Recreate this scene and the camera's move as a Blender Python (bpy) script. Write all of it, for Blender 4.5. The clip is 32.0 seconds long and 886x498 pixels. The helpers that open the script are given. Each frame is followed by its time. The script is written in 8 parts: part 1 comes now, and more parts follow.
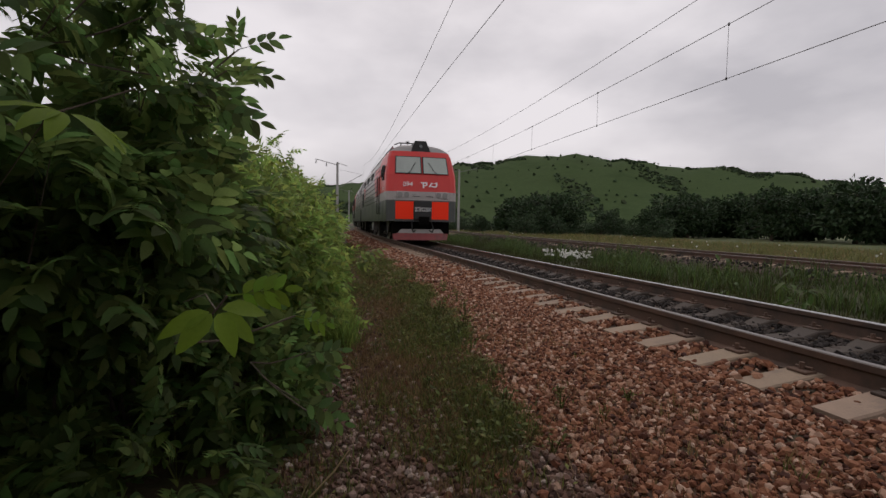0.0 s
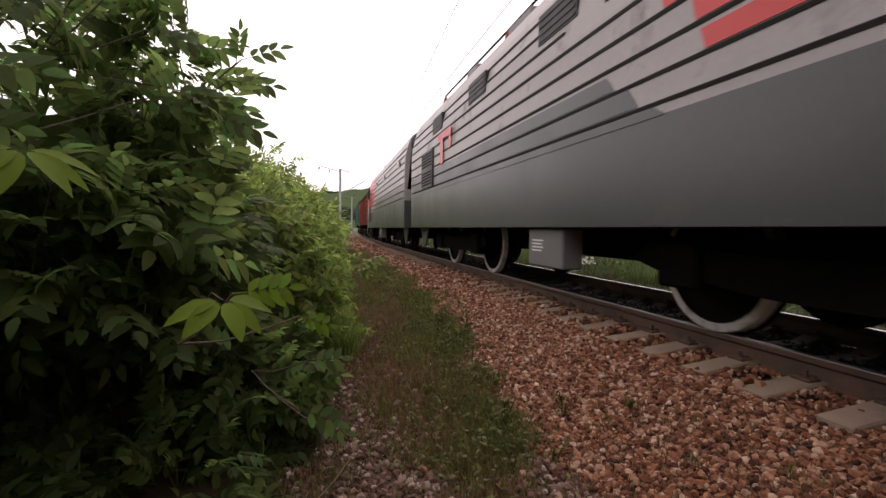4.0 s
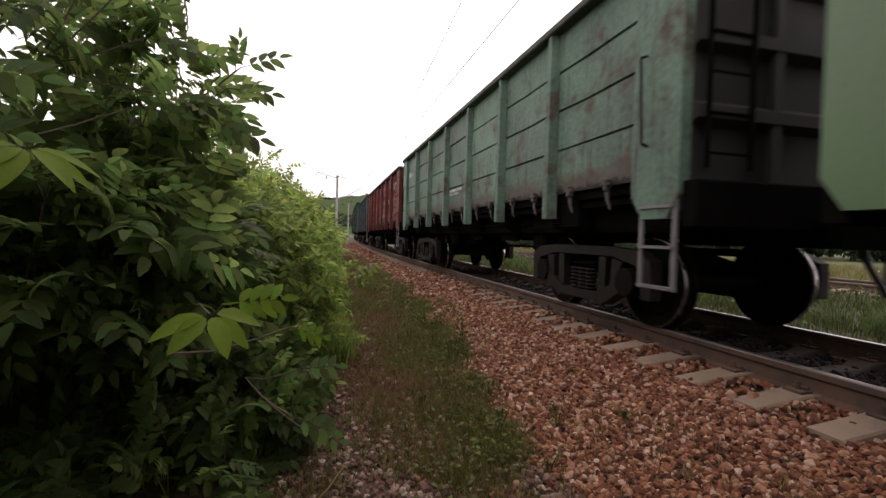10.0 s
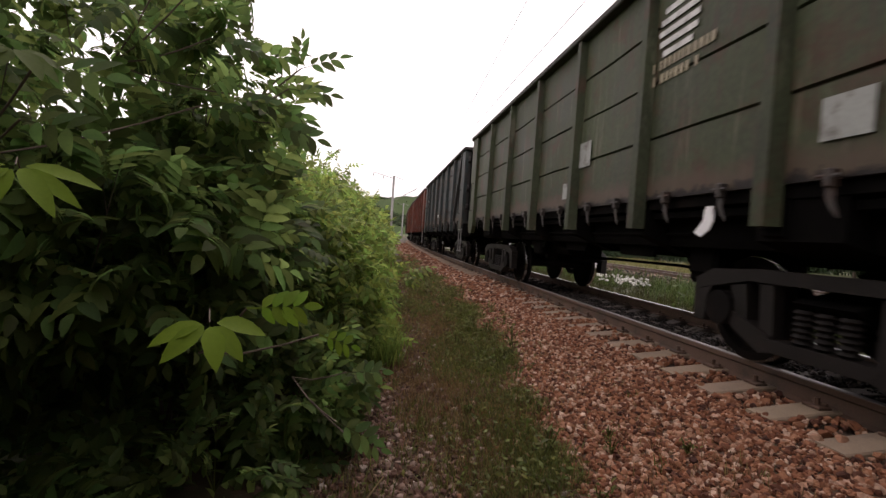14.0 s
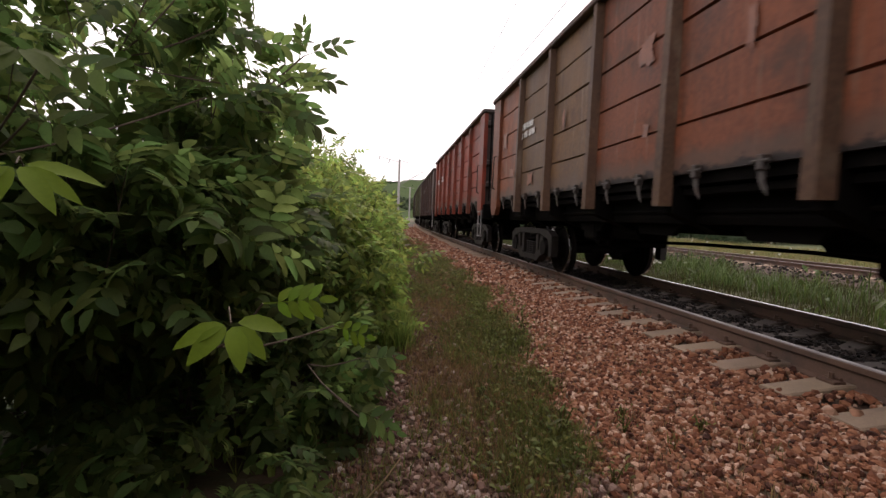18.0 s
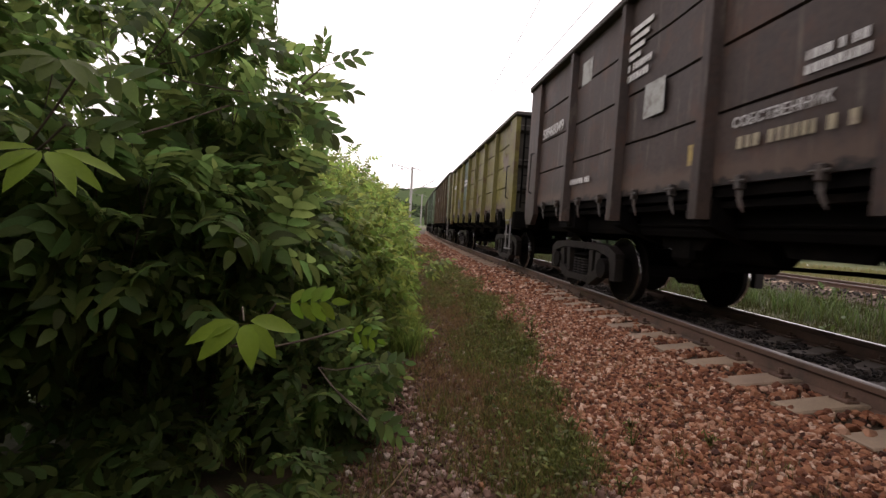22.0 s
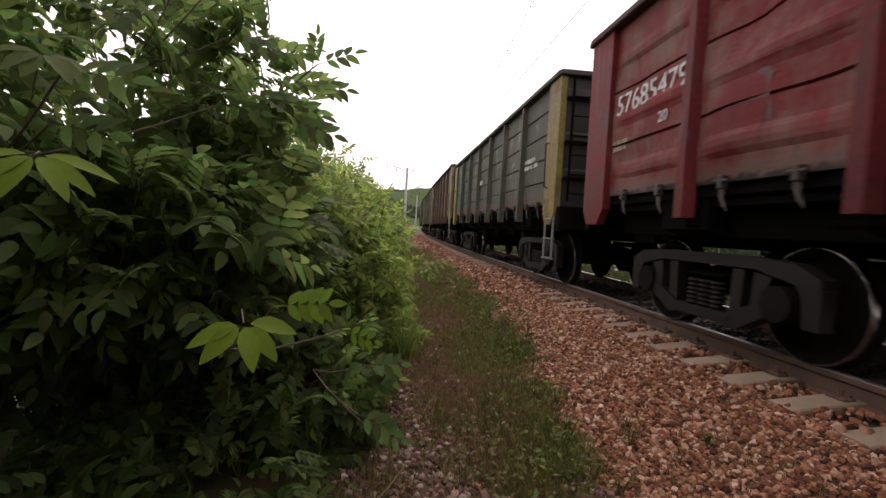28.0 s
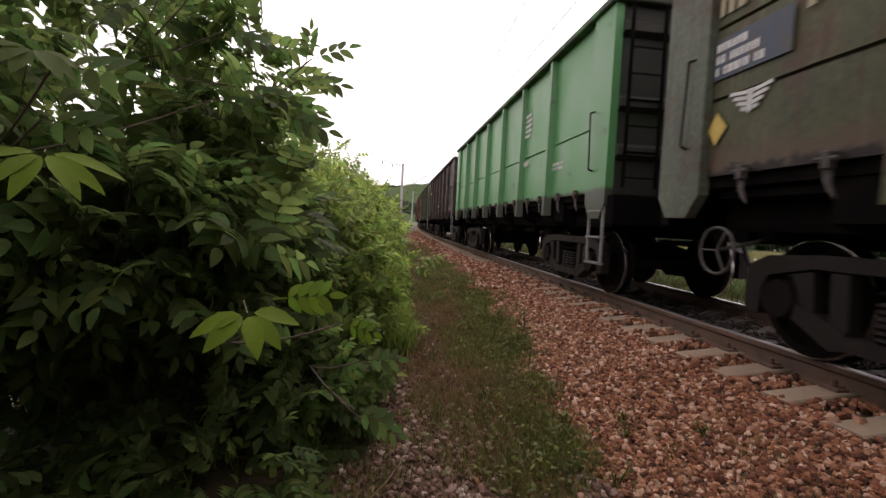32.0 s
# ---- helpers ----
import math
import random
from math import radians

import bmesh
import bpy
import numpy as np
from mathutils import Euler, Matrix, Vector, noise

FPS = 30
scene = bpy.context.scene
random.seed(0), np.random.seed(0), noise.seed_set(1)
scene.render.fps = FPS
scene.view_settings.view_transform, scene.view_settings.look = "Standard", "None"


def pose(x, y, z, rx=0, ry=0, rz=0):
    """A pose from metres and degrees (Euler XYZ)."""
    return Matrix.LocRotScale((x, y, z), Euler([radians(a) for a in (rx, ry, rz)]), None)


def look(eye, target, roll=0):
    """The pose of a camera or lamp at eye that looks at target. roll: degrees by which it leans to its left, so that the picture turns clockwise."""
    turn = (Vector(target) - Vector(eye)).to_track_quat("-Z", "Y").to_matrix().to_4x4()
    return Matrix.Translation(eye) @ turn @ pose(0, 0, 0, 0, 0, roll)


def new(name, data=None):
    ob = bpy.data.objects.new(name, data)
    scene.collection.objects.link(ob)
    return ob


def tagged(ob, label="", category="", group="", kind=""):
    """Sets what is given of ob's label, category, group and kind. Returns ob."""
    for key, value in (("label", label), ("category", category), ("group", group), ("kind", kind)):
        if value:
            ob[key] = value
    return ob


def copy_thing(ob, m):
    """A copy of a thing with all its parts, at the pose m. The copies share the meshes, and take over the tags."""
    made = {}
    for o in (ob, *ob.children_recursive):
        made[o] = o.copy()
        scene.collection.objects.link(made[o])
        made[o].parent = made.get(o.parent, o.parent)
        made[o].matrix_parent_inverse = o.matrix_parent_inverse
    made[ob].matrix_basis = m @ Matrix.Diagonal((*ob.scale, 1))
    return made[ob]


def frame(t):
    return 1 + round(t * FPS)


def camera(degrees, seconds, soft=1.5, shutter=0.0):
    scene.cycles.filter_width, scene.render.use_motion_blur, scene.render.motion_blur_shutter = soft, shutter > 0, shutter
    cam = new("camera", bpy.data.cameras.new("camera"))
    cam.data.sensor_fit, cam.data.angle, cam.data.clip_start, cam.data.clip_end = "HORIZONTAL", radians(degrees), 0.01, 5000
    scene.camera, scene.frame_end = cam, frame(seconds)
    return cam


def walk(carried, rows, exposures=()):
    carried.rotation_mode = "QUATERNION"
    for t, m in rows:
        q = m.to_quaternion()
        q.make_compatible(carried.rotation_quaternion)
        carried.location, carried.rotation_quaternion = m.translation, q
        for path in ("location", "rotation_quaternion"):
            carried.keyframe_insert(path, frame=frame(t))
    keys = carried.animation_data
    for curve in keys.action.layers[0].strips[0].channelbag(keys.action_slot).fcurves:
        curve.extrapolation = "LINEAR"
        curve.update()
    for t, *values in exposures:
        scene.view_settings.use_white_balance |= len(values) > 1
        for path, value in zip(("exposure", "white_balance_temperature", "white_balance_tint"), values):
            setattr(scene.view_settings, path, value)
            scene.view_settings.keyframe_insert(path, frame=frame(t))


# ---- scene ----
# camera
cam = camera(87.36, 32.0, soft=1.45, shutter=0.10)
# seconds, x, y, z, yaw, pitch, roll
PATH = [
    (0.0, 0.017, -0.012, 1.078, -15.22, -3.16, -0.94),
    (0.5, 0.025, -0.012, 1.082, -15.22, -2.89, -0.38),
    (1.0, 0.026, -0.014, 1.085, -15.18, -2.71, -0.53),
    (1.5, 0.024, -0.016, 1.087, -14.64, -2.62, -0.50),
    (2.0, 0.023, -0.018, 1.089, -14.44, -3.04, -1.06),
    (2.5, 0.023, -0.020, 1.090, -13.96, -2.71, -0.82),
    (3.0, 0.025, -0.022, 1.092, -13.98, -2.12, -1.13),
    (3.5, 0.027, -0.021, 1.092, -14.76, -2.26, -0.89),
    (5.5, 0.027, -0.023, 1.094, -14.99, -2.65, -0.80),
    (6.0, 0.028, -0.024, 1.095, -15.27, -2.33, -1.03),
    (6.5, 0.028, -0.025, 1.096, -15.17, -2.78, -0.95),
    (7.0, 0.027, -0.027, 1.097, -14.86, -2.56, -1.08),
    (7.5, 0.027, -0.030, 1.098, -14.68, -2.02, -1.45),
    (8.0, 0.027, -0.033, 1.099, -14.80, -1.79, -1.40),
    (8.5, 0.028, -0.037, 1.100, -14.94, -1.64, -1.35),
    (9.0, 0.029, -0.044, 1.100, -15.25, -1.20, -0.97),
    (9.5, 0.029, -0.039, 1.101, -15.26, -1.43, -1.33),
    (10.0, 0.027, -0.033, 1.101, -15.34, -1.50, -1.45),
    (10.5, 0.026, -0.028, 1.101, -15.19, -1.38, -1.66),
    (11.0, 0.021, -0.016, 1.103, -13.65, -0.90, -2.09),
    (11.5, 0.016, 0.008, 1.106, -12.21, -0.85, -1.29),
    (12.0, 0.025, 0.046, 1.112, -14.17, -1.38, -1.37),
    (12.5, 0.039, 0.064, 1.118, -12.09, -0.34, -1.39),
    (13.0, 0.045, 0.069, 1.123, -9.93, -0.35, -2.95),
    (13.5, 0.047, 0.076, 1.128, -8.17, -0.92, -4.14),
    (14.0, 0.047, 0.082, 1.131, -8.86, -1.50, -3.87),
    (14.5, 0.044, 0.087, 1.133, -8.38, -2.09, -3.26),
    (16.5, 0.038, 0.092, 1.139, -8.93, -2.60, -2.42),
    (17.0, 0.040, 0.090, 1.140, -9.38, -2.83, -2.14),
    (17.5, 0.040, 0.087, 1.142, -8.97, -3.25, -2.05),
    (18.0, 0.038, 0.084, 1.145, -7.94, -3.67, -2.22),
    (18.5, 0.037, 0.080, 1.148, -7.54, -3.54, -2.50),
    (19.0, 0.039, 0.076, 1.151, -7.58, -2.73, -2.15),
    (19.5, 0.043, 0.073, 1.155, -8.42, -2.56, -2.29),
    (20.0, 0.053, 0.069, 1.160, -8.25, -2.14, -1.94),
    (20.5, 0.043, 0.059, 1.156, -8.42, -2.48, -2.60),
    (21.0, 0.037, 0.049, 1.152, -7.37, -2.40, -3.23),
    (21.5, 0.030, 0.046, 1.150, -6.75, -2.99, -3.38),
    (22.0, 0.025, 0.044, 1.149, -6.55, -2.77, -3.48),
    (22.5, 0.022, 0.042, 1.147, -6.85, -2.36, -3.19),
    (23.0, 0.020, 0.044, 1.146, -7.80, -2.30, -3.08),
    (23.5, 0.019, 0.044, 1.145, -7.57, -1.79, -3.07),
    (24.0, 0.018, 0.046, 1.144, -8.11, -1.99, -2.87),
    (24.5, 0.019, 0.047, 1.143, -8.33, -1.97, -2.90),
    (25.0, 0.020, 0.048, 1.143, -7.87, -2.45, -2.94),
    (25.5, 0.021, 0.052, 1.143, -7.43, -2.33, -3.36),
    (27.5, 0.025, 0.069, 1.142, -7.53, -2.84, -3.08),
    (28.0, 0.026, 0.072, 1.142, -7.16, -2.64, -3.18),
    (28.5, 0.025, 0.074, 1.141, -7.37, -2.23, -2.94),
    (29.0, 0.024, 0.075, 1.140, -7.93, -2.30, -2.91),
    (29.5, 0.024, 0.076, 1.140, -8.09, -2.12, -3.21),
    (30.0, 0.024, 0.076, 1.140, -8.24, -2.45, -3.13),
    (30.5, 0.027, 0.073, 1.139, -7.86, -2.05, -2.75),
    (31.0, 0.027, 0.073, 1.139, -8.29, -2.58, -3.04),
    (31.5, 0.028, 0.074, 1.139, -8.15, -2.97, -3.37),
    (32.0, 0.029, 0.072, 1.138, -7.63, -3.15, -2.77),
]
EXPOSURES = [(0.0, -1.24, 6450, 17), (1.0, -1.22, 6450, 17), (1.5, -0.65, 6800, 24), (2.2, -0.33, 6800, 24), (3.2, -0.17, 6800, 24), (12.5, -0.17, 6800, 24), (16.5, 0.03, 6800, 24), (32.0, 0.03, 6800, 24)]
walk(cam, [(t, pose(x, y, z, 90 + pitch, roll, yaw)) for t, x, y, z, yaw, pitch, roll in PATH], EXPOSURES)
# world: a bright overcast sky, and a weak wide sun behind the cloud
SUN_ELEVATION, SUN_AZIMUTH = 52.0, 12.0
world = bpy.data.worlds.new("overcast_sky")
scene.world = world
world.use_nodes = True
_w = world.node_tree
_w.nodes.clear()
_sky = _w.nodes.new("ShaderNodeTexSky")
_sky.sky_type, _sky.sun_disc = "NISHITA", False
_sky.sun_elevation, _sky.sun_rotation = radians(SUN_ELEVATION), radians(SUN_AZIMUTH)
_sky.dust_density = 4.0
_tc = _w.nodes.new("ShaderNodeTexCoord")
_mp = _w.nodes.new("ShaderNodeMapping")
_mp.inputs["Scale"].default_value = (1.0, 1.0, 2.2)
_n1 = _w.nodes.new("ShaderNodeTexNoise")
_n1.inputs["Scale"].default_value, _n1.inputs["Detail"].default_value, _n1.inputs["Roughness"].default_value = 1.9, 7.0, 0.50
_cr = _w.nodes.new("ShaderNodeValToRGB")
_cr.color_ramp.elements[0].position, _cr.color_ramp.elements[0].color = 0.34, (7.4, 7.35, 7.45, 1)
_cr.color_ramp.elements[1].position, _cr.color_ramp.elements[1].color = 0.60, (12.2, 12.0, 11.8, 1)
_mx = _w.nodes.new("ShaderNodeMixRGB")
_mx.inputs["Fac"].default_value = 0.9
_bg = _w.nodes.new("ShaderNodeBackground")
_bg.inputs["Strength"].default_value = 0.16
_out = _w.nodes.new("ShaderNodeOutputWorld")
_w.links.new(_tc.outputs["Generated"], _mp.inputs["Vector"])
_w.links.new(_mp.outputs["Vector"], _n1.inputs["Vector"])
_w.links.new(_n1.outputs["Fac"], _cr.inputs["Fac"])
_w.links.new(_sky.outputs["Color"], _mx.inputs["Color1"])
_w.links.new(_cr.outputs["Color"], _mx.inputs["Color2"])
_w.links.new(_mx.outputs["Color"], _bg.inputs["Color"])
_w.links.new(_bg.outputs["Background"], _out.inputs["Surface"])
sun_data = bpy.data.lights.new("sun", "SUN")
sun_data.energy, sun_data.angle, sun_data.color = 0.75, radians(24), (1.0, 0.93, 0.82)
sun = new("sun", sun_data)
_az, _el = radians(SUN_AZIMUTH), radians(SUN_ELEVATION)
sun.matrix_world = look((40 * math.sin(_az) * math.cos(_el), 40 * math.cos(_az) * math.cos(_el), 40 * math.sin(_el)), (0, 0, 0))
# materials
def material(name, colour=(0.5, 0.5, 0.5), rough=0.6, metal=0.0, vary=0.25, scale=6.0, fine=60.0, bump=0.15, dist=0.01,
             dirt=None, dirt_amount=0.45, dirt_scale=2.0, random_hue=0.0, island=0.0, spec=0.5, use_object_colour=False, coords="Object", stretch=(1, 1, 1), streaks=None):
    """A worn surface: base colour varied at two scales, dirt patches, fine relief."""
    m = bpy.data.materials.new(name)
    m.use_nodes = True
    nt = m.node_tree
    b = nt.nodes["Principled BSDF"]
    N, Lk = nt.nodes.new, nt.links.new
    tc = N("ShaderNodeTexCoord")
    mp = N("ShaderNodeMapping")
    mp.inputs["Scale"].default_value = stretch
    Lk(tc.outputs[coords], mp.inputs["Vector"])
    oi = N("ShaderNodeObjectInfo")
    off = N("ShaderNodeVectorMath")
    off.operation = "MULTIPLY_ADD"
    Lk(oi.outputs["Random"], off.inputs[0])
    off.inputs[1].default_value = (37.0, 19.0, 53.0)
    Lk(mp.outputs["Vector"], off.inputs[2])
    big = N("ShaderNodeTexNoise")
    big.inputs["Scale"].default_value, big.inputs["Detail"].default_value = scale, 6.0
    Lk(off.outputs[0], big.inputs["Vector"])
    small = N("ShaderNodeTexNoise")
    small.inputs["Scale"].default_value, small.inputs["Detail"].default_value = fine, 3.0
    Lk(off.outputs[0], small.inputs["Vector"])
    if use_object_colour:
        base = oi.outputs["Color"]
    else:
        rgb = N("ShaderNodeRGB")
        rgb.outputs[0].default_value = (*colour, 1)
        base = rgb.outputs[0]
    hsv = N("ShaderNodeHueSaturation")
    Lk(base, hsv.inputs["Color"])
    mr = N("ShaderNodeMapRange")
    mr.inputs["From Min"].default_value, mr.inputs["From Max"].default_value = 0.25, 0.75
    mr.inputs["To Min"].default_value, mr.inputs["To Max"].default_value = 1 - vary, 1 + vary
    mixn = N("ShaderNodeMath")
    mixn.operation = "MULTIPLY_ADD"
    Lk(small.outputs["Fac"], mixn.inputs[0])
    mixn.inputs[1].default_value = 0.4
    half = N("ShaderNodeMath")
    half.operation = "MULTIPLY"
    half.inputs[1].default_value = 0.6
    Lk(big.outputs["Fac"], half.inputs[0])
    Lk(half.outputs[0], mixn.inputs[2])
    Lk(mixn.outputs[0], mr.inputs["Value"])
    value = mr.outputs[0]
    if random_hue or island:
        if island:
            geo = N("ShaderNodeNewGeometry")
            rnd = geo.outputs["Random Per Island"]
        else:
            rnd = oi.outputs["Random"]
        amount = island or random_hue
        m2 = N("ShaderNodeMapRange")
        m2.inputs["To Min"].default_value, m2.inputs["To Max"].default_value = 1 - amount, 1 + amount
        Lk(rnd, m2.inputs["Value"])
        mul = N("ShaderNodeMath")
        mul.operation = "MULTIPLY"
        Lk(value, mul.inputs[0]), Lk(m2.outputs[0], mul.inputs[1])
        value = mul.outputs[0]
        m3 = N("ShaderNodeMapRange")
        m3.inputs["To Min"].default_value, m3.inputs["To Max"].default_value = 0.5 - amount * 0.06, 0.5 + amount * 0.06
        wob = N("ShaderNodeMath")
        wob.operation = "FRACT"
        w7 = N("ShaderNodeMath")
        w7.operation = "MULTIPLY"
        w7.inputs[1].default_value = 7.31
        Lk(rnd, w7.inputs[0]), Lk(w7.outputs[0], wob.inputs[0]), Lk(wob.outputs[0], m3.inputs["Value"])
        Lk(m3.outputs[0], hsv.inputs["Hue"])
    Lk(value, hsv.inputs["Value"])
    col = hsv.outputs["Color"]
    if dirt:
        dn = N("ShaderNodeTexNoise")
        dn.inputs["Scale"].default_value, dn.inputs["Detail"].default_value, dn.inputs["Roughness"].default_value = dirt_scale, 9.0, 0.68
        Lk(off.outputs[0], dn.inputs["Vector"])
        ramp = N("ShaderNodeMapRange")
        ramp.inputs["From Min"].default_value, ramp.inputs["From Max"].default_value = 0.62 - dirt_amount * 0.3, 0.74 - dirt_amount * 0.2
        Lk(dn.outputs["Fac"], ramp.inputs["Value"])
        mix = N("ShaderNodeMixRGB")
        mix.inputs["Color2"].default_value = (*dirt, 1)
        scl = N("ShaderNodeMath")
        scl.operation = "MULTIPLY"
        scl.inputs[1].default_value = 0.85
        Lk(ramp.outputs[0], scl.inputs[0]), Lk(scl.outputs[0], mix.inputs["Fac"])
        Lk(col, mix.inputs["Color1"])
        col = mix.outputs["Color"]
    if streaks:
        sm = N("ShaderNodeMapping")
        sm.inputs["Scale"].default_value = (1.0, 9.0, 0.7)
        Lk(off.outputs[0], sm.inputs["Vector"])
        sn = N("ShaderNodeTexNoise")
        sn.inputs["Scale"].default_value, sn.inputs["Detail"].default_value, sn.inputs["Roughness"].default_value = 1.6, 8.0, 0.6
        Lk(sm.outputs["Vector"], sn.inputs["Vector"])
        for colour2, lo, hi, k in streaks:
            sr = N("ShaderNodeMapRange")
            sr.inputs["From Min"].default_value, sr.inputs["From Max"].default_value, sr.inputs["To Max"].default_value = lo, hi, k
            Lk(sn.outputs["Fac"], sr.inputs["Value"])
            mx2 = N("ShaderNodeMixRGB")
            mx2.inputs["Color2"].default_value = (*colour2, 1)
            Lk(sr.outputs[0], mx2.inputs["Fac"]), Lk(col, mx2.inputs["Color1"])
            col = mx2.outputs["Color"]
    Lk(col, b.inputs["Base Color"])
    b.inputs["Metallic"].default_value = metal
    b.inputs["Specular IOR Level"].default_value = spec
    rr = N("ShaderNodeMapRange")
    rr.inputs["To Min"].default_value, rr.inputs["To Max"].default_value = max(0.02, rough - 0.15), min(1, rough + 0.15)
    Lk(big.outputs["Fac"], rr.inputs["Value"]), Lk(rr.outputs[0], b.inputs["Roughness"])
    if bump:
        bp = N("ShaderNodeBump")
        bp.inputs["Strength"].default_value, bp.inputs["Distance"].default_value = bump, dist
        Lk(mixn.outputs[0], bp.inputs["Height"]), Lk(bp.outputs["Normal"], b.inputs["Normal"])
    return m


def dirt_band(m, low, high, colour, most=0.9, rag=0.55, scale=5.0):
    """Ragged dirt thrown up over the lower edge of a painted side."""
    nt = m.node_tree
    b = nt.nodes["Principled BSDF"]
    src = b.inputs["Base Color"].links[0].from_socket
    tc, sep, nz = (nt.nodes.new(k) for k in ("ShaderNodeTexCoord", "ShaderNodeSeparateXYZ", "ShaderNodeTexNoise"))
    nz.inputs["Scale"].default_value, nz.inputs["Detail"].default_value, nz.inputs["Roughness"].default_value = scale, 8.0, 0.65
    add = nt.nodes.new("ShaderNodeMath")
    add.operation, add.inputs[1].default_value = "MULTIPLY_ADD", rag
    mr, mix = nt.nodes.new("ShaderNodeMapRange"), nt.nodes.new("ShaderNodeMixRGB")
    mr.inputs["From Min"].default_value, mr.inputs["From Max"].default_value, mr.inputs["To Max"].default_value = high + rag / 2, low + rag / 2, most
    mix.inputs["Color2"].default_value = (*colour, 1)
    for a, q in ((tc.outputs["Object"], sep.inputs[0]), (tc.outputs["Object"], nz.inputs["Vector"]), (nz.outputs["Fac"], add.inputs[0]), (sep.outputs["Z"], add.inputs[2]),
                 (add.outputs[0], mr.inputs["Value"]), (mr.outputs[0], mix.inputs["Fac"]), (src, mix.inputs["Color1"]), (mix.outputs["Color"], b.inputs["Base Color"])):
        nt.links.new(a, q)


def stone_material(name, tones, single=False):
    """Crushed stone: every stone takes one of a run of tones, with grain and fine relief."""
    m = bpy.data.materials.new(name)
    m.use_nodes = True
    nt = m.node_tree
    b = nt.nodes["Principled BSDF"]
    N, Lk = nt.nodes.new, nt.links.new
    pick = N("ShaderNodeObjectInfo" if single else "ShaderNodeNewGeometry").outputs["Random" if single else "Random Per Island"]
    ramp = N("ShaderNodeValToRGB")
    while len(ramp.color_ramp.elements) < len(tones):
        ramp.color_ramp.elements.new(0.5)
    for e, (at, c) in zip(ramp.color_ramp.elements, tones):
        e.position, e.color = at, (*c, 1)
    Lk(pick, ramp.inputs["Fac"])
    tc, nz, fine = N("ShaderNodeTexCoord"), N("ShaderNodeTexNoise"), N("ShaderNodeTexNoise")
    nz.inputs["Scale"].default_value, nz.inputs["Detail"].default_value = (2.5 if single else 26.0), 5.0
    fine.inputs["Scale"].default_value, fine.inputs["Detail"].default_value = (9.0 if single else 160.0), 3.0
    Lk(tc.outputs["Object"], nz.inputs["Vector"]), Lk(tc.outputs["Object"], fine.inputs["Vector"])
    mr, hsv = N("ShaderNodeMapRange"), N("ShaderNodeHueSaturation")
    mr.inputs["From Min"].default_value, mr.inputs["From Max"].default_value = 0.3, 0.7
    mr.inputs["To Min"].default_value, mr.inputs["To Max"].default_value = 0.72, 1.28
    Lk(nz.outputs["Fac"], mr.inputs["Value"]), Lk(mr.outputs[0], hsv.inputs["Value"]), Lk(ramp.outputs["Color"], hsv.inputs["Color"])
    Lk(hsv.outputs["Color"], b.inputs["Base Color"])
    b.inputs["Roughness"].default_value, b.inputs["Specular IOR Level"].default_value = 0.85, 0.3
    bp = N("ShaderNodeBump")
    bp.inputs["Strength"].default_value, bp.inputs["Distance"].default_value = 0.35, 0.003
    Lk(fine.outputs["Fac"], bp.inputs["Height"]), Lk(bp.outputs["Normal"], b.inputs["Normal"])
    return m


def foliage(name, colour, shine=0.55, island=0.45, through_light=0.35, gain=1.5):
    """Leaves: varied greens from leaf to leaf, some light passing through."""
    m = material(name, colour, rough=shine, vary=0.2, scale=3, fine=90, bump=0.1, dist=0.003, island=island, spec=0.22)
    nt = m.node_tree
    b, out = nt.nodes["Principled BSDF"], nt.nodes["Material Output"]
    tr = nt.nodes.new("ShaderNodeBsdfTranslucent")
    src = b.inputs["Base Color"].links[0].from_socket
    br = nt.nodes.new("ShaderNodeHueSaturation")
    br.inputs["Value"].default_value, br.inputs["Saturation"].default_value = gain, 1.0
    nt.links.new(src, br.inputs["Color"]), nt.links.new(br.outputs["Color"], tr.inputs["Color"])
    mx = nt.nodes.new("ShaderNodeMixShader")
    mx.inputs["Fac"].default_value = through_light
    nt.links.new(b.outputs[0], mx.inputs[1]), nt.links.new(tr.outputs[0], mx.inputs[2])
    nt.links.new(mx.outputs[0], out.inputs["Surface"])
    return m


RUST = (0.062, 0.029, 0.017)
GRIME = (0.025, 0.021, 0.018)
M_PAINT = material("weathered_wagon_paint", rough=0.6, vary=0.62, scale=1.25, fine=22, bump=0.16, dist=0.006, dirt=RUST, dirt_amount=0.34, dirt_scale=2.2, spec=0.22, use_object_colour=True,
                   streaks=[((0.05, 0.032, 0.022), 0.56, 0.70, 0.75), ((0.30, 0.26, 0.20), 0.42, 0.30, 0.20)])
M_PANEL = M_PAINT.copy()
M_PANEL.name = "sooty_wagon_side_paint"
dirt_band(M_PANEL, 1.60, 1.74, (0.085, 0.056, 0.041), 0.72, 0.30, 4.0)
dirt_band(M_PANEL, 1.49, 1.54, (0.012, 0.010, 0.009), 0.95, 0.32, 7.0)
M_DUSTED = material("dusty_scuffed_wagon_paint", rough=0.65, vary=0.45, scale=1.6, fine=24, bump=0.3, dist=0.01, dirt=(0.150, 0.086, 0.068), dirt_amount=0.62, dirt_scale=1.7, spec=0.2, use_object_colour=True,
                    streaks=[((0.045, 0.022, 0.018), 0.58, 0.68, 0.7)])
dirt_band(M_DUSTED, 1.56, 1.66, (0.085, 0.056, 0.041), 0.7, 0.30, 6.0)
dirt_band(M_DUSTED, 1.48, 1.52, (0.012, 0.010, 0.009), 0.95, 0.25, 7.0)
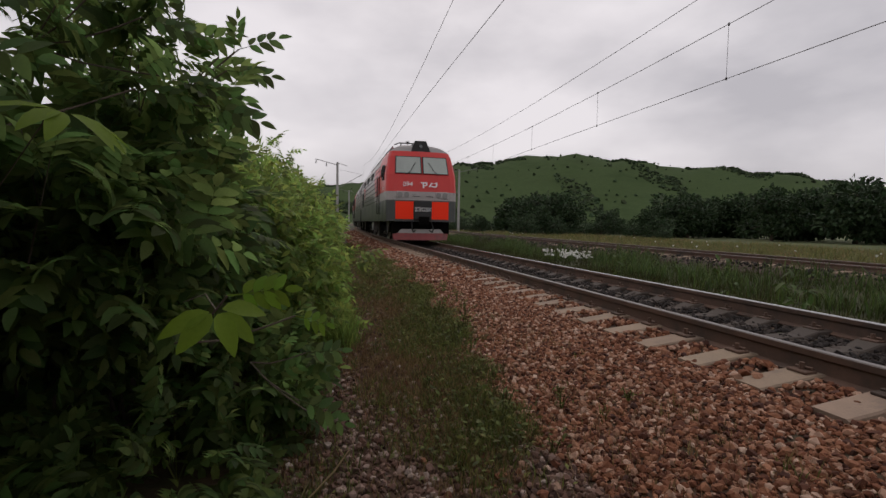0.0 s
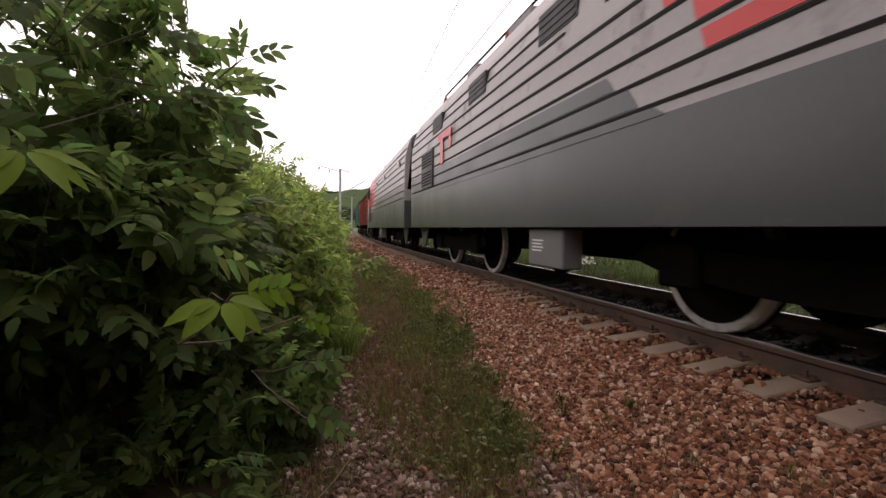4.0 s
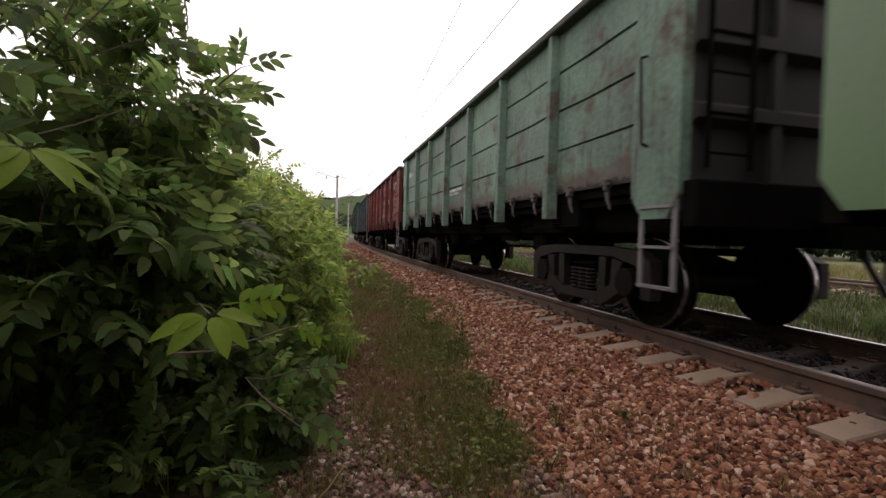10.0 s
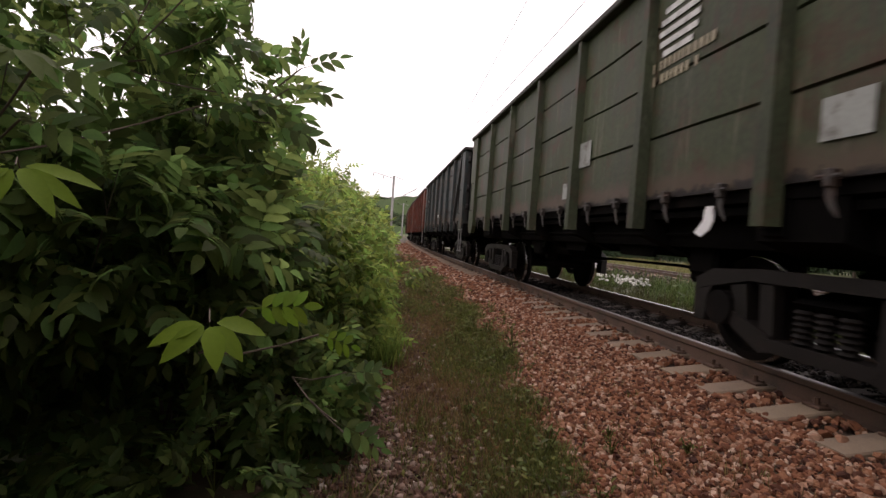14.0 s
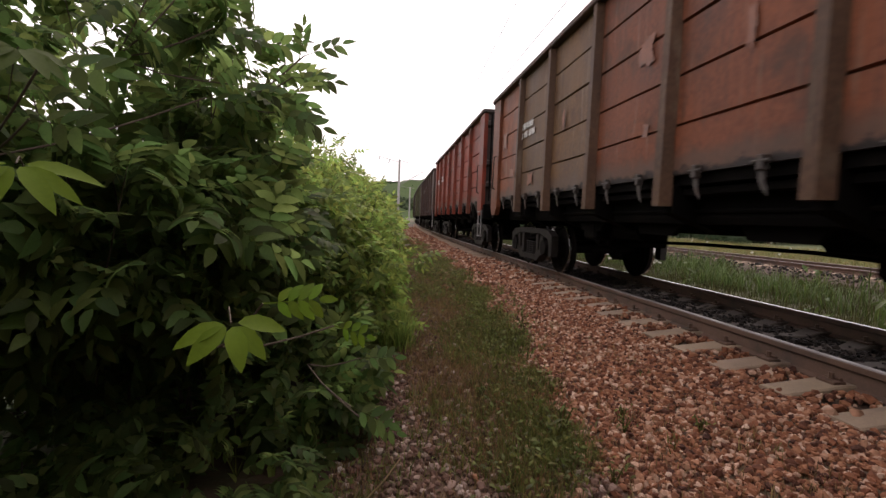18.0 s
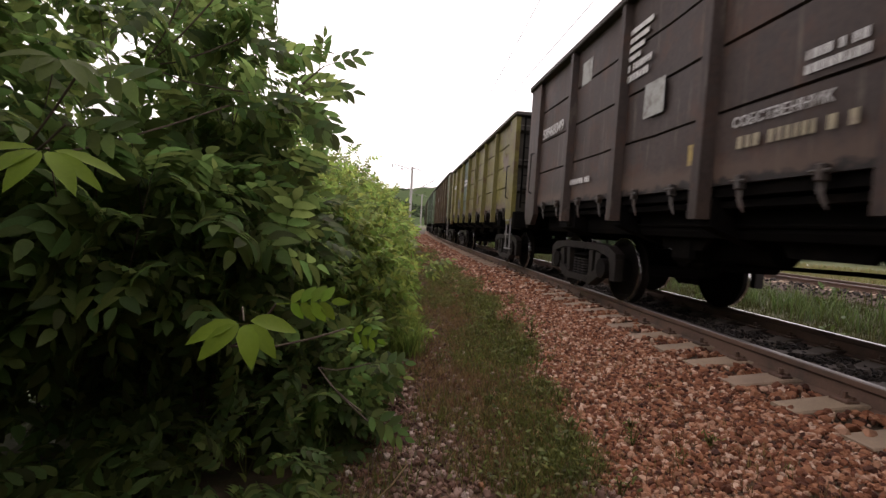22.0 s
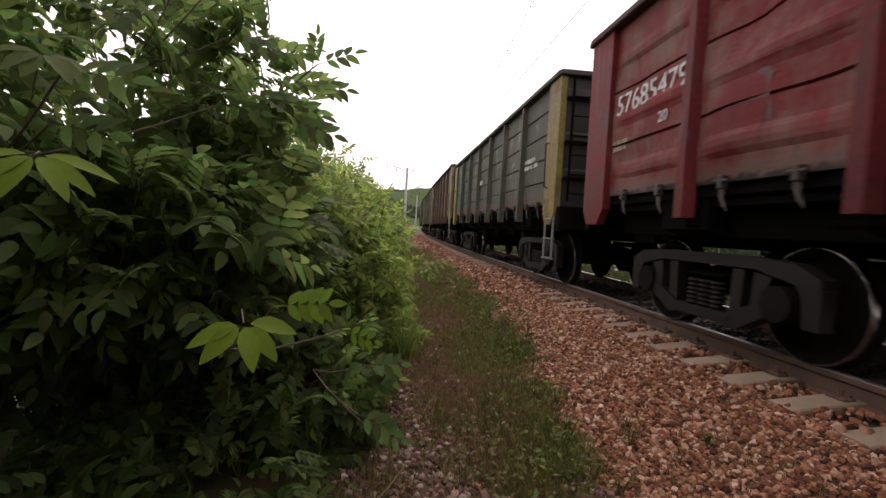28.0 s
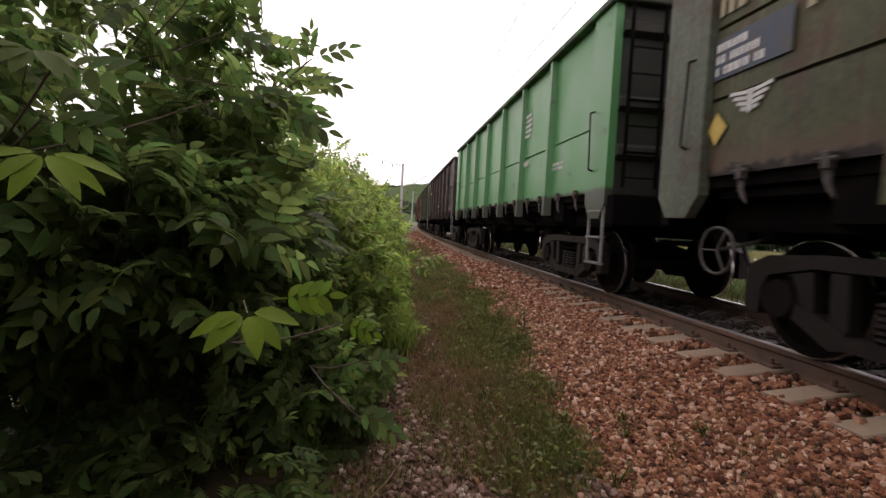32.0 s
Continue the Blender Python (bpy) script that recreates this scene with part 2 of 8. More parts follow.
M_FLAKE = material("flaking_wagon_paint", rough=0.65, vary=0.35, scale=1.6, fine=26, bump=0.2, dist=0.006, dirt=(0.050, 0.027, 0.016), dirt_amount=0.42, dirt_scale=4.6, spec=0.2, use_object_colour=True,
                   streaks=[((0.20, 0.085, 0.040), 0.57, 0.64, 0.8), ((0.33, 0.29, 0.19), 0.45, 0.36, 0.6)])
dirt_band(M_FLAKE, 1.56, 1.66, (0.10, 0.06, 0.045), 0.75, 0.30, 6.0)
dirt_band(M_FLAKE, 1.48, 1.52, (0.012, 0.010, 0.009), 0.95, 0.25, 7.0)
M_PEELED = material("peeling_green_wagon_paint", rough=0.65, vary=0.4, scale=1.5, fine=24, bump=0.2, dist=0.006, dirt=(0.20, 0.215, 0.175), dirt_amount=0.18, dirt_scale=1.9, spec=0.2, use_object_colour=True,
                    streaks=[((0.075, 0.036, 0.022), 0.57, 0.66, 0.8), ((0.16, 0.17, 0.135), 0.42, 0.34, 0.5)])
dirt_band(M_PEELED, 1.62, 1.74, (0.085, 0.050, 0.036), 0.75, 0.30, 5.0)
dirt_band(M_PEELED, 1.48, 1.53, (0.012, 0.010, 0.009), 0.95, 0.25, 7.0)
M_FRESH = material("fresh_wagon_paint", rough=0.45, vary=0.15, scale=1.5, fine=25, bump=0.12, dist=0.005, dirt=GRIME, dirt_amount=0.05, dirt_scale=2.5, use_object_colour=True)
M_CORNER = M_FRESH.copy()
M_CORNER.name = "plain_corner_paint"
dirt_band(M_FRESH, 1.46, 1.52, (0.030, 0.026, 0.022), 0.9, 0.2)
M_PATCH = material("patched_wagon_paint", rough=0.6, vary=0.3, scale=3, fine=30, bump=0.1, dist=0.003, dirt=(0.06, 0.04, 0.03), dirt_amount=0.45, dirt_scale=6, use_object_colour=True)
M_CREAM = material("faded_cream_lettering_paint", (0.27, 0.235, 0.15), 0.7, vary=0.35, scale=8, fine=70, dirt=(0.2, 0.16, 0.12), dirt_amount=0.45, dirt_scale=9)
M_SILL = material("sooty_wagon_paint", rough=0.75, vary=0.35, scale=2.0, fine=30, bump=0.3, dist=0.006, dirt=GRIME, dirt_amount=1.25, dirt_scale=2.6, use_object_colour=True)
# underframe steel: soot, and the shade beneath painted in as near-black
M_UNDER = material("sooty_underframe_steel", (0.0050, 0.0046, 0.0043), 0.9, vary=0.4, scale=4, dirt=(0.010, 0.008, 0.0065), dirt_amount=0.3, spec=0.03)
M_BOGIE = material("dusty_cast_steel", (0.012, 0.0098, 0.0086), 0.65, vary=0.5, scale=5, dirt=(0.025, 0.018, 0.014), dirt_amount=0.3, dirt_scale=4, spec=0.22)
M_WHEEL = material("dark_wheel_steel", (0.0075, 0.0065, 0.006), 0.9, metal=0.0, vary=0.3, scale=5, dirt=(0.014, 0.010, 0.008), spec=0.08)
M_RAIL_HEAD = material("worn_rail_head_steel", (0.17, 0.145, 0.13), 0.36, metal=0.7, vary=0.15, bump=0.05)
M_RIM = material("white_painted_tyre_rim", (0.55, 0.54, 0.52), 0.6, vary=0.2, scale=4, bump=0.05, dirt=(0.15, 0.12, 0.1), dirt_amount=0.4, dirt_scale=6)
M_SKIRT = material("dusty_grey_skirt_paint", (0.050, 0.045, 0.041), 0.7, vary=0.2, scale=3, bump=0.1)
M_TREAD = material("polished_steel", (0.40, 0.39, 0.38), 0.24, metal=1.0, vary=0.1, bump=0.03)
M_CHALK = material("faded_white_lettering_paint", (0.5, 0.5, 0.48), 0.7, vary=0.35, scale=8, fine=70, dirt=(0.2, 0.18, 0.16), dirt_amount=0.35, dirt_scale=9)
M_RAIL = material("rusty_rail_steel", (0.130, 0.076, 0.053), 0.7, metal=0.2, vary=0.25, scale=3, dirt=(0.06, 0.045, 0.035), dirt_amount=0.5)
M_CONCRETE = material("weathered_concrete", (0.285, 0.205, 0.145), 0.85, vary=0.22, scale=5, fine=80, bump=0.35, dist=0.004, dirt=(0.17, 0.13, 0.10), dirt_amount=0.3, dirt_scale=4, random_hue=0.12)

def oily_middle(m, half, colour):
    """Oil dripped on the sleepers between the rails."""
    nt = m.node_tree
    b = nt.nodes["Principled BSDF"]
    src = b.inputs["Base Color"].links[0].from_socket
    tc, sep, nz, size, add, mr, mix = (nt.nodes.new("ShaderNode" + k) for k in ("TexCoord", "SeparateXYZ", "TexNoise", "Math", "Math", "MapRange", "MixRGB"))
    nz.inputs["Scale"].default_value, nz.inputs["Detail"].default_value = 6.0, 6.0
    size.operation = "ABSOLUTE"
    add.operation, add.inputs[1].default_value = "MULTIPLY_ADD", 0.3
    mr.inputs["From Min"].default_value, mr.inputs["From Max"].default_value, mr.inputs["To Max"].default_value = half + 0.25, half + 0.1, 0.9
    mix.inputs["Color2"].default_value = (*colour, 1)
    for a, q in ((tc.outputs["Object"], sep.inputs[0]), (tc.outputs["Object"], nz.inputs["Vector"]), (sep.outputs["X"], size.inputs[0]), (nz.outputs["Fac"], add.inputs[0]),
                 (size.outputs[0], add.inputs[2]), (add.outputs[0], mr.inputs["Value"]), (mr.outputs[0], mix.inputs["Fac"]), (src, mix.inputs["Color1"]), (mix.outputs["Color"], b.inputs["Base Color"])):
        nt.links.new(a, q)


oily_middle(M_CONCRETE, 0.80, (0.042, 0.034, 0.029))
_REDS = [(0.0, (0.048, 0.018, 0.012)), (0.20, (0.126, 0.046, 0.024)), (0.46, (0.209, 0.081, 0.041)), (0.70, (0.287, 0.132, 0.072)), (0.86, (0.371, 0.221, 0.151)), (1.0, (0.509, 0.364, 0.276))]
M_STONE = stone_material("crushed_red_stone", _REDS)
M_STONE_ONE = stone_material("single_crushed_stone", _REDS, True)
M_STONE_PATH = stone_material("greyish_path_stone", [(0.0, (0.050, 0.028, 0.021)), (0.4, (0.125, 0.066, 0.047)), (0.75, (0.20, 0.122, 0.095)), (0.92, (0.33, 0.25, 0.21)), (1.0, (0.50, 0.43, 0.38))])
M_STONE_DARK = stone_material("oily_grey_crushed_stone", [(0.0, (0.010, 0.008, 0.007)), (0.6, (0.028, 0.022, 0.019)), (1.0, (0.07, 0.055, 0.046))])
# bed kept dark so its colour reads as shade between the stones
M_BED = material("dusty_ballast_bed", (0.058, 0.034, 0.024), 0.95, vary=0.5, scale=14, fine=55, bump=0.9, dist=0.03, dirt=(0.05, 0.035, 0.027), dirt_amount=0.5, dirt_scale=9)
M_LEAF = foliage("walnut_leaf_green", (0.080, 0.119, 0.036), shine=0.6, island=0.55, through_light=0.58, gain=2.3)
# brighter and yellower than the walnut leaves
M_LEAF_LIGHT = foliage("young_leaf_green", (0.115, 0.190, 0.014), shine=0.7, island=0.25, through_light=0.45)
M_LEAF_FAR = foliage("hedge_leaf_green", (0.150, 0.205, 0.050), island=0.55, through_light=0.55, gain=1.8)
M_TREE_LEAF = foliage("dark_tree_leaf", (0.032, 0.055, 0.023), through_light=0.2)
M_HILL_WOOD = foliage("hillside_wood_green", (0.040, 0.062, 0.028), shine=0.9, through_light=0.2)
M_WEED = foliage("rank_weed_green", (0.042, 0.046, 0.012), island=0.5)
M_WEED_TALL = foliage("tall_weed_green", (0.062, 0.095, 0.026), island=0.4)
M_GRASS = foliage("verge_grass", (0.104, 0.118, 0.031), island=0.55)
M_MEADOW = foliage("yellowish_meadow_grass", (0.125, 0.128, 0.042), island=0.5)
M_LITTER = foliage("brown_leaf_litter", (0.13, 0.075, 0.038), island=0.6, through_light=0.1)
M_DRY = foliage("dry_grass", (0.185, 0.122, 0.058), island=0.55, through_light=0.3)
M_FLOWER = material("white_flower", (0.60, 0.60, 0.55), 0.7, vary=0.1, bump=0)
M_BARK = material("grey_brown_bark", (0.10, 0.075, 0.055), 0.9, vary=0.3, scale=9, bump=0.5, dist=0.01)
M_RED = material("bright_red_engine_paint", (0.55, 0.026, 0.021), 0.35, vary=0.08, scale=1.5, fine=20, bump=0.04, dirt=(0.12, 0.05, 0.04), dirt_amount=0.05)
M_LIGHT_GREY = material("light_grey_engine_paint", (0.335, 0.308, 0.294), 0.38, vary=0.14, scale=1.2, fine=20, bump=0.04, dirt=(0.12, 0.105, 0.095), dirt_amount=0.2, dirt_scale=1.2)
M_DARK_GREY = material("dark_grey_engine_paint", (0.058, 0.063, 0.061), 0.36, vary=0.16, scale=1.1, fine=20, bump=0.04, dirt=(0.075, 0.068, 0.060), dirt_amount=0.25, dirt_scale=1.2)
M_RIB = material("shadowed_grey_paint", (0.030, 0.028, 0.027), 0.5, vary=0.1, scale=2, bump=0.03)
M_GUARD = material("dull_red_guard_paint", (0.27, 0.05, 0.05), 0.55, vary=0.2, scale=3, bump=0.1, dirt=(0.08, 0.05, 0.045), dirt_amount=0.35)
M_SIGNAL = material("signal_red_paint", (1.0, 0.045, 0.012), 0.5, vary=0.04, bump=0.0, spec=0.15)
M_ROOF_GREY = material("roof_grey_paint", (0.17, 0.165, 0.165), 0.5, vary=0.15, scale=2, bump=0.05)
M_BLACK = material("black_rubber", (0.012, 0.012, 0.012), 0.55, vary=0.2, bump=0.05)
# pale grey base colour imitates the sky mirrored in the cab glass
M_WINDSCREEN = material("dull_windscreen_glass", (0.30, 0.34, 0.31), 0.08, vary=0.25, scale=1.2, bump=0, spec=0.9)
M_LAMP_GLASS = material("lamp_glass", (0.22, 0.21, 0.20), 0.1, vary=0.05, bump=0)
M_WHITE = material("white_enamel", (0.75, 0.75, 0.75), 0.4, vary=0.05, bump=0)
M_MAST = material("grey_mast_concrete", (0.33, 0.32, 0.31), 0.85, vary=0.2, scale=3, bump=0.2)
M_WIRE = material("dark_copper_wire", (0.035, 0.03, 0.028), 0.5, metal=0.5, vary=0.1, bump=0)
M_GALV = material("galvanised_steel", (0.22, 0.22, 0.22), 0.5, metal=0.6, vary=0.2, bump=0.1)
M_GLASS = material("tinted_cab_glass", (0.05, 0.06, 0.062), 0.06, vary=0.05, bump=0, spec=0.9)
# ---- building helpers ----
def part(name, bm, mat, parent=None, label="", smooth=False):
    """Link a bmesh as one mesh object, under parent if given."""
    me = bpy.data.meshes.new(name)
    bmesh.ops.recalc_face_normals(bm, faces=bm.faces)
    bm.to_mesh(me)
    bm.free()
    for m in (mat if isinstance(mat, (list, tuple)) else [mat]):
        me.materials.append(m)
    if smooth:
        me.polygons.foreach_set("use_smooth", [True] * len(me.polygons))
    ob = new(name, me)
    ob.parent = parent
    return tagged(ob, label) if label else ob


def share(name, ob, m, parent=None):
    """Another object on the same mesh."""
    o = new(name, ob.data)
    o.parent = parent
    o.matrix_basis = m
    return o


def solid(name, verts, faces, mat, parent=None, smooth=False, label=""):
    """A mesh from numpy arrays: verts (n, 3), faces (m, 3 or 4)."""
    me = bpy.data.meshes.new(name)
    v, f = np.asarray(verts, np.float32), np.asarray(faces, np.int32)
    me.vertices.add(len(v))
    me.vertices.foreach_set("co", v.ravel())
    me.loops.add(f.size)
    me.loops.foreach_set("vertex_index", f.ravel())
    me.polygons.add(len(f))
    me.polygons.foreach_set("loop_start", np.arange(0, f.size, f.shape[1], dtype=np.int32))
    me.polygons.foreach_set("use_smooth", np.full(len(f), smooth))
    me.update(calc_edges=True)
    me.materials.append(mat)
    ob = new(name, me)
    ob.parent = parent
    return tagged(ob, label) if label else ob


def bx(bm, x0, x1, y0, y1, z0, z1, bev=0.0):
    vs = [bm.verts.new((x, y, z)) for x in (x0, x1) for y in (y0, y1) for z in (z0, z1)]
    fs = [bm.faces.new([vs[i] for i in q]) for q in ((0, 1, 3, 2), (4, 6, 7, 5), (0, 4, 5, 1), (2, 3, 7, 6), (0, 2, 6, 4), (1, 5, 7, 3))]
    if bev:
        es = list({e for f in fs for e in f.edges})
        bmesh.ops.bevel(bm, geom=es, offset=bev, segments=1, affect="EDGES")
    return bm


def prism(bm, pts, axis, a, b):
    """Extrude the polygon pts along axis from a to b; pts in the other two axes, in their order."""
    def at(p, c):
        return {"x": (c, p[0], p[1]), "y": (p[0], c, p[1]), "z": (p[0], p[1], c)}[axis]
    lo, hi = [bm.verts.new(at(p, a)) for p in pts], [bm.verts.new(at(p, b)) for p in pts]
    n = len(pts)
    bm.faces.new(lo[::-1]), bm.faces.new(hi)
    for i in range(n):
        bm.faces.new((lo[i], lo[(i + 1) % n], hi[(i + 1) % n], hi[i]))
    return bm


def cyl(bm, a, b, r, n=10, r2=None):
    """A rod from point a to point b."""
    a, b = Vector(a), Vector(b)
    q = (b - a).to_track_quat("Z", "Y")
    r2 = r if r2 is None else r2
    lo = [bm.verts.new(a + q @ Vector((r * math.cos(2 * math.pi * i / n), r * math.sin(2 * math.pi * i / n), 0))) for i in range(n)]
    hi = [bm.verts.new(b + q @ Vector((r2 * math.cos(2 * math.pi * i / n), r2 * math.sin(2 * math.pi * i / n), 0))) for i in range(n)]
    bm.faces.new(lo[::-1]), bm.faces.new(hi)
    for i in range(n):
        bm.faces.new((lo[i], lo[(i + 1) % n], hi[(i + 1) % n], hi[i]))
    return bm


def rods(bm, pts, r, n=6):
    for a, b in zip(pts, pts[1:]):
        cyl(bm, a, b, r, n)
    return bm


def lathe(bm, prof, axis_x0, n=28):
    """Turn a profile of (x, radius) round the x axis."""
    rings = [[bm.verts.new((axis_x0 + x, r * math.cos(2 * math.pi * i / n), r * math.sin(2 * math.pi * i / n))) for i in range(n)] for x, r in prof]
    for r0, r1 in zip(rings, rings[1:]):
        for i in range(n):
            bm.faces.new((r0[i], r0[(i + 1) % n], r1[(i + 1) % n], r1[i]))
    bm.faces.new(rings[0][::-1]), bm.faces.new(rings[-1])
    return bm


def lettering(name, text, size, m, mat, parent, label="", depth=0.003, width=None):
    cu = bpy.data.curves.new(name, "FONT")
    cu.body, cu.size, cu.extrude, cu.align_x, cu.align_y = text, size, depth, "CENTER", "CENTER"
    if width:
        cu.space_character = width
    cu.materials.append(mat)
    ob = new(name, cu)
    ob.parent = parent
    ob.matrix_basis = m
    return tagged(ob, label) if label else ob


# ---- the plan: two parallel tracks on a wide right-hand curve ----
XC, CURVE, SPACING = 4.351, 0.99e-3, 0.5426
CURVE_FROM, CURVE_TO = -60.0, 110.0
RAIL_TOP, SECOND = 0.200, 10.9
_py = np.concatenate([np.arange(-1600, -60, 20.0), np.arange(-60, 110, 1.0), np.arange(110, 1601, 20.0)])


def centre_x(y):
    y = np.asarray(y, float)
    c = np.clip(y, CURVE_FROM, CURVE_TO)
    return XC + CURVE * c * c / 2 + CURVE * c * (y - c)


def heading(y):
    return np.arctan(CURVE * np.clip(y, CURVE_FROM, CURVE_TO))


_px = centre_x(_py)
_ps = np.concatenate([[0], np.cumsum(np.hypot(np.diff(_px), np.diff(_py)))])
_ps -= np.interp(0.0, _py, _ps)


def on_track(s, lat=0.0, z=0.0):
    """Place and heading at s metres along the first track, lat metres to its right."""
    y = float(np.interp(s, _ps, _py))
    th = float(heading(y))
    return Vector((float(centre_x(y)) + lat * math.cos(th), y - lat * math.sin(th), z)), th


def track_pose(s, lat=0.0, z=0.0, turn=0.0):
    p, th = on_track(s, lat, z)
    return pose(p.x, p.y, p.z, 0, 0, turn - math.degrees(th))


def ground_z(lat, y):
    """Height of the ground by its distance from the first track."""
    z = np.interp(lat, [-60, -14, -8, -5.2, -4.2, -3.4, -2.7, -2.1, -1.42, -1.0, 1.0, 1.42, 2.2, 3.2, 5.0, 7.6, 8.7, 9.5, 10.0, 11.8, 12.3, 13.4, 15.0, 20, 60],
                  [0.6, -0.2, -0.5, -0.54, -0.49, -0.40, -0.27, -0.155, -0.035, -0.03, -0.03, -0.05, -0.28, -0.55, -0.62, -0.55, -0.36, -0.12, -0.10, -0.10, -0.12, -0.45, -0.75, -0.9, -1.2])
    return z
# ---- ground ----
def build_ground():
    ys = np.unique(np.concatenate([-np.geomspace(12, 3000, 26), np.arange(-12, 40, 0.4), np.arange(40, 120, 2.0), np.geomspace(120, 3500, 26)]))
    ls = np.unique(np.concatenate([-np.geomspace(9, 3000, 26), np.arange(-9, 14, 0.3), np.geomspace(14, 3000, 36)]))
    Y, L = np.meshgrid(ys, ls, indexing="ij")
    X = centre_x(Y) + L
    Z = ground_z(L, Y)
    rough = np.where((L < -2.9) | ((L > 2.4) & (L < 9)) | (L > 13), 1.0, 0.25)
    bumps = 0.05 * np.sin(1.7 * X + 0.6 * Y) * np.sin(0.9 * Y - 0.4 * X) + 0.03 * np.sin(4.1 * Y + 2.3 * X)
    near = np.clip((np.hypot(X, Y) - 25) / 30, 0.08, 1)
    Z = Z + bumps * rough * near
    far = np.clip((np.hypot(X, Y) - 150) / 600, 0, 1)
    Z = Z + far * (2.0 * np.sin(X / 170.0) + 2.0 * np.sin(Y / 210.0))
    n, m = Y.shape
    idx = np.arange(n * m).reshape(n, m)
    faces = np.stack([idx[:-1, :-1], idx[:-1, 1:], idx[1:, 1:], idx[1:, :-1]], -1).reshape(-1, 4)
    ob = solid("ground", np.stack([X, Y, Z], -1).reshape(-1, 3), faces, M_GROUND, smooth=True)
    return tagged(ob, "stony earth and grass beside the railway", "ground", kind="structure")


def ground_material():
    """Earth by the line, ballast under the tracks, meadow beyond: one sheet, mixed by the distance from the track."""
    m = material("railway_ground", (0.080, 0.045, 0.028), 0.95, vary=0.45, scale=2.2, fine=30, bump=0.8, dist=0.03, coords="Object", dirt=(0.036, 0.042, 0.014), dirt_amount=0.45, dirt_scale=1.3)
    nt = m.node_tree
    b = nt.nodes["Principled BSDF"]
    earth = b.inputs["Base Color"].links[0].from_socket
    N, Lk = nt.nodes.new, nt.links.new
    tc = N("ShaderNodeTexCoord")
    sep = N("ShaderNodeSeparateXYZ")
    Lk(tc.outputs["Object"], sep.inputs[0])
    # meadow: beyond about 9 m right of the second track and 6 m left of the first
    nz = N("ShaderNodeTexNoise")
    nz.inputs["Scale"].default_value, nz.inputs["Detail"].default_value = 0.35, 8
    Lk(tc.outputs["Object"], nz.inputs["Vector"])
    ramp = N("ShaderNodeValToRGB")
    ramp.color_ramp.elements[0].position, ramp.color_ramp.elements[0].color = 0.35, (0.045, 0.068, 0.020, 1)
    ramp.color_ramp.elements[1].position, ramp.color_ramp.elements[1].color = 0.65, (0.11, 0.125, 0.042, 1)
    Lk(nz.outputs["Fac"], ramp.inputs["Fac"])
    mr = N("ShaderNodeMapRange")
    mr.inputs["From Min"].default_value, mr.inputs["From Max"].default_value = 17.0, 20.0
    Lk(sep.outputs["X"], mr.inputs["Value"])
    ml = N("ShaderNodeMapRange")
    ml.inputs["From Min"].default_value, ml.inputs["From Max"].default_value = -1.0, -3.0
    Lk(sep.outputs["X"], ml.inputs["Value"])
    mx = N("ShaderNodeMath")
    mx.operation = "MAXIMUM"
    Lk(mr.outputs[0], mx.inputs[0]), Lk(ml.outputs[0], mx.inputs[1])
    # overgrown strip between the two tracks
    strip_in, strip_out, both, weeds, weedy = N("ShaderNodeMapRange"), N("ShaderNodeMapRange"), N("ShaderNodeMath"), N("ShaderNodeMixRGB"), N("ShaderNodeValToRGB")
    strip_in.inputs["From Min"].default_value, strip_in.inputs["From Max"].default_value = 6.6, 7.5
    strip_out.inputs["From Min"].default_value, strip_out.inputs["From Max"].default_value = 14.2, 13.2
    both.operation = "MULTIPLY"
    weedy.color_ramp.elements[0].position, weedy.color_ramp.elements[0].color = 0.35, (0.026, 0.036, 0.013, 1)
    weedy.color_ramp.elements[1].position, weedy.color_ramp.elements[1].color = 0.65, (0.065, 0.066, 0.027, 1)
    Lk(sep.outputs["X"], strip_in.inputs["Value"]), Lk(sep.outputs["X"], strip_out.inputs["Value"])
    Lk(strip_in.outputs[0], both.inputs[0]), Lk(strip_out.outputs[0], both.inputs[1])
    Lk(nz.outputs["Fac"], weedy.inputs["Fac"])
    Lk(both.outputs[0], weeds.inputs["Fac"]), Lk(earth, weeds.inputs["Color1"]), Lk(weedy.outputs["Color"], weeds.inputs["Color2"])
    earth = weeds.outputs["Color"]
    mix = N("ShaderNodeMixRGB")
    Lk(mx.outputs[0], mix.inputs["Fac"]), Lk(earth, mix.inputs["Color1"]), Lk(ramp.outputs["Color"], mix.inputs["Color2"])
    Lk(mix.outputs["Color"], b.inputs["Base Color"])
    return m


M_GROUND = ground_material()
ground = build_ground()

# ---- tracks ----
def strip(name, profile, s_list, lat, mat, parent=None):
    """Sweep a closed (x, z) profile along the track."""
    pts, n = [], len(profile)
    for s in s_list:
        p, th = on_track(s)
        for x, z in profile:
            q = lat + x
            pts.append((p.x + q * math.cos(th), p.y - q * math.sin(th), z))
    k = len(s_list)
    f = [(i * n + j, i * n + (j + 1) % n, (i + 1) * n + (j + 1) % n, (i + 1) * n + j) for i in range(k - 1) for j in range(n)]
    return solid(name, pts, f, mat, parent)


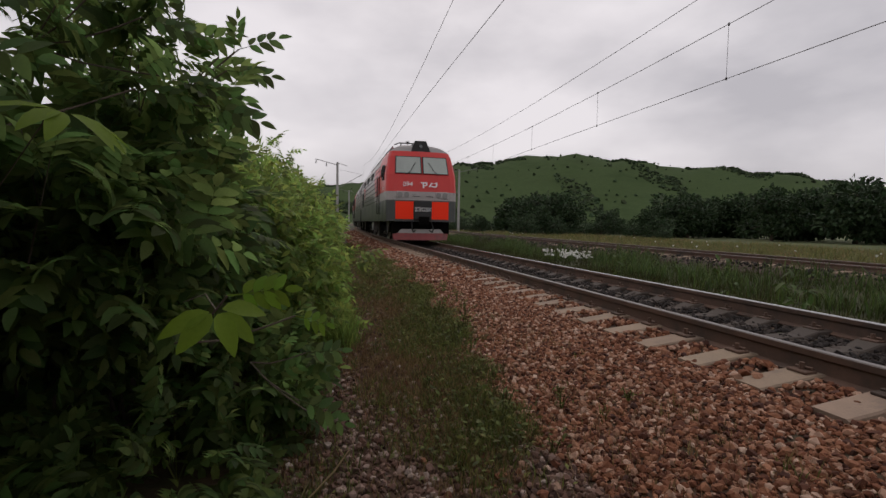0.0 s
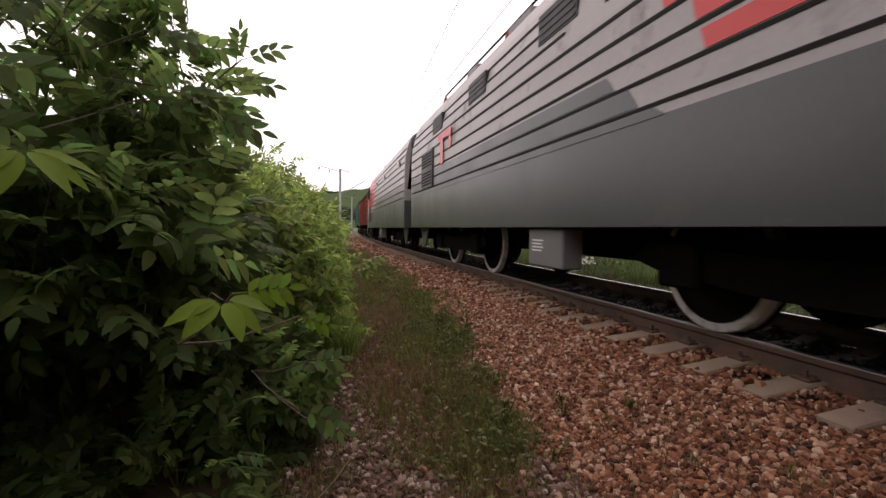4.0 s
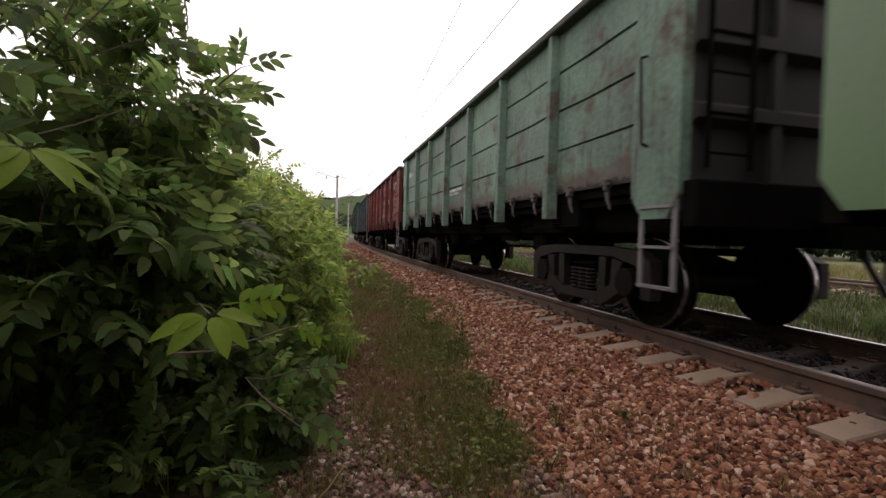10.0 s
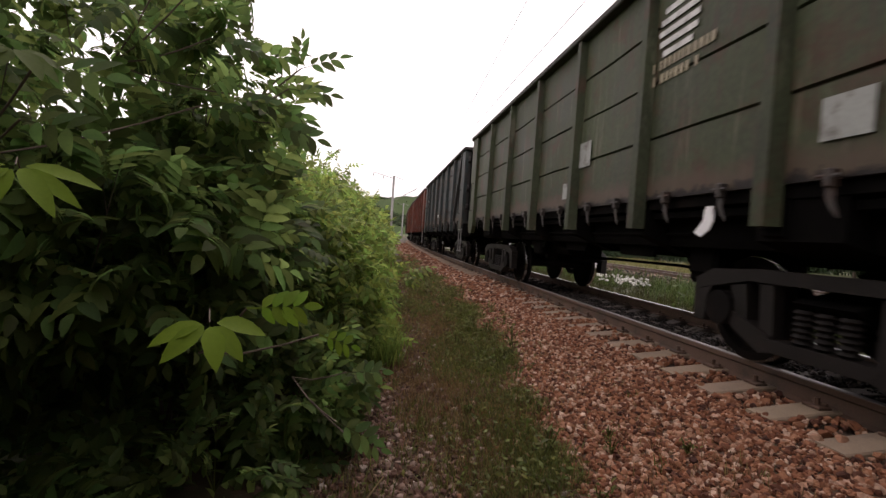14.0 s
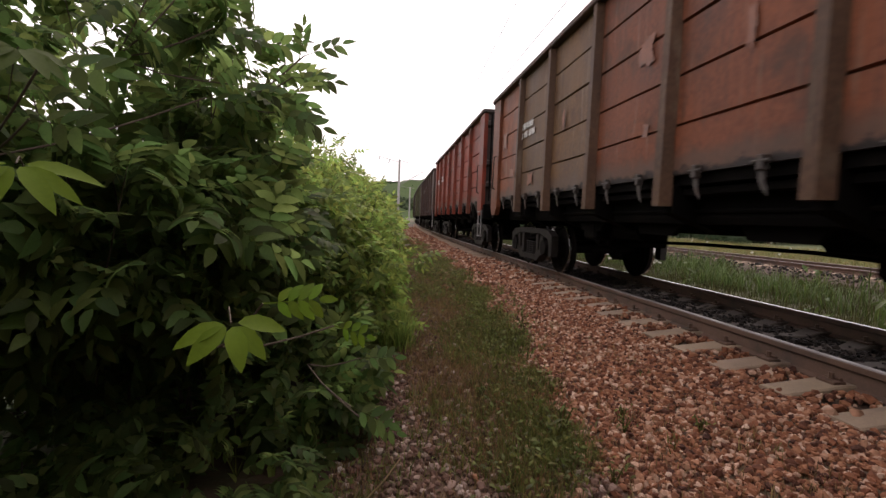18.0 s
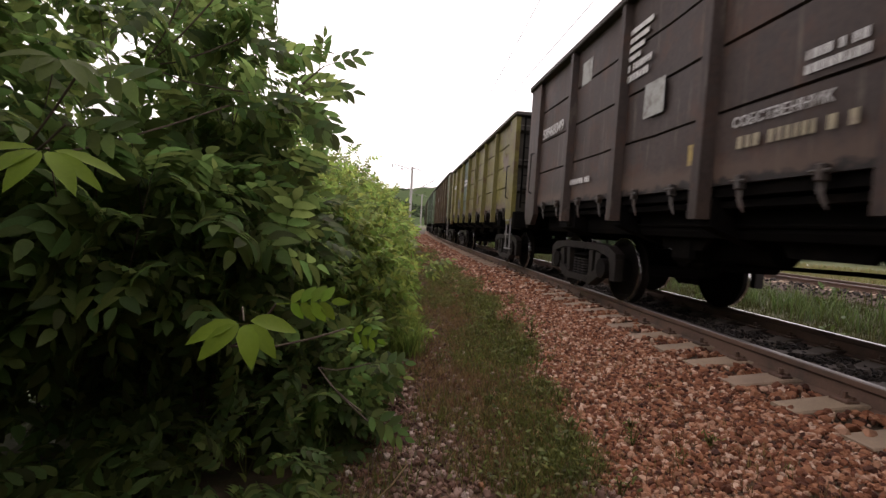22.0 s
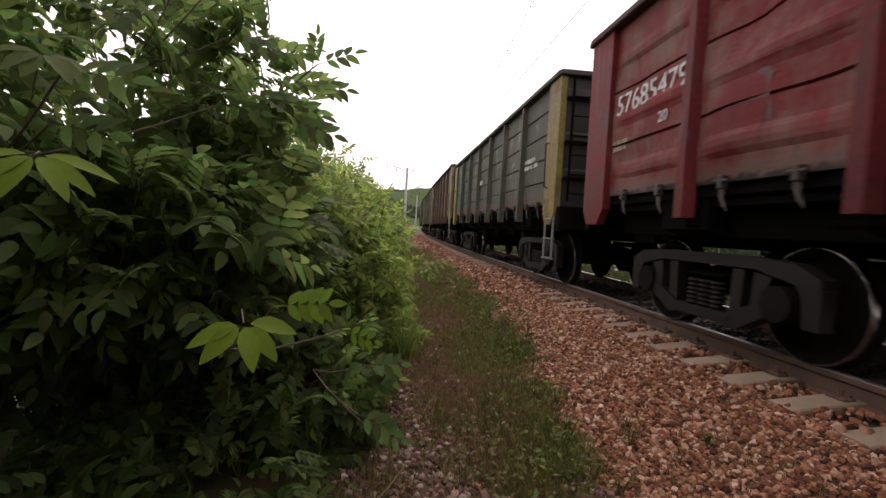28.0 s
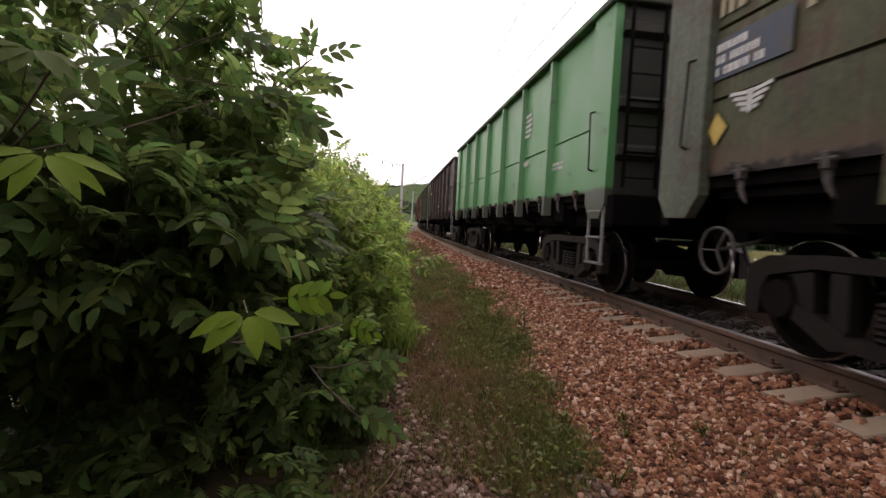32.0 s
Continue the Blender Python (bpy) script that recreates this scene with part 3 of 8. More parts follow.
S_FINE = np.unique(np.concatenate([np.arange(-500, -20, 20.0), np.arange(-20, 120, 2.0), np.arange(120, 901, 20.0)]))
RAIL_PROFILE = [(-0.075, 0.022), (-0.075, 0.032), (-0.018, 0.055), (-0.010, 0.150), (-0.036, 0.168), (-0.036, 0.210), (0.036, 0.210), (0.036, 0.168), (0.010, 0.150), (0.018, 0.055), (0.075, 0.032), (0.075, 0.022)]
HEAD_PROFILE = [(-0.034, 0.2095), (-0.030, 0.217), (-0.018, 0.219), (0.018, 0.219), (0.030, 0.217), (0.034, 0.2095)]
BED_PROFILE = [(-2.35, -0.55), (-2.05, -0.185), (-1.45, -0.045), (1.45, -0.045), (2.15, -0.22), (2.6, -0.60)]


def build_track(lat, drop, label, sleepers_from, sleepers_to):
    """Rails, sleepers with their fastenings and the ballast bed of one track."""
    track = tagged(new("railway_track"), label, "track", kind="structure")
    bed = strip("ballast_bed", [(x, z + drop) for x, z in BED_PROFILE], S_FINE, lat, M_BED, track)
    for side in (-0.798, 0.798):
        rail = strip("rail", [(x, z + drop - 0.019) for x, z in RAIL_PROFILE], S_FINE, lat + side, M_RAIL, track)
        strip("running_surface", [(x, z + drop - 0.019) for x, z in HEAD_PROFILE], S_FINE, lat + side, M_RAIL_HEAD if side < 0 or lat > 1 else M_TREAD, rail)
    bm = bmesh.new()
    # concrete sleeper: tapered block, lower in the middle
    prof = [(-1.418, -0.008), (-1.15, 0.020), (-0.92, 0.046), (-0.62, 0.046), (-0.45, -0.005), (0.45, -0.005), (0.62, 0.046), (0.92, 0.046), (1.15, 0.020), (1.418, -0.008)]
    rows = []
    for x, z in prof:
        w = 0.112 if abs(x) > 0.5 else 0.095
        rows.append([bm.verts.new((x, y, zz)) for y, zz in ((-w - 0.028, -0.16), (-w, z - 0.012), (-w + 0.012, z), (w - 0.012, z), (w, z - 0.012), (w + 0.028, -0.16))])
    for a, b in zip(rows, rows[1:]):
        for i in range(5):
            bm.faces.new((a[i], a[i + 1], b[i + 1], b[i]))
    bm.faces.new(rows[0]), bm.faces.new(rows[-1][::-1])
    first = None
    bmf = bmesh.new()
    for sx in (-0.798, 0.798):
        for o in (-0.12, 0.12):
            bx(bmf, sx + o - 0.055, sx + o + 0.055, -0.075, 0.075, 0.040, 0.064, 0.006)
            cyl(bmf, (sx + o, 0, 0.05), (sx + o, 0, 0.115), 0.019, 6)
            cyl(bmf, (sx + o * 0.8, 0.06, 0.068), (sx + o * 0.8, -0.06, 0.076), 0.014, 5)
    rng = random.Random(int(lat * 7) + 3)
    for k in range(sleepers_from, sleepers_to):
        s = 1.97 + SPACING * k
        m = track_pose(s, lat + rng.uniform(-0.015, 0.015), drop + rng.uniform(-0.012, 0.004), rng.uniform(-0.5, 0.5))
        if first is None:
            first = part("sleeper", bm, M_CONCRETE, track)
            first.matrix_basis = m
            clip = part("rail_fastening", bmf, M_RAIL, first)
        else:
            o = share("sleeper", first, m, track)
            if abs(k) < 60:
                share("rail_fastening", clip, Matrix(), o)
    return track


near_track = build_track(0.0, 0.0, "railway track with rusty rails on concrete sleepers in red ballast", -22, 190)
far_track = build_track(SECOND, -0.10, "second railway track in weedy ballast beyond the first", -8, 130)

# ---- hills on the skyline ----
M_HILL = material("grassy_hillside", (0.052, 0.080, 0.030), 1.0, spec=0.03, vary=0.35, scale=0.012, fine=0.2, bump=0.3, dist=0.5, dirt=(0.036, 0.058, 0.022), dirt_amount=0.5, dirt_scale=0.012)
RIDGE_AZ = [-180, -100, -60, -30, 0, 5, 12, 17, 27, 37, 48, 60, 80, 110, 180]
RIDGE_EL = [1.5, 1.5, 2.5, 3.2, 4.3, 4.7, 6.2, 7.3, 8.0, 7.6, 5.7, 4.0, 2.6, 1.5, 1.5]


def ridge_height(az, r):
    """Height of the hill ring by bearing (degrees right of +y) and distance."""
    el = np.interp(az, RIDGE_AZ, RIDGE_EL)
    top = np.tan(np.radians(el)) * 1400
    u = np.clip((r - 520) / 880, 0, 1)
    rise = u * u * (3 - 2 * u)
    fall = np.clip(1 - (r - 1400) / 900, 0, 1)
    wave = 1 + 0.05 * np.sin(az * 0.31 + r * 0.004) + 0.03 * np.sin(az * 0.9 - r * 0.011) * (r < 1395) + 0.012 * np.sin(az * 2.3)
    return top * np.where(r < 1400, rise, fall) * np.where(np.abs(r - 1400) < 60, 1 + 0.012 * np.sin(az * 2.3), wave) - 6


def build_hills():
    az, r = np.meshgrid(np.linspace(-180, 180, 361), np.array([470, 560, 650, 740, 830, 920, 1010, 1100, 1200, 1300, 1400, 1600, 1900, 2300.0]), indexing="ij")
    z = ridge_height(az, r)
    a = np.radians(az)
    v = np.stack([r * np.sin(a), r * np.cos(a), z], -1).reshape(-1, 3)
    n, m = az.shape
    idx = np.arange(n * m).reshape(n, m)
    f = np.stack([idx[:-1, :-1], idx[1:, :-1], idx[1:, 1:], idx[:-1, 1:]], -1).reshape(-1, 4)
    return tagged(solid("hill", v, f, M_HILL, smooth=True), "long green hill with scattered woods on the skyline", "hill", kind="structure")


hills = build_hills()
# ---- the train ----
def bar_text(bm, x, y0, z0, h, n, gap=0.35, thick=0.004, aspect=0.55, seed=1):
    """A row of plain bars of a lettering's size on a side at x."""
    w = h * aspect
    for i in range(n):
        a = y0 + i * w * (1 + gap)
        bx(bm, min(x, x - math.copysign(thick, -x)), max(x, x - math.copysign(thick, -x)), a, a + w, z0, z0 + h)
    return bm


def bogie(parent, y, name="bogie"):
    """A three-piece freight bogie: bolster, side frames, springs, wheelsets."""
    bm = bmesh.new()
    prism(bm, [(-1.15, 0.62), (-0.9, 0.42), (0.9, 0.42), (1.15, 0.62), (0.5, 0.80), (-0.5, 0.80)], "y", -0.24, 0.24)
    cyl(bm, (0, 0, 0.78), (0, 0, 0.95), 0.2, 12)
    for q in (-1, 1):
        bx(bm, -0.72, 0.72, q * 0.36 - 0.05, q * 0.36 + 0.05, 0.40, 0.62, 0.02)
    b = part(name, bm, M_UNDER, parent, "sooty cast freight bogie with shade in its colour")
    b.matrix_basis = pose(0, y, 0)
    side = None
    spr = None
    wheel = None
    for sx in (-1, 1):
        if side is None:
            bm = bmesh.new()
            top = [(-1.28, 0.60), (-1.28, 0.71), (-1.06, 0.81), (-0.60, 0.84), (0.60, 0.84), (1.06, 0.81), (1.28, 0.71), (1.28, 0.60), (1.02, 0.66), (0.66, 0.735), (-0.66, 0.735), (-1.02, 0.66)]
            prism(bm, top, "x", -0.07, 0.07)
            for q in (-1, 1):
                prism(bm, [(q * 0.40, 0.72), (q * 0.53, 0.72), (q * 0.51, 0.26), (q * 0.38, 0.26)], "x", -0.06, 0.06)
                prism(bm, [(q * 0.66, 0.71), (q * 0.84, 0.68), (q * 0.78, 0.56), (q * 0.77, 0.33), (q * 0.63, 0.36)], "x", -0.07, 0.07)
                prism(bm, [(q * 0.80, 0.47), (q * 0.80, 0.34), (q * 0.48, 0.17), (q * 0.34, 0.21), (q * 0.40, 0.33)], "x", -0.085, 0.085)
                prism(bm, [(q * 1.04, 0.68), (q * 1.29, 0.63), (q * 1.28, 0.32), (q * 1.14, 0.32), (q * 1.12, 0.55)], "x", -0.065, 0.065)
            prism(bm, [(-0.46, 0.30), (-0.36, 0.20), (0.36, 0.20), (0.46, 0.30), (0.30, 0.30), (-0.30, 0.30)], "x", -0.09, 0.09)
            side = part("side_frame", bm, M_BOGIE, b, "dusty cast steel side frame")
            side.matrix_basis = pose(-1.09, 0, 0)
            bm = bmesh.new()
            rings = []
            for i in range(13):
                r = 0.078 if i % 2 else 0.050
                rings.append([bm.verts.new((r * math.cos(k * math.pi / 5), r * math.sin(k * math.pi / 5), 0.30 + 0.0225 * i)) for k in range(10)])
            for lo, hi in zip(rings, rings[1:]):
                for k in range(10):
                    bm.faces.new((lo[k], lo[(k + 1) % 10], hi[(k + 1) % 10], hi[k]))
            spr = part("spring", bm, M_BOGIE, b)
            spr.matrix_basis = pose(-1.09, -0.17, 0)
            for q in (0.0, 0.17):
                share("spring", spr, pose(-1.09, q, 0), b)
        else:
            share("side_frame", side, pose(1.09, 0, 0), b)
            for q in (-0.17, 0.0, 0.17):
                share("spring", spr, pose(1.09, q, 0), b)
    for yy in (-0.925, 0.925):
        if wheel is None:
            bm = bmesh.new()
            cyl(bm, (-1.16, 0, 0), (1.16, 0, 0), 0.085, 12)
            for q in (-1, 1):
                lathe(bm, [(q * x, r) for x, r in ((0.715, 0.505), (0.745, 0.505), (0.752, 0.478), (0.85, 0.472), (0.85, 0.40), (0.80, 0.37), (0.79, 0.18), (0.86, 0.15), (0.86, 0.11))], 0.0, 32)
                cyl(bm, (q * 1.0, 0, 0), (q * 1.20, 0, 0), 0.15, 14)
            wheel = part("wheelset", bm, M_WHEEL, b)
            wheel.matrix_basis = pose(0, yy, 0.475)
            treads = []
            for q in (-1, 1):
                bm = bmesh.new()
                lathe(bm, [(q * x, r) for x, r in ((0.77, 0.44), (0.805, 0.4765), (0.81, 0.480), (0.846, 0.476), (0.852, 0.472), (0.8525, 0.468), (0.77, 0.44))], 0.0, 32)
                treads.append(part("tread", bm, M_TREAD, wheel, "polished running tread"))
        else:
            w = share("wheelset", wheel, pose(0, yy, 0.475), b)
            for tread in treads:
                share("tread", tread, Matrix(), w)
    return b


BODY, PITCH = 12.75, 13.92
HALF = BODY / 2
POSTS = [-HALF + 2.2 + 1.67 * i for i in range(6)]
PAINTED = ("side_panel", "side_post", "corner_plate", "top_rail", "end_wall", "side_sill", "end_post", "corner_post", "diagonal_brace", "grab_rail", "end_rib", "dropped_hatch")


def side_panel(y0, y1, kind, seed, top):
    """One bay of a wagon side, at x = 0, outward is -x. Open seams, pressed ribs or dents."""
    rng = random.Random(seed)
    bm = bmesh.new()
    z0, z1 = 1.46, top - 0.09
    tall = z1 - z0
    ny = 10
    seams = {"plank": (0.27, 0.52, 0.76), "board": (0.20, 0.40, 0.61, 0.81), "dent": (0.3, 0.62), "rib": (0.5,), "smooth": (0.38,)}[kind]
    levels = {0.0, 1.0} | {i / 16 for i in range(17)}
    if kind in ("rib", "dent"):
        levels |= {i / 40 for i in range(41)}
    levels = {v for v in levels if all(abs(v - c) * tall > 0.03 for c in seams)}
    for c in seams:
        levels |= {c - 0.016 / tall, c - 0.007 / tall, c + 0.007 / tall, c + 0.016 / tall}
    levels = sorted(levels)
    dents = [(rng.uniform(0, 1), rng.uniform(0, 1), rng.uniform(-0.02, 0.035), rng.uniform(0.12, 0.3)) for _ in range(11 if kind == "dent" else 4)]
    lean = [rng.uniform(-0.006, 0.006) for _ in range(len(seams) + 1)]
    grid = []
    for i in range(ny + 1):
        u = i / ny
        row = []
        for v in levels:
            x = lean[sum(v > c for c in seams)]
            for c in seams:
                if abs(v - c) * tall < 0.010:
                    x += 0.035
            if kind == "rib":
                for c in (0.17, 0.34, 0.66, 0.83):
                    d = abs(v - c) * tall
                    e = min(1.0, max(0.0, (0.42 - abs(u - 0.5)) / 0.08))
                    x -= 0.045 * e * max(0.0, min(1.0, (0.085 - d) / 0.05))
            if kind == "dent":
                for c in (0.15, 0.46, 0.8):
                    d = abs(v - c) * tall
                    x -= 0.035 * max(0.0, min(1.0, (0.11 - d) / 0.07)) * min(1.0, max(0.0, (0.45 - abs(u - 0.5)) / 0.1))
            for a, b, h, r in dents:
                x += h * math.exp(-((u - a) ** 2 + (v - b) ** 2) / (r * r)) * (2.4 if kind == "dent" else 0.7) * (4 * u * (1 - u)) * min(1.0, 6 * v, 6 * (1 - v))
            row.append(bm.verts.new((x, y0 + (y1 - y0) * u, z0 + tall * v)))
        grid.append(row)
    nz = len(levels) - 1
    for i in range(ny):
        for j in range(nz):
            bm.faces.new((grid[i][j], grid[i + 1][j], grid[i + 1][j + 1], grid[i][j + 1]))
    # the back of the plate
    back = [bm.verts.new((0.095, y, z)) for y, z in ((y0, z0), (y1, z0), (y1, z1), (y0, z1))]
    bm.faces.new(back)
    edge = ([grid[i][0] for i in range(ny + 1)], [grid[ny][j] for j in range(nz + 1)], [grid[i][nz] for i in range(ny, -1, -1)], [grid[0][j] for j in range(nz, -1, -1)])
    for k, line in enumerate(edge):
        bm.faces.new([*line, back[(k + 1) % 4], back[k]])
    return bm


def gondola(kind, brace=False, seed=1, top=3.49, stretch=0.0):
    """An open gondola wagon at the origin on rail level, its side posts, plates, floor hatches and running gear."""
    w = new("gondola_wagon")
    half, posts = HALF + stretch / 2, [y * (1 + stretch / BODY) for y in POSTS]
    panel_paint, frame_paint = (M_FRESH, M_FRESH) if kind == "smooth" else (M_PANEL, M_PAINT)
    edges = [-half + 0.56] + posts + [half - 0.56]
    for side in (-1, 1):
        flip = Matrix.Diagonal((side, 1, 1, 1))
        for i, (a, b) in enumerate(zip(edges, edges[1:])):
            bm = side_panel(a, b, kind, seed * 31 + i * 7, top)
            o = part("side_panel", bm, panel_paint, w, smooth=False)
            o.matrix_basis = pose(-1.47 * (1 if side < 0 else -1), 0, 0, 0, 0, 0 if side < 0 else 180)
        for i, y in enumerate(posts):
            bm = bmesh.new()
            # a pressed post, wider towards its foot
            front = [(-0.055, top - 0.07), (0.055, top - 0.07), (0.075, 1.16), (-0.075, 1.16)]
            rows = []
            for yy, z in front:
                rows.append((yy, z))
            v0 = [bm.verts.new((side * 1.465, y + yy * 1.25, z)) for yy, z in rows]
            v1 = [bm.verts.new((side * (1.57 if z > 2 else 1.585), y + yy * 0.8, z)) for yy, z in rows]
            bm.faces.new(v0), bm.faces.new(v1[::-1])
            for q in range(4):
                bm.faces.new((v0[q], v0[(q + 1) % 4], v1[(q + 1) % 4], v1[q]))
            part("side_post", bm, frame_paint, w)
        bm = bmesh.new()
        bx(bm, side * 1.44 if side > 0 else -1.60, 1.60 if side > 0 else -1.44, -half, half, top - 0.09, top, 0.015)
        part("top_rail", bm, M_SILL, w, "sooty top rail")
        bm = bmesh.new()
        prism(bm, [(side * 1.08, 1.38), (side * 1.17, 1.38), (side * 1.18, 1.35), (side * 1.18, 1.06), (side * 1.16, 1.00), (side * 1.08, 0.99)], "y", -half + 0.5, half - 0.5)
        part("side_sill", bm, M_UNDER, w, "sooty lower sill with shade in its colour")
        # corner plates that reach below the sill
        for e in (-1, 1):
            bm = bmesh.new()
            y_out, y_in = e * half, e * (half - 0.58)
            prism(bm, [(y_out, top - 0.09), (y_in, top - 0.09), (y_in, 1.30), (y_in + e * 0.15, 1.10), (y_out - e * 0.13, 1.10), (y_out, 1.29)], "x", side * 1.44, side * 1.545)
            part("corner_plate", bm, frame_paint, w)
            if kind == "rib":
                for z in (1.80, 2.14, 2.48, 2.82, 3.14) if e < 0 else ():
                    bm = bmesh.new()
                    a, b = e * (half - 0.44), e * (half - 0.16)
                    rods(bm, [(side * 1.54, a, z), (side * 1.64, a, z + 0.01), (side * 1.64, b, z + 0.01), (side * 1.54, b, z)], 0.015)
                    bx(bm, side * 1.555 - 0.02, side * 1.555 + 0.02, a - 0.03, a + 0.03, z - 0.05, z + 0.05, 0.008)
                    part("corner_rung", bm, M_BOGIE, w, "short steel step at the corner")
                continue
            if kind == "dent":
                for z in (1.72, 2.36, 3.0):
                    bm = bmesh.new()
                    a, b = e * (half - 0.04), e * (half - 0.5)
                    rods(bm, [(side * 1.54, a, z + 0.02), (side * 1.62, a, z + 0.02), (side * 1.62, b, z - 0.02), (side * 1.54, b, z - 0.02)], 0.012)
                    part("corner_rung", bm, M_BOGIE, w, "bent steel rung at the corner")
                continue
            bm = bmesh.new()
            yy = e * (half - 0.42)
            rods(bm, [(side * 1.55, yy, 2.52), (side * 1.61, yy, 2.50), (side * 1.61, yy + e * 0.04, 1.75), (side * 1.55, yy + e * 0.04, 1.73)], 0.013)
            part("grab_rail", bm, M_BOGIE, w, "bent steel grab rail")
        # step ladder at the front corner
        bm = bmesh.new()
        ya, yb = -half + 0.05, -half + 0.45
        for yy in (ya, yb):
            bx(bm, side * 1.52 - 0.012, side * 1.52 + 0.012, yy - 0.022, yy + 0.022, 0.50, 1.30)
        for z in (0.52, 0.86, 1.2):
            bx(bm, side * 1.52 - 0.04, side * 1.52 + 0.04, ya, yb, z - 0.012, z + 0.012)
        part("step_ladder", bm, M_ROOF_GREY, w, "grey steel step ladder")
        # floor-hatch hinges and hooks along the sill
        for i in range(7):
            a, b = edges[i], edges[i + 1]
            for t in (0.28, 0.72):
                y = a + (b - a) * t
                bm = bmesh.new()
                bx(bm, side * 1.50 - 0.035, side * 1.50 + 0.035, y - 0.03, y + 0.03, 1.40, 1.52, 0.008)
                prism(bm, [(y - 0.02, 1.44), (y + 0.042, 1.44), (y + 0.036, 1.34), (y + 0.0, 1.27), (y - 0.055, 1.21), (y - 0.045, 1.25), (y - 0.02, 1.31)], "x", side * 1.49 - 0.008, side * 1.49 + 0.008)
                cyl(bm, (side * 1.52, y - 0.08, 1.47), (side * 1.52, y + 0.08, 1.47), 0.014, 6)
                part("hatch_hinge", bm, M_PAINT, w)
        if brace:
            for e in (-1, 1):
                bm = bmesh.new()
                a, b = e * (half - 0.62), e * (half - 1.95)
                prism(bm, [(a, top - 0.09), (a - e * 0.11, top - 0.09), (b, 1.50), (b + e * 0.11, 1.50)], "x", side * 1.475, side * 1.56)
                part("diagonal_brace", bm, M_SILL, w, "dark diagonal brace")
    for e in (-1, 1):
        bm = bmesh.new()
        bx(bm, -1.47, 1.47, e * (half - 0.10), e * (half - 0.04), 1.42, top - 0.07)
        part("end_wall", bm, M_SILL, w, "sooty end wall with shade in its paint")
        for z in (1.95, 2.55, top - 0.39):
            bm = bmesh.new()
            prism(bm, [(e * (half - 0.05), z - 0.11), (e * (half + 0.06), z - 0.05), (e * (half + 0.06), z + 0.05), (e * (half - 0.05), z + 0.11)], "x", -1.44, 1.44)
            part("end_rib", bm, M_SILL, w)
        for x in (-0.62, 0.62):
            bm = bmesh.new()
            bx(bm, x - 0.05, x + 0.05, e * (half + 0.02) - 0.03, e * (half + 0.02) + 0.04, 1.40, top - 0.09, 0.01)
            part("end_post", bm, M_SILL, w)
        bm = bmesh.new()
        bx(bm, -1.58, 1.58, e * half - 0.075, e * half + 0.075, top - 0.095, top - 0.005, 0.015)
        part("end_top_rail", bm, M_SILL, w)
        # end ladder
        bm = bmesh.new()
        for x in (-1.35, -0.92):
            bx(bm, x - 0.02, x + 0.02, e * (half + 0.07) - 0.01, e * (half + 0.07) + 0.01, 1.5, top - 0.14)
        for i in range(6):
            cyl(bm, (-1.35, e * (half + 0.07), 1.62 + i * 0.32), (-0.92, e * (half + 0.07), 1.62 + i * 0.32), 0.012, 6)
        part("end_ladder", bm, M_UNDER, w)
        # headstock, coupler
        bm = bmesh.new()
        bx(bm, -1.50, 1.50, e * half - 0.14, e * half + 0.02, 1.02, 1.40, 0.015)
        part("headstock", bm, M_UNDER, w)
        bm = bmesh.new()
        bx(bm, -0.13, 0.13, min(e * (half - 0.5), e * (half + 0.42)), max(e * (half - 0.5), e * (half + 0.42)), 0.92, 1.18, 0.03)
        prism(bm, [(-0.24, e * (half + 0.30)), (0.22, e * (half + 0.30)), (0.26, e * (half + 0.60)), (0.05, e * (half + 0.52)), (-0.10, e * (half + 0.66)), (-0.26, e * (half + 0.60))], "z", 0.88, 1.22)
        part("coupler", bm, M_UNDER, w, "sooty automatic coupler with shade in its colour")
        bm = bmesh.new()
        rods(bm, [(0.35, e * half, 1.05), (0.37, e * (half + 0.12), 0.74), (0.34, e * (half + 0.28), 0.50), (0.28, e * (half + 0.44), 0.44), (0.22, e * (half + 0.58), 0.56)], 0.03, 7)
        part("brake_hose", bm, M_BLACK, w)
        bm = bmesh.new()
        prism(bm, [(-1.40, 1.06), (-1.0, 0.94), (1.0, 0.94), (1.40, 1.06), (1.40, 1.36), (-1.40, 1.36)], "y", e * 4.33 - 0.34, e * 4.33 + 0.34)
        part("body_bolster", bm, M_UNDER, w, "sooty box beam over the bogie, shade in its colour")
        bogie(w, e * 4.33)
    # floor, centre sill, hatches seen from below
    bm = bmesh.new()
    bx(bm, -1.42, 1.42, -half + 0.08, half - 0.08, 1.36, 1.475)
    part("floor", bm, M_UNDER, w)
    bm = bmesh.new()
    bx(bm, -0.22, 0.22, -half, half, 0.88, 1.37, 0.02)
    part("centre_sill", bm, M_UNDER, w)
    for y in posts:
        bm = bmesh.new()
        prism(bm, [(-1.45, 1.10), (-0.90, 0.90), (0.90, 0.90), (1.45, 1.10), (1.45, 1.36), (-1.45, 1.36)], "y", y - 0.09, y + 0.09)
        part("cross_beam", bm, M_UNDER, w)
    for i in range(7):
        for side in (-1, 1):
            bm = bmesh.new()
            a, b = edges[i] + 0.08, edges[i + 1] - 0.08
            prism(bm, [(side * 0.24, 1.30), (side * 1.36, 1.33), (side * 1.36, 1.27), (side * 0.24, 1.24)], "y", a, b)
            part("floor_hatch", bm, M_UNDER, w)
    bm = bmesh.new()
    cyl(bm, (-0.7, 0.7, 0.92), (-0.7, 1.6, 0.92), 0.17, 14)
    bx(bm, -0.75, -0.65, 0.8, 0.9, 0.92, 1.36)
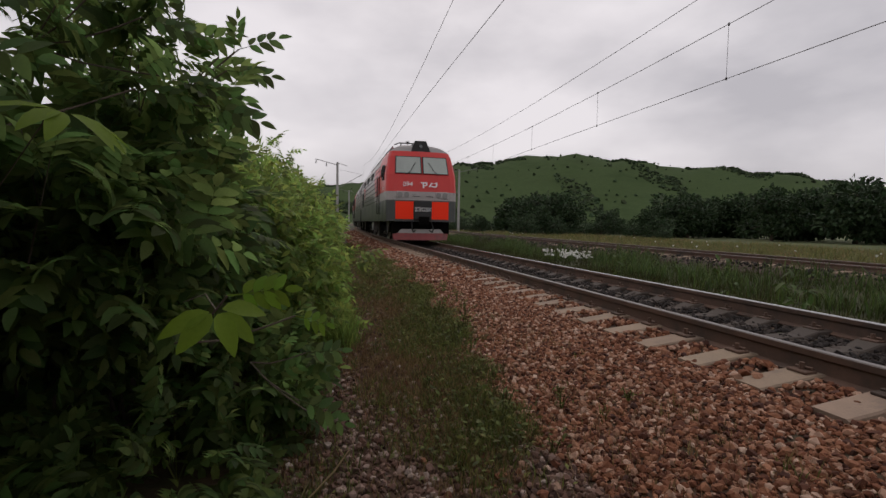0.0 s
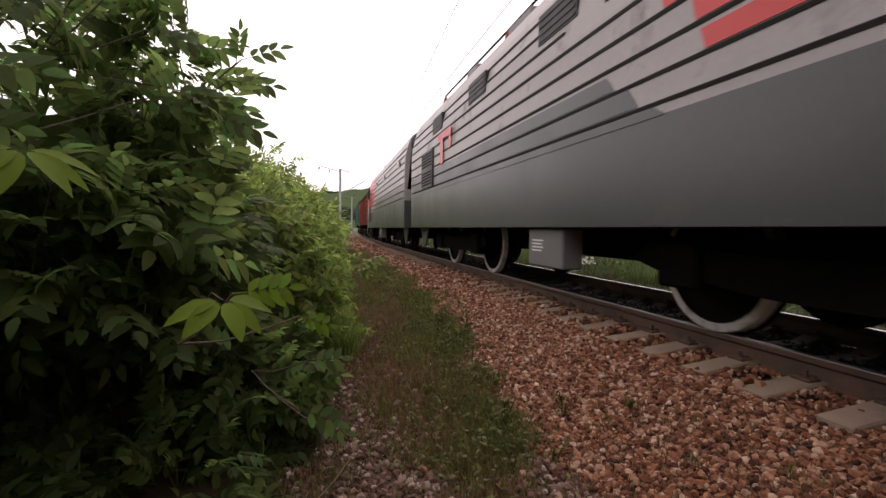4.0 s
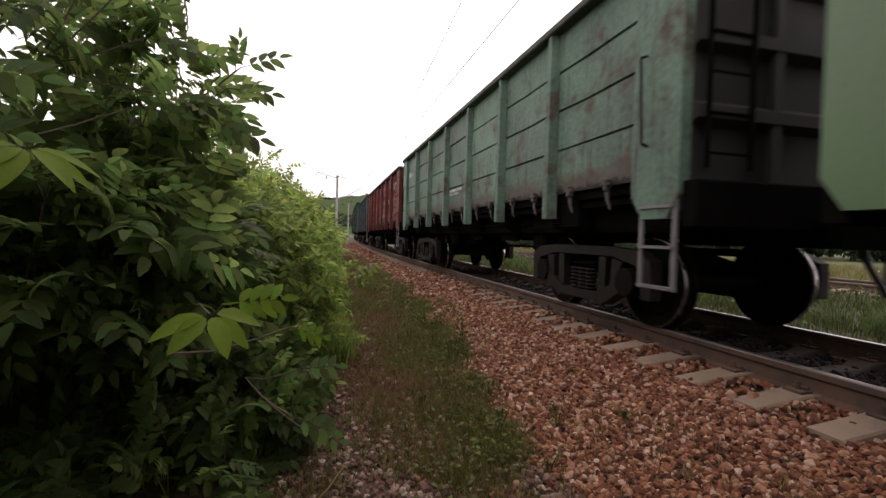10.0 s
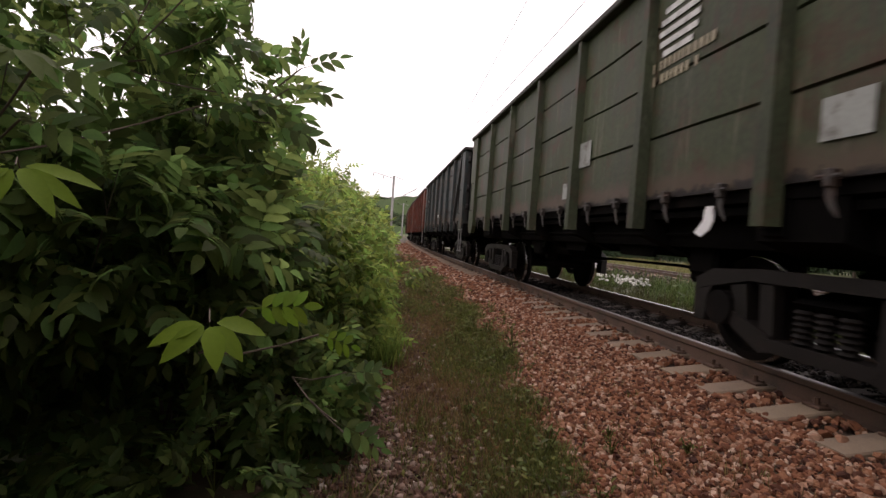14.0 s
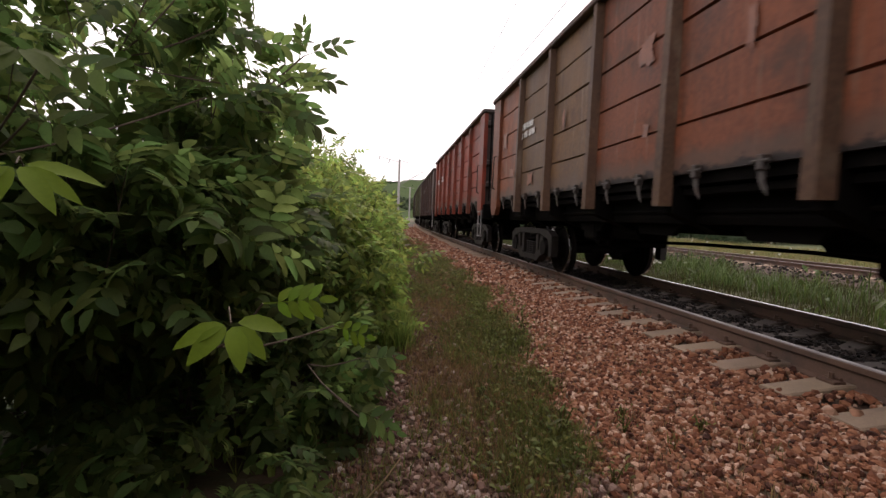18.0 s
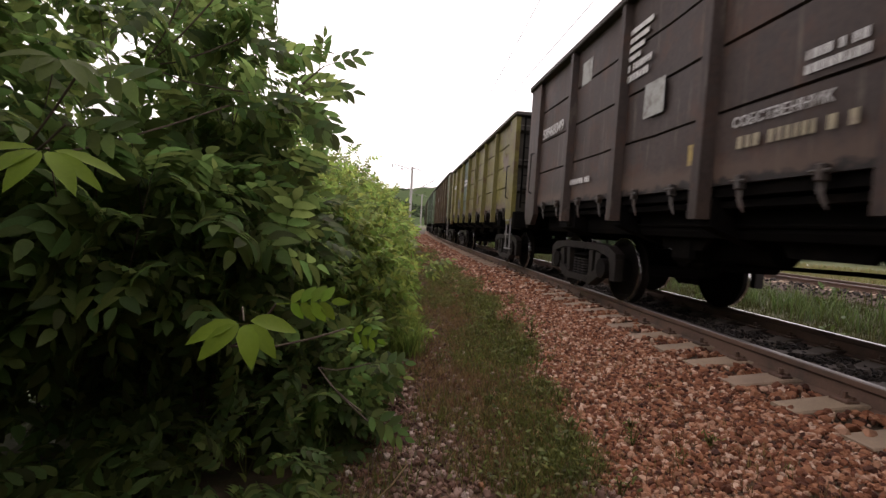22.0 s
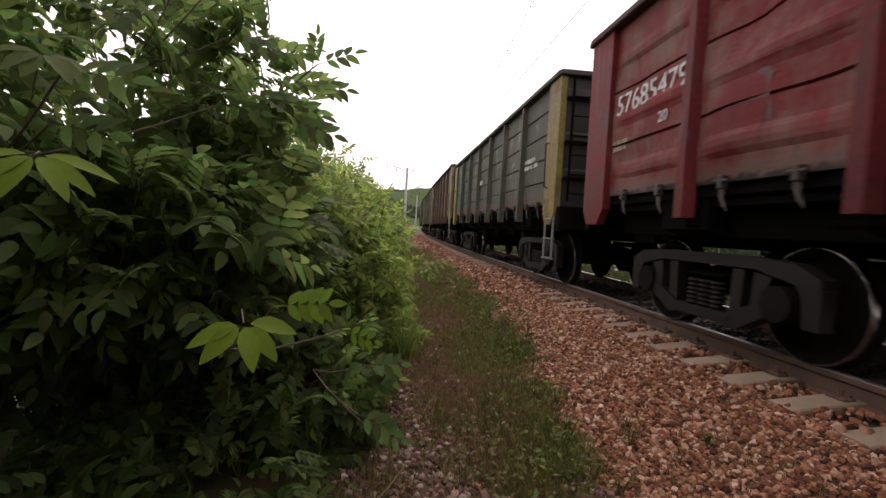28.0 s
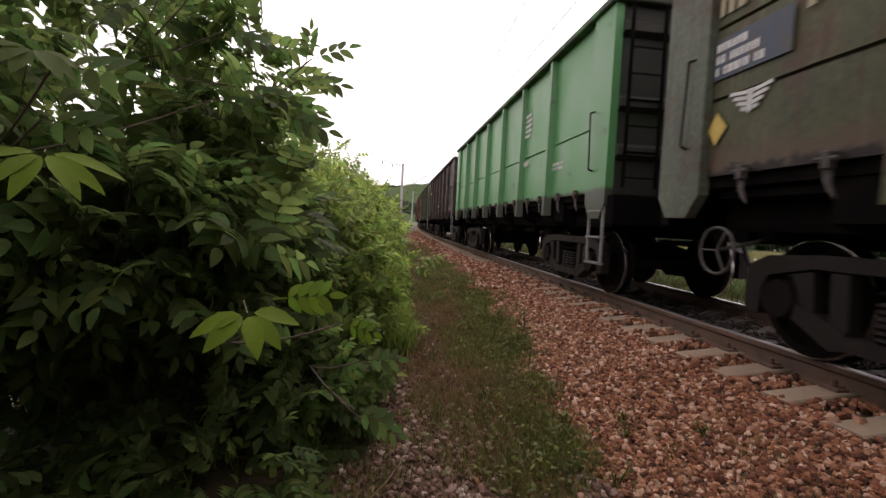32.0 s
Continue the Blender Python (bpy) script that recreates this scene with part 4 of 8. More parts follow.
    part("air_tank", bm, M_UNDER, w)
    for x in (-1.0, 1.0):
        for y in (-1.75, 0.0, 1.75):
            bm = bmesh.new()
            prism(bm, [(y - 0.62, 1.30), (y + 0.62, 1.30), (y + 0.34, 0.86), (y - 0.34, 0.86)], "x", x - 0.03, x + 0.03)
            part("hatch_lever", bm, M_UNDER, w)
    for y in (-2.4, 2.3):
        bm = bmesh.new()
        bx(bm, -0.55, 0.5, y - 0.30, y + 0.30, 0.60, 1.1, 0.05)
        bx(bm, -1.05, -0.75, y - 0.75, y - 0.35, 0.72, 1.2, 0.04)
        cyl(bm, (-0.62, y, 0.72), (0.58, y, 0.72), 0.09, 10)
        part("brake_gear", bm, M_UNDER, w)
    bm = bmesh.new()
    cyl(bm, (0.55, -1.4, 0.90), (0.55, -0.8, 0.90), 0.18, 14)
    bx(bm, 0.5, 0.6, -1.2, -1.1, 0.9, 1.36)
    part("brake_cylinder", bm, M_UNDER, w)
    bm = bmesh.new()
    rods(bm, [(0.15, -3.4, 0.66), (0.3, -0.8, 0.74), (0.0, 0.6, 0.74), (-0.2, 3.4, 0.66)], 0.026, 6)
    rods(bm, [(-1.2, -3.0, 1.12), (-1.2, 3.0, 1.12)], 0.02, 6)
    part("brake_rod", bm, M_UNDER, w)
    # hand-brake wheel on the near side
    bm = bmesh.new()
    n = 18
    ring = [(-1.45, half - 0.75 + 0.2 * math.cos(2 * math.pi * i / n), 0.82 + 0.2 * math.sin(2 * math.pi * i / n)) for i in range(n + 1)]
    rods(bm, ring, 0.013, 6)
    for i in range(0, n, 6):
        cyl(bm, (-1.45, half - 0.75, 0.82), ring[i], 0.009, 5)
    cyl(bm, (-1.45, half - 0.75, 0.82), (-0.9, half - 0.75, 0.95), 0.018, 6)
    part("hand_brake_wheel", bm, M_SKIRT, w, "small dull grey hand-brake wheel")
    return w


SIDE_X = -1.486


def plate(wagon, name, y0, y1, z0, z1, mat, label, colour=None, x=SIDE_X, ragged=False):
    """A flat painted patch on the near side of a wagon."""
    bm = bmesh.new()
    if ragged:
        rng = random.Random(int(1000 * (y0 + z0)))
        cy, cz, n = (y0 + y1) / 2, (z0 + z1) / 2, 44
        lobes, phase = rng.choice((3, 4, 5)), rng.uniform(0, 6.28)
        outline = []
        for i in range(n):
            a = 2 * math.pi * i / n
            c, q = math.cos(a), math.sin(a)
            k = (0.80 + 0.15 * math.sin(lobes * a + phase) + rng.uniform(-0.13, 0.11)) / max(abs(c), abs(q)) ** 0.8
            outline.append((cy + c * k * abs(y1 - y0) / 2, cz + q * k * (z1 - z0) / 2))
        prism(bm, outline, "x", x - 0.003, x)
    else:
        bx(bm, x - 0.003, x, min(y0, y1), max(y0, y1), z0, z1)
    o = part(name, bm, mat, wagon, label)
    if colour:
        o.color = (*colour, 1)
    return o


def bars(wagon, y0, y1, z0, z1, rows, seed, mat=None, x=SIDE_X - 0.004, label="faded white data marks"):
    """Rows of lettering too small to read, as plain bars: y0 is where a row begins, rows run towards -y."""
    rng = random.Random(seed)
    bm = bmesh.new()
    h = (z1 - z0) / (rows * 1.5)
    for r in range(rows):
        y, end = y0, y0 + (y1 - y0) * rng.uniform(0.6, 1.0)
        z = z1 - (r + 0.85) * (z1 - z0) / rows
        while y > end:
            k = h * rng.uniform(0.35, 0.7)
            bx(bm, x - 0.003, x, y - k, y, z, z + h)
            y -= k + h * (0.28 if rng.random() < 0.8 else 0.9)
    return tagged(part("data_lettering", bm, mat or M_CHALK, wagon, label), kind="stuff")


def number(wagon, text, y0, z, size, x=SIDE_X - 0.004):
    """White stencilled writing along the side, read towards the front."""
    return lettering("stencilled_lettering", text, size, pose(x, y0 - 0.29 * size * len(text), z + 0.35 * size, 90, 0, -90), M_CHALK, wagon, "white stencilled lettering")


def emblem(wagon, y, z, r, striped):
    bm = bmesh.new()
    if striped:
        for i in range(4):
            k = r * (1 - 0.22 * i)
            bx(bm, SIDE_X - 0.004, SIDE_X, y - k, y + r, z - 0.3 * r * i, z - 0.3 * r * i + 0.17 * r)
    else:
        for i in range(5):
            zz = (i - 2) * 0.36 * r
            k = math.sqrt(max(0.05, r * r - zz * zz))
            bx(bm, SIDE_X - 0.004, SIDE_X, y - k, y + k, z + zz, z + zz + 0.2 * r)
    return tagged(part("emblem", bm, M_CHALK, wagon, "simple pale striped emblem"), kind="stuff")


def wings(wagon, y, z, r):
    """A winged emblem of plain slanting bars round a small shield."""
    bm = bmesh.new()
    for i in range(4):
        for q in (-1, 1):
            a, b = y + q * r * 0.16, y + q * r * (1.0 - 0.20 * i)
            zz = z - 0.21 * r * i
            prism(bm, [(a, zz - 0.10 * r), (b, zz), (b - q * 0.06 * r, zz + 0.12 * r), (a, zz + 0.03 * r)], "x", SIDE_X - 0.004, SIDE_X)
    prism(bm, [(y - 0.11 * r, z + 0.05 * r), (y + 0.11 * r, z + 0.05 * r), (y + 0.11 * r, z - 0.6 * r), (y, z - 0.85 * r), (y - 0.11 * r, z - 0.6 * r)], "x", SIDE_X - 0.004, SIDE_X)
    return tagged(part("emblem", bm, M_CHALK, wagon, "simple pale winged emblem"), kind="stuff")


# ---- electric locomotive section: cab at the -y end ----
LEVELS = [0.94, 1.40, 1.87, 2.25, 3.00, 3.84, 4.08, 4.30, 4.44]
BACK = [0.0, 0.0, 0.0, 0.02, 0.17, 0.50, 0.62, 0.86, 1.20]
WIDTH = [1.60, 1.60, 1.60, 1.60, 1.59, 1.46, 1.36, 1.10, 0.80]
LHALF = 8.15


def plan_line(w, back, rear):
    """Half-round plan of the body at one level, from rear right round the nose to rear left."""
    nose = [(1.0, 0.0), (0.985, -0.16), (0.93, -0.27), (0.80, -0.34), (0.45, -0.40), (0.0, -0.42)]
    r = [(w * x, -LHALF + 0.15 + y + back) for x, y in nose]
    left = [(-x, y) for x, y in r[-2::-1]]
    return [(w, rear)] + r + left + [(-w, rear)]


def shell(name, lo, hi, mat, parent, rear=LHALF, label=""):
    bm = bmesh.new()
    lines = []
    for i in range(lo, hi + 1):
        lines.append([bm.verts.new((x, y, LEVELS[i])) for x, y in plan_line(WIDTH[i], BACK[i], rear)])
    for a, b in zip(lines, lines[1:]):
        for i in range(len(a) - 1):
            bm.faces.new((a[i], a[i + 1], b[i + 1], b[i]))
        bm.faces.new((a[-1], a[0], b[0], b[-1]))
    bm.faces.new(lines[-1])
    bm.faces.new(lines[0][::-1])
    return part(name, bm, mat, parent, label)


def nose_y(z, x=0.0):
    return -LHALF - 0.27 + float(np.interp(z, LEVELS, BACK)) + 0.10 * (abs(x) / 1.6) ** 2


def quad_plate(bm, pts, thick):
    """A flat plate from its four corners, given some thickness along its normal."""
    vs = [Vector(p) for p in pts]
    n = (vs[1] - vs[0]).cross(vs[3] - vs[0]).normalized() * thick
    lo, hi = [bm.verts.new(v) for v in vs], [bm.verts.new(v + n) for v in vs]
    bm.faces.new(lo[::-1]), bm.faces.new(hi)
    for i in range(4):
        bm.faces.new((lo[i], lo[(i + 1) % 4], hi[(i + 1) % 4], hi[i]))


def loco_section():
    w = new("locomotive_section")
    shell("lower_body", 0, 2, M_DARK_GREY, w, label="dark grey lower body")
    shell("middle_band", 2, 3, M_LIGHT_GREY, w, label="light grey waist band")
    shell("cab_shell", 3, 6, M_RED, w, rear=-LHALF + 3.30, label="bright red cab")
    shell("cab_brow", 6, 8, M_ROOF_GREY, w, rear=LHALF - 0.2, label="grey roof")
    # ribbed body side behind the cab, light grey with a red sweep
    for side in (-1, 1):
        bm = bmesh.new()
        prism(bm, [(side * 1.50, 2.25), (side * 1.60, 2.25), (side * 1.60, 3.02), (side * 1.57, 3.40), (side * 1.46, 3.84), (side * 1.36, 4.08), (side * 1.30, 4.08)], "y", -LHALF + 3.30, LHALF)
        part("body_side", bm, M_LIGHT_GREY, w)
        ribs = [1.972 + 0.2425 * i for i in range(8)]
        outer = lambda z: float(np.interp(z, [3.0, 3.40, 3.84], [1.60, 1.57, 1.46]))
        y0 = -LHALF + 3.30
        # ribs dark throughout: their colour holds the shade of the grooves
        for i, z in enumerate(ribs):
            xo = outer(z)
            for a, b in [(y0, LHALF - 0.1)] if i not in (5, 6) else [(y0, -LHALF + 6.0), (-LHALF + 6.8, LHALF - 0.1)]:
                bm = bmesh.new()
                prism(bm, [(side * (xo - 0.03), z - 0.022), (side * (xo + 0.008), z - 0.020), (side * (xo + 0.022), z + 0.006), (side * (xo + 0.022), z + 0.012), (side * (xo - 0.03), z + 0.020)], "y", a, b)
                part("body_rib", bm, M_RIB, w, "side rib in dark grey groove shade")
        # paint fields between the ribs: red behind the door, dark grey further on
        edges = [1.834] + ribs
        for i in range(8):
            z0, z1 = edges[i] + 0.026, (2.40 if i == 2 else edges[i + 1] - 0.024)
            xa, xb = outer(z0) + 0.004, outer(z1) + 0.004
            if i >= 2:
                bm = bmesh.new()
                e = -LHALF + 4.70 + 0.10 * (i - 2) + (0.25 if i > 3 else 0)
                quad = [(side * xa, y0, z0), (side * xa, e, z0), (side * xb, e + 0.05, z1), (side * xb, y0, z1)]
                quad_plate(bm, quad if side > 0 else quad[::-1], 0.005)
                part("paint_field", bm, M_RED, w, "red painted strip of the side")
            if i < 3:
                bm = bmesh.new()
                e = -LHALF + 5.1 + 0.35 * i
                quad = [(side * xa, e, z0), (side * xa, LHALF - 0.1, z0), (side * xb, LHALF - 0.1, z1), (side * xb, e + 0.14, z1)]
                quad_plate(bm, quad if side > 0 else quad[::-1], 0.005)
                part("paint_field", bm, M_DARK_GREY, w, "dark grey painted strip of the side")
        # cab door with handrails
        bm = bmesh.new()
        y0 = -LHALF + 2.36
        bx(bm, side * 1.60 - 0.012, side * 1.60 + 0.012, y0, y0 + 0.72, 2.25, 3.35, 0.01)
        door = part("cab_door", bm, M_RED, w, "red and grey cab door")
        bm = bmesh.new()
        bx(bm, side * 1.60 - 0.012, side * 1.60 + 0.012, y0, y0 + 0.72, 1.87, 2.248, 0.01)
        part("door_panel", bm, M_LIGHT_GREY, door, "light grey door panel")
        bm = bmesh.new()
        bx(bm, side * 1.60 - 0.012, side * 1.60 + 0.012, y0, y0 + 0.72, 1.42, 1.868, 0.01)
        part("door_panel", bm, M_DARK_GREY, door, "dark grey door panel")
        for yy in (y0 - 0.12, y0 + 0.84):
            bm = bmesh.new()
            rods(bm, [(side * 1.60, yy, 1.30), (side * 1.66, yy, 1.33), (side * 1.66, yy, 3.05), (side * 1.60, yy, 3.08)], 0.024, 6)
            part("handrail", bm, M_BLACK, w)
        # cab side window and mirror
        bm = bmesh.new()
        bx(bm, side * 1.60 - 0.01, side * 1.60 + 0.012, -LHALF + 0.66, -LHALF + 1.21, 2.80, 3.46, 0.06)
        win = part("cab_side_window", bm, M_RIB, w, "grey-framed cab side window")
        bm = bmesh.new()
        bx(bm, side * 1.61 - 0.01, side * 1.61 + 0.006, -LHALF + 0.70, -LHALF + 1.17, 2.84, 3.42)
        part("pane", bm, M_WINDSCREEN, win)
        bm = bmesh.new()
        bx(bm, side * 1.66 - 0.035, side * 1.66 + 0.035, -LHALF + 1.04, -LHALF + 1.14, 2.92, 3.30, 0.02)
        part("mirror", bm, M_BLACK, w, "black rear-view mirror")
        # louvred vents under the roof line and a round window
        for y0 in (-1.6, 1.4, 4.4) if side < 0 else ():
            bm = bmesh.new()
            bx(bm, side * 1.54 - 0.05, side * 1.54 + 0.05, y0, y0 + 0.95, 3.28, 3.66)
            for i in range(4):
                bx(bm, side * 1.58 - 0.02, side * 1.58 + 0.025, y0 + 0.04, y0 + 0.91, 3.31 + i * 0.09, 3.35 + i * 0.09)
            part("vent", bm, M_BLACK, w, "black louvred vent")
        if side < 0:
            # tall louvre in a pale frame, near the inner end
            y0, y1, z0, z1 = 5.15, 6.45, 1.97, 2.95
            bm = bmesh.new()
            bx(bm, -1.645, -1.58, y0, y1, z0, z1, 0.012)
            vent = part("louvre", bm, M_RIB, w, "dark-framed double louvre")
            zm = (z0 + z1) / 2
            for za, zb in ((z0 + 0.06, zm - 0.05), (zm + 0.05, z1 - 0.06)):
                bm = bmesh.new()
                bx(bm, -1.650, -1.60, y0 + 0.07, y1 - 0.07, za, zb)
                part("louvre_opening", bm, M_BLACK, vent, "black louvre opening")
                for i in range(5):
                    bm = bmesh.new()
                    zz = za + (i + 0.5) * (zb - za) / 5
                    bx(bm, -1.658, -1.645, y0 + 0.08, y1 - 0.08, zz - 0.012, zz + 0.012)
                    part("louvre_slat", bm, M_UNDER, vent)
            bm = bmesh.new()
            for pts in (((4.12, 2.42), (4.36, 2.42), (4.36, 3.02), (4.12, 3.02)), ((3.45, 2.96), (4.62, 3.0), (4.62, 3.14), (3.45, 3.14)), ((3.45, 2.72), (3.62, 2.66), (3.62, 2.98), (3.45, 2.98))):
                prism(bm, list(pts), "x", -1.634, -1.628)
            part("emblem", bm, M_RED, w, "large red painted emblem stroke")
        else:
            for yy in (-1.92, 1.9, 6.8):
                bm = bmesh.new()
                cyl(bm, (1.50, yy, 3.17), (1.606, yy, 3.15), 0.25, 24)
                ring = part("round_window", bm, M_BLACK, w, "round window in a dark rim")
                bm = bmesh.new()
                cyl(bm, (1.55, yy, 3.17), (1.612, yy, 3.15), 0.225, 24)
                part("pane", bm, M_WHITE, ring, "pale round pane")
        lettering("number_lettering", "1135 2", 0.17, pose(side * 1.604, -LHALF + 1.06, 2.42, 90, 0, 90 * side), M_WHITE, w, "white number on the cab side")
        # battery box under the body, sand pipes
        bm = bmesh.new()
        bx(bm, side * 1.22 if side > 0 else -1.50, 1.50 if side > 0 else -1.22, -1.25, -0.30, 0.42, 0.92, 0.02)
        box = part("equipment_box", bm, M_ROOF_GREY, w, "grey under-body equipment box")
        bm = bmesh.new()
        for i in range(4):
            bx(bm, side * 1.502 - 0.002, side * 1.502 + 0.002, -0.70 - 0.04 * (i % 2), -0.42, 0.62 + i * 0.045, 0.640 + i * 0.045)
        tagged(part("data_lettering", bm, M_WHITE, box, "small white data marks"), kind="stuff")
        bm = bmesh.new()
        for yy in (-LHALF + 2.1, -LHALF + 2.75):
            bx(bm, side * 1.5 - 0.02, side * 1.5 + 0.02, yy - 0.02, yy + 0.02, 0.35, 0.95)
        for z in (0.38, 0.66):
            bx(bm, side * 1.5 - 0.05, side * 1.5 + 0.05, -LHALF + 2.1, -LHALF + 2.75, z, z + 0.03)
        part("cab_step", bm, M_UNDER, w)
    # front: windscreen panes in a black frame
    for sgn in (-1, 1):
        xa, xb = sgn * 0.03, sgn * 1.20
        za, zb = 3.04, 3.82
        P4 = [(xa, nose_y(za, 0) - 0.035, za), (xb, nose_y(za, xb) - 0.03, za), (xb * 0.96, nose_y(zb, xb) - 0.03, zb), (xa, nose_y(zb, 0) - 0.035, zb)]
        if sgn > 0:
            P4 = [P4[1], P4[0], P4[3], P4[2]]
        bm = bmesh.new()
        quad_plate(bm, P4, -0.03)
        frame_ob = part("windscreen_frame", bm, M_BLACK, w)
        c = sum((Vector(p) for p in P4), Vector()) / 4
        bm = bmesh.new()
        quad_plate(bm, [c + (Vector(p) - c) * 0.93 + Vector((0, -0.032, 0)) for p in P4], -0.006)
        part("windscreen", bm, M_WINDSCREEN, frame_ob, "windscreen pane with sky sheen in its grey")
        bm = bmesh.new()
        yb = nose_y(3.05) - 0.06
        rods(bm, [(sgn * 0.75, yb, 3.0), (sgn * 0.55, yb - 0.02, 3.12), (sgn * 0.30, nose_y(3.5) - 0.09, 3.55)], 0.014, 6)
        part("wiper", bm, M_BLACK, w)
        # lamp cluster in the waist band
        bm = bmesh.new()
        bx(bm, sgn * 0.86 - 0.30, sgn * 0.86 + 0.30, nose_y(2.1, 1.0) - 0.035, nose_y(2.1, 1.0) + 0.10, 1.94, 2.26, 0.03)
        cluster = part("lamp_panel", bm, M_LIGHT_GREY, w)
        for dx in (-0.145, 0.145):
            bm = bmesh.new()
            cyl(bm, (sgn * 0.86 + dx, nose_y(2.1, 1.0) - 0.02, 2.1), (sgn * 0.86 + dx, nose_y(2.1, 1.0) - 0.055, 2.1), 0.115, 16)
            part("headlight", bm, M_LAMP_GLASS, cluster, "round clear headlight")
        bm = bmesh.new()
        rods(bm, [(sgn * 0.16, nose_y(2.1) - 0.02, 2.04), (sgn * 0.16, nose_y(2.1) - 0.07, 2.04), (sgn * 0.44, nose_y(2.1) - 0.06, 2.04), (sgn * 0.44, nose_y(2.1) - 0.0, 2.02)], 0.014, 6)
        part("handrail", bm, M_BLACK, w)
        # bright red warning panels below
        bm = bmesh.new()
        quad_plate(bm, [(sgn * 0.41, nose_y(1.1) - 0.03, 1.04), (sgn * 1.19, nose_y(1.1, 1.3) + 0.005, 1.04), (sgn * 1.19, nose_y(1.7, 1.3) + 0.005, 1.82), (sgn * 0.41, nose_y(1.7) - 0.03, 1.82)][::1 if sgn < 0 else -1], -0.012 if sgn < 0 else -0.012)
        part("warning_panel", bm, M_SIGNAL, w, "bright orange-red front panel")
    bm = bmesh.new()
    bx(bm, -0.40, 0.40, nose_y(1.4) - 0.055, nose_y(1.4) + 0.1, 0.98, 1.84, 0.02)
    part("front_recess", bm, M_BLACK, w)
    lettering("class_lettering", "2ЭС5К", 0.25, pose(0.02, nose_y(1.4) - 0.062, 1.46, 90, 0, 0), M_WHITE, w, "white class letters")
    lettering("number_lettering", "094", 0.30, pose(-0.66, nose_y(2.56) - 0.050, 2.56, 76, 0, -3), M_WHITE, w, "white running number")
    bm = bmesh.new()
    for quad in (((0.0, 2.46), (0.06, 2.46), (0.06, 2.72), (0.0, 2.72)), ((-0.07, 2.67), (0.0, 2.67), (0.0, 2.72), (-0.09, 2.72)), ((0.06, 2.67), (0.21, 2.67), (0.19, 2.72), (0.06, 2.72)), ((0.15, 2.58), (0.21, 2.60), (0.21, 2.67), (0.15, 2.67)),
                 ((0.06, 2.55), (0.15, 2.55), (0.19, 2.60), (0.06, 2.60)), ((0.25, 2.52), (0.32, 2.52), (0.47, 2.70), (0.40, 2.70)), ((0.36, 2.52), (0.60, 2.50), (0.64, 2.55), (0.40, 2.57)), ((0.58, 2.55), (0.65, 2.55), (0.67, 2.68), (0.60, 2.68)), ((0.46, 2.67), (0.60, 2.67), (0.67, 2.69), (0.62, 2.73))):
        quad_plate(bm, [(x, nose_y(z - 0.05, 0.35) - 0.06, z - 0.05) for x, z in quad], -0.012)
    part("emblem", bm, M_WHITE, w, "simple white slanted emblem")
    # roof headlight, pantograph, roof gear
    bm = bmesh.new()
    prism(bm, [(-0.46, 3.98), (0.46, 3.98), (0.36, 4.30), (0.24, 4.56), (-0.24, 4.56), (-0.36, 4.30)], "y", -LHALF + 0.36, -LHALF + 1.6)
    part("roof_lamp_housing", bm, M_BLACK, w)
    bm = bmesh.new()
    cyl(bm, (0, -LHALF + 0.38, 4.32), (0, -LHALF + 0.33, 4.32), 0.08, 18)
    part("headlight", bm, M_GLASS, w)
    bm = bmesh.new()
    for yy in (-4.0, -1.0, 2.0, 5.0):
        bx(bm, -0.9, 0.9, yy, yy + 1.7, 4.15, 4.42, 0.05)
    part("roof_box", bm, M_ROOF_GREY, w)
    bm = bmesh.new()
    rods(bm, [(-0.5, -4.8, 4.30), (-0.5, -3.6, 4.62), (-0.5, -5.2, 4.82)], 0.03, 6)
    rods(bm, [(0.5, -4.8, 4.30), (0.5, -3.6, 4.62), (0.5, -5.2, 4.82)], 0.03, 6)
    rods(bm, [(-0.85, -5.2, 4.76), (-0.6, -5.2, 4.86), (0.6, -5.2, 4.86), (0.85, -5.2, 4.76)], 0.03, 6)
    part("folded_pantograph", bm, M_UNDER, w)
    bm = bmesh.new()
    rods(bm, [(-0.35, -LHALF + 1.9, 4.2), (-0.35, -LHALF + 1.9, 4.75)], 0.02, 6)
    rods(bm, [(-0.45, -LHALF + 1.9, 4.75), (-0.25, -LHALF + 1.9, 4.75)], 0.02, 6)
    part("aerial", bm, M_UNDER, w)
    # insulators that carry a bus bar along the edge of the roof, and cable ducts
    for yy in (-5.6, -3.1, -0.6, 1.9, 4.2, 6.4):
        bm = bmesh.new()
        for k in range(4):
            cyl(bm, (-0.98, yy, 4.28 + 0.07 * k), (-0.98, yy, 4.33 + 0.07 * k), 0.085 - 0.008 * k, 8)
        cyl(bm, (-0.98, yy, 4.20), (-0.98, yy, 4.60), 0.03, 6)
        part("roof_insulator", bm, M_GUARD, w, "brownish ribbed roof insulator")
    bm = bmesh.new()
    rods(bm, [(-0.98, -5.6, 4.60), (-0.98, -3.1, 4.63), (-0.98, 1.9, 4.60), (-0.98, 6.4, 4.62)], 0.022, 6)
    part("roof_bus_bar", bm, M_UNDER, w)
    bm = bmesh.new()
    for a, b in ((-6.4, -5.9), (-2.2, -1.4), (0.4, 1.3), (3.0, 3.6)):
        bx(bm, -1.22, -0.98, a, b, 4.12, 4.36, 0.02)
    part("roof_duct", bm, M_ROOF_GREY, w)
    # plough, coupler and gear below the buffer beam
    bm = bmesh.new()
    lines = []
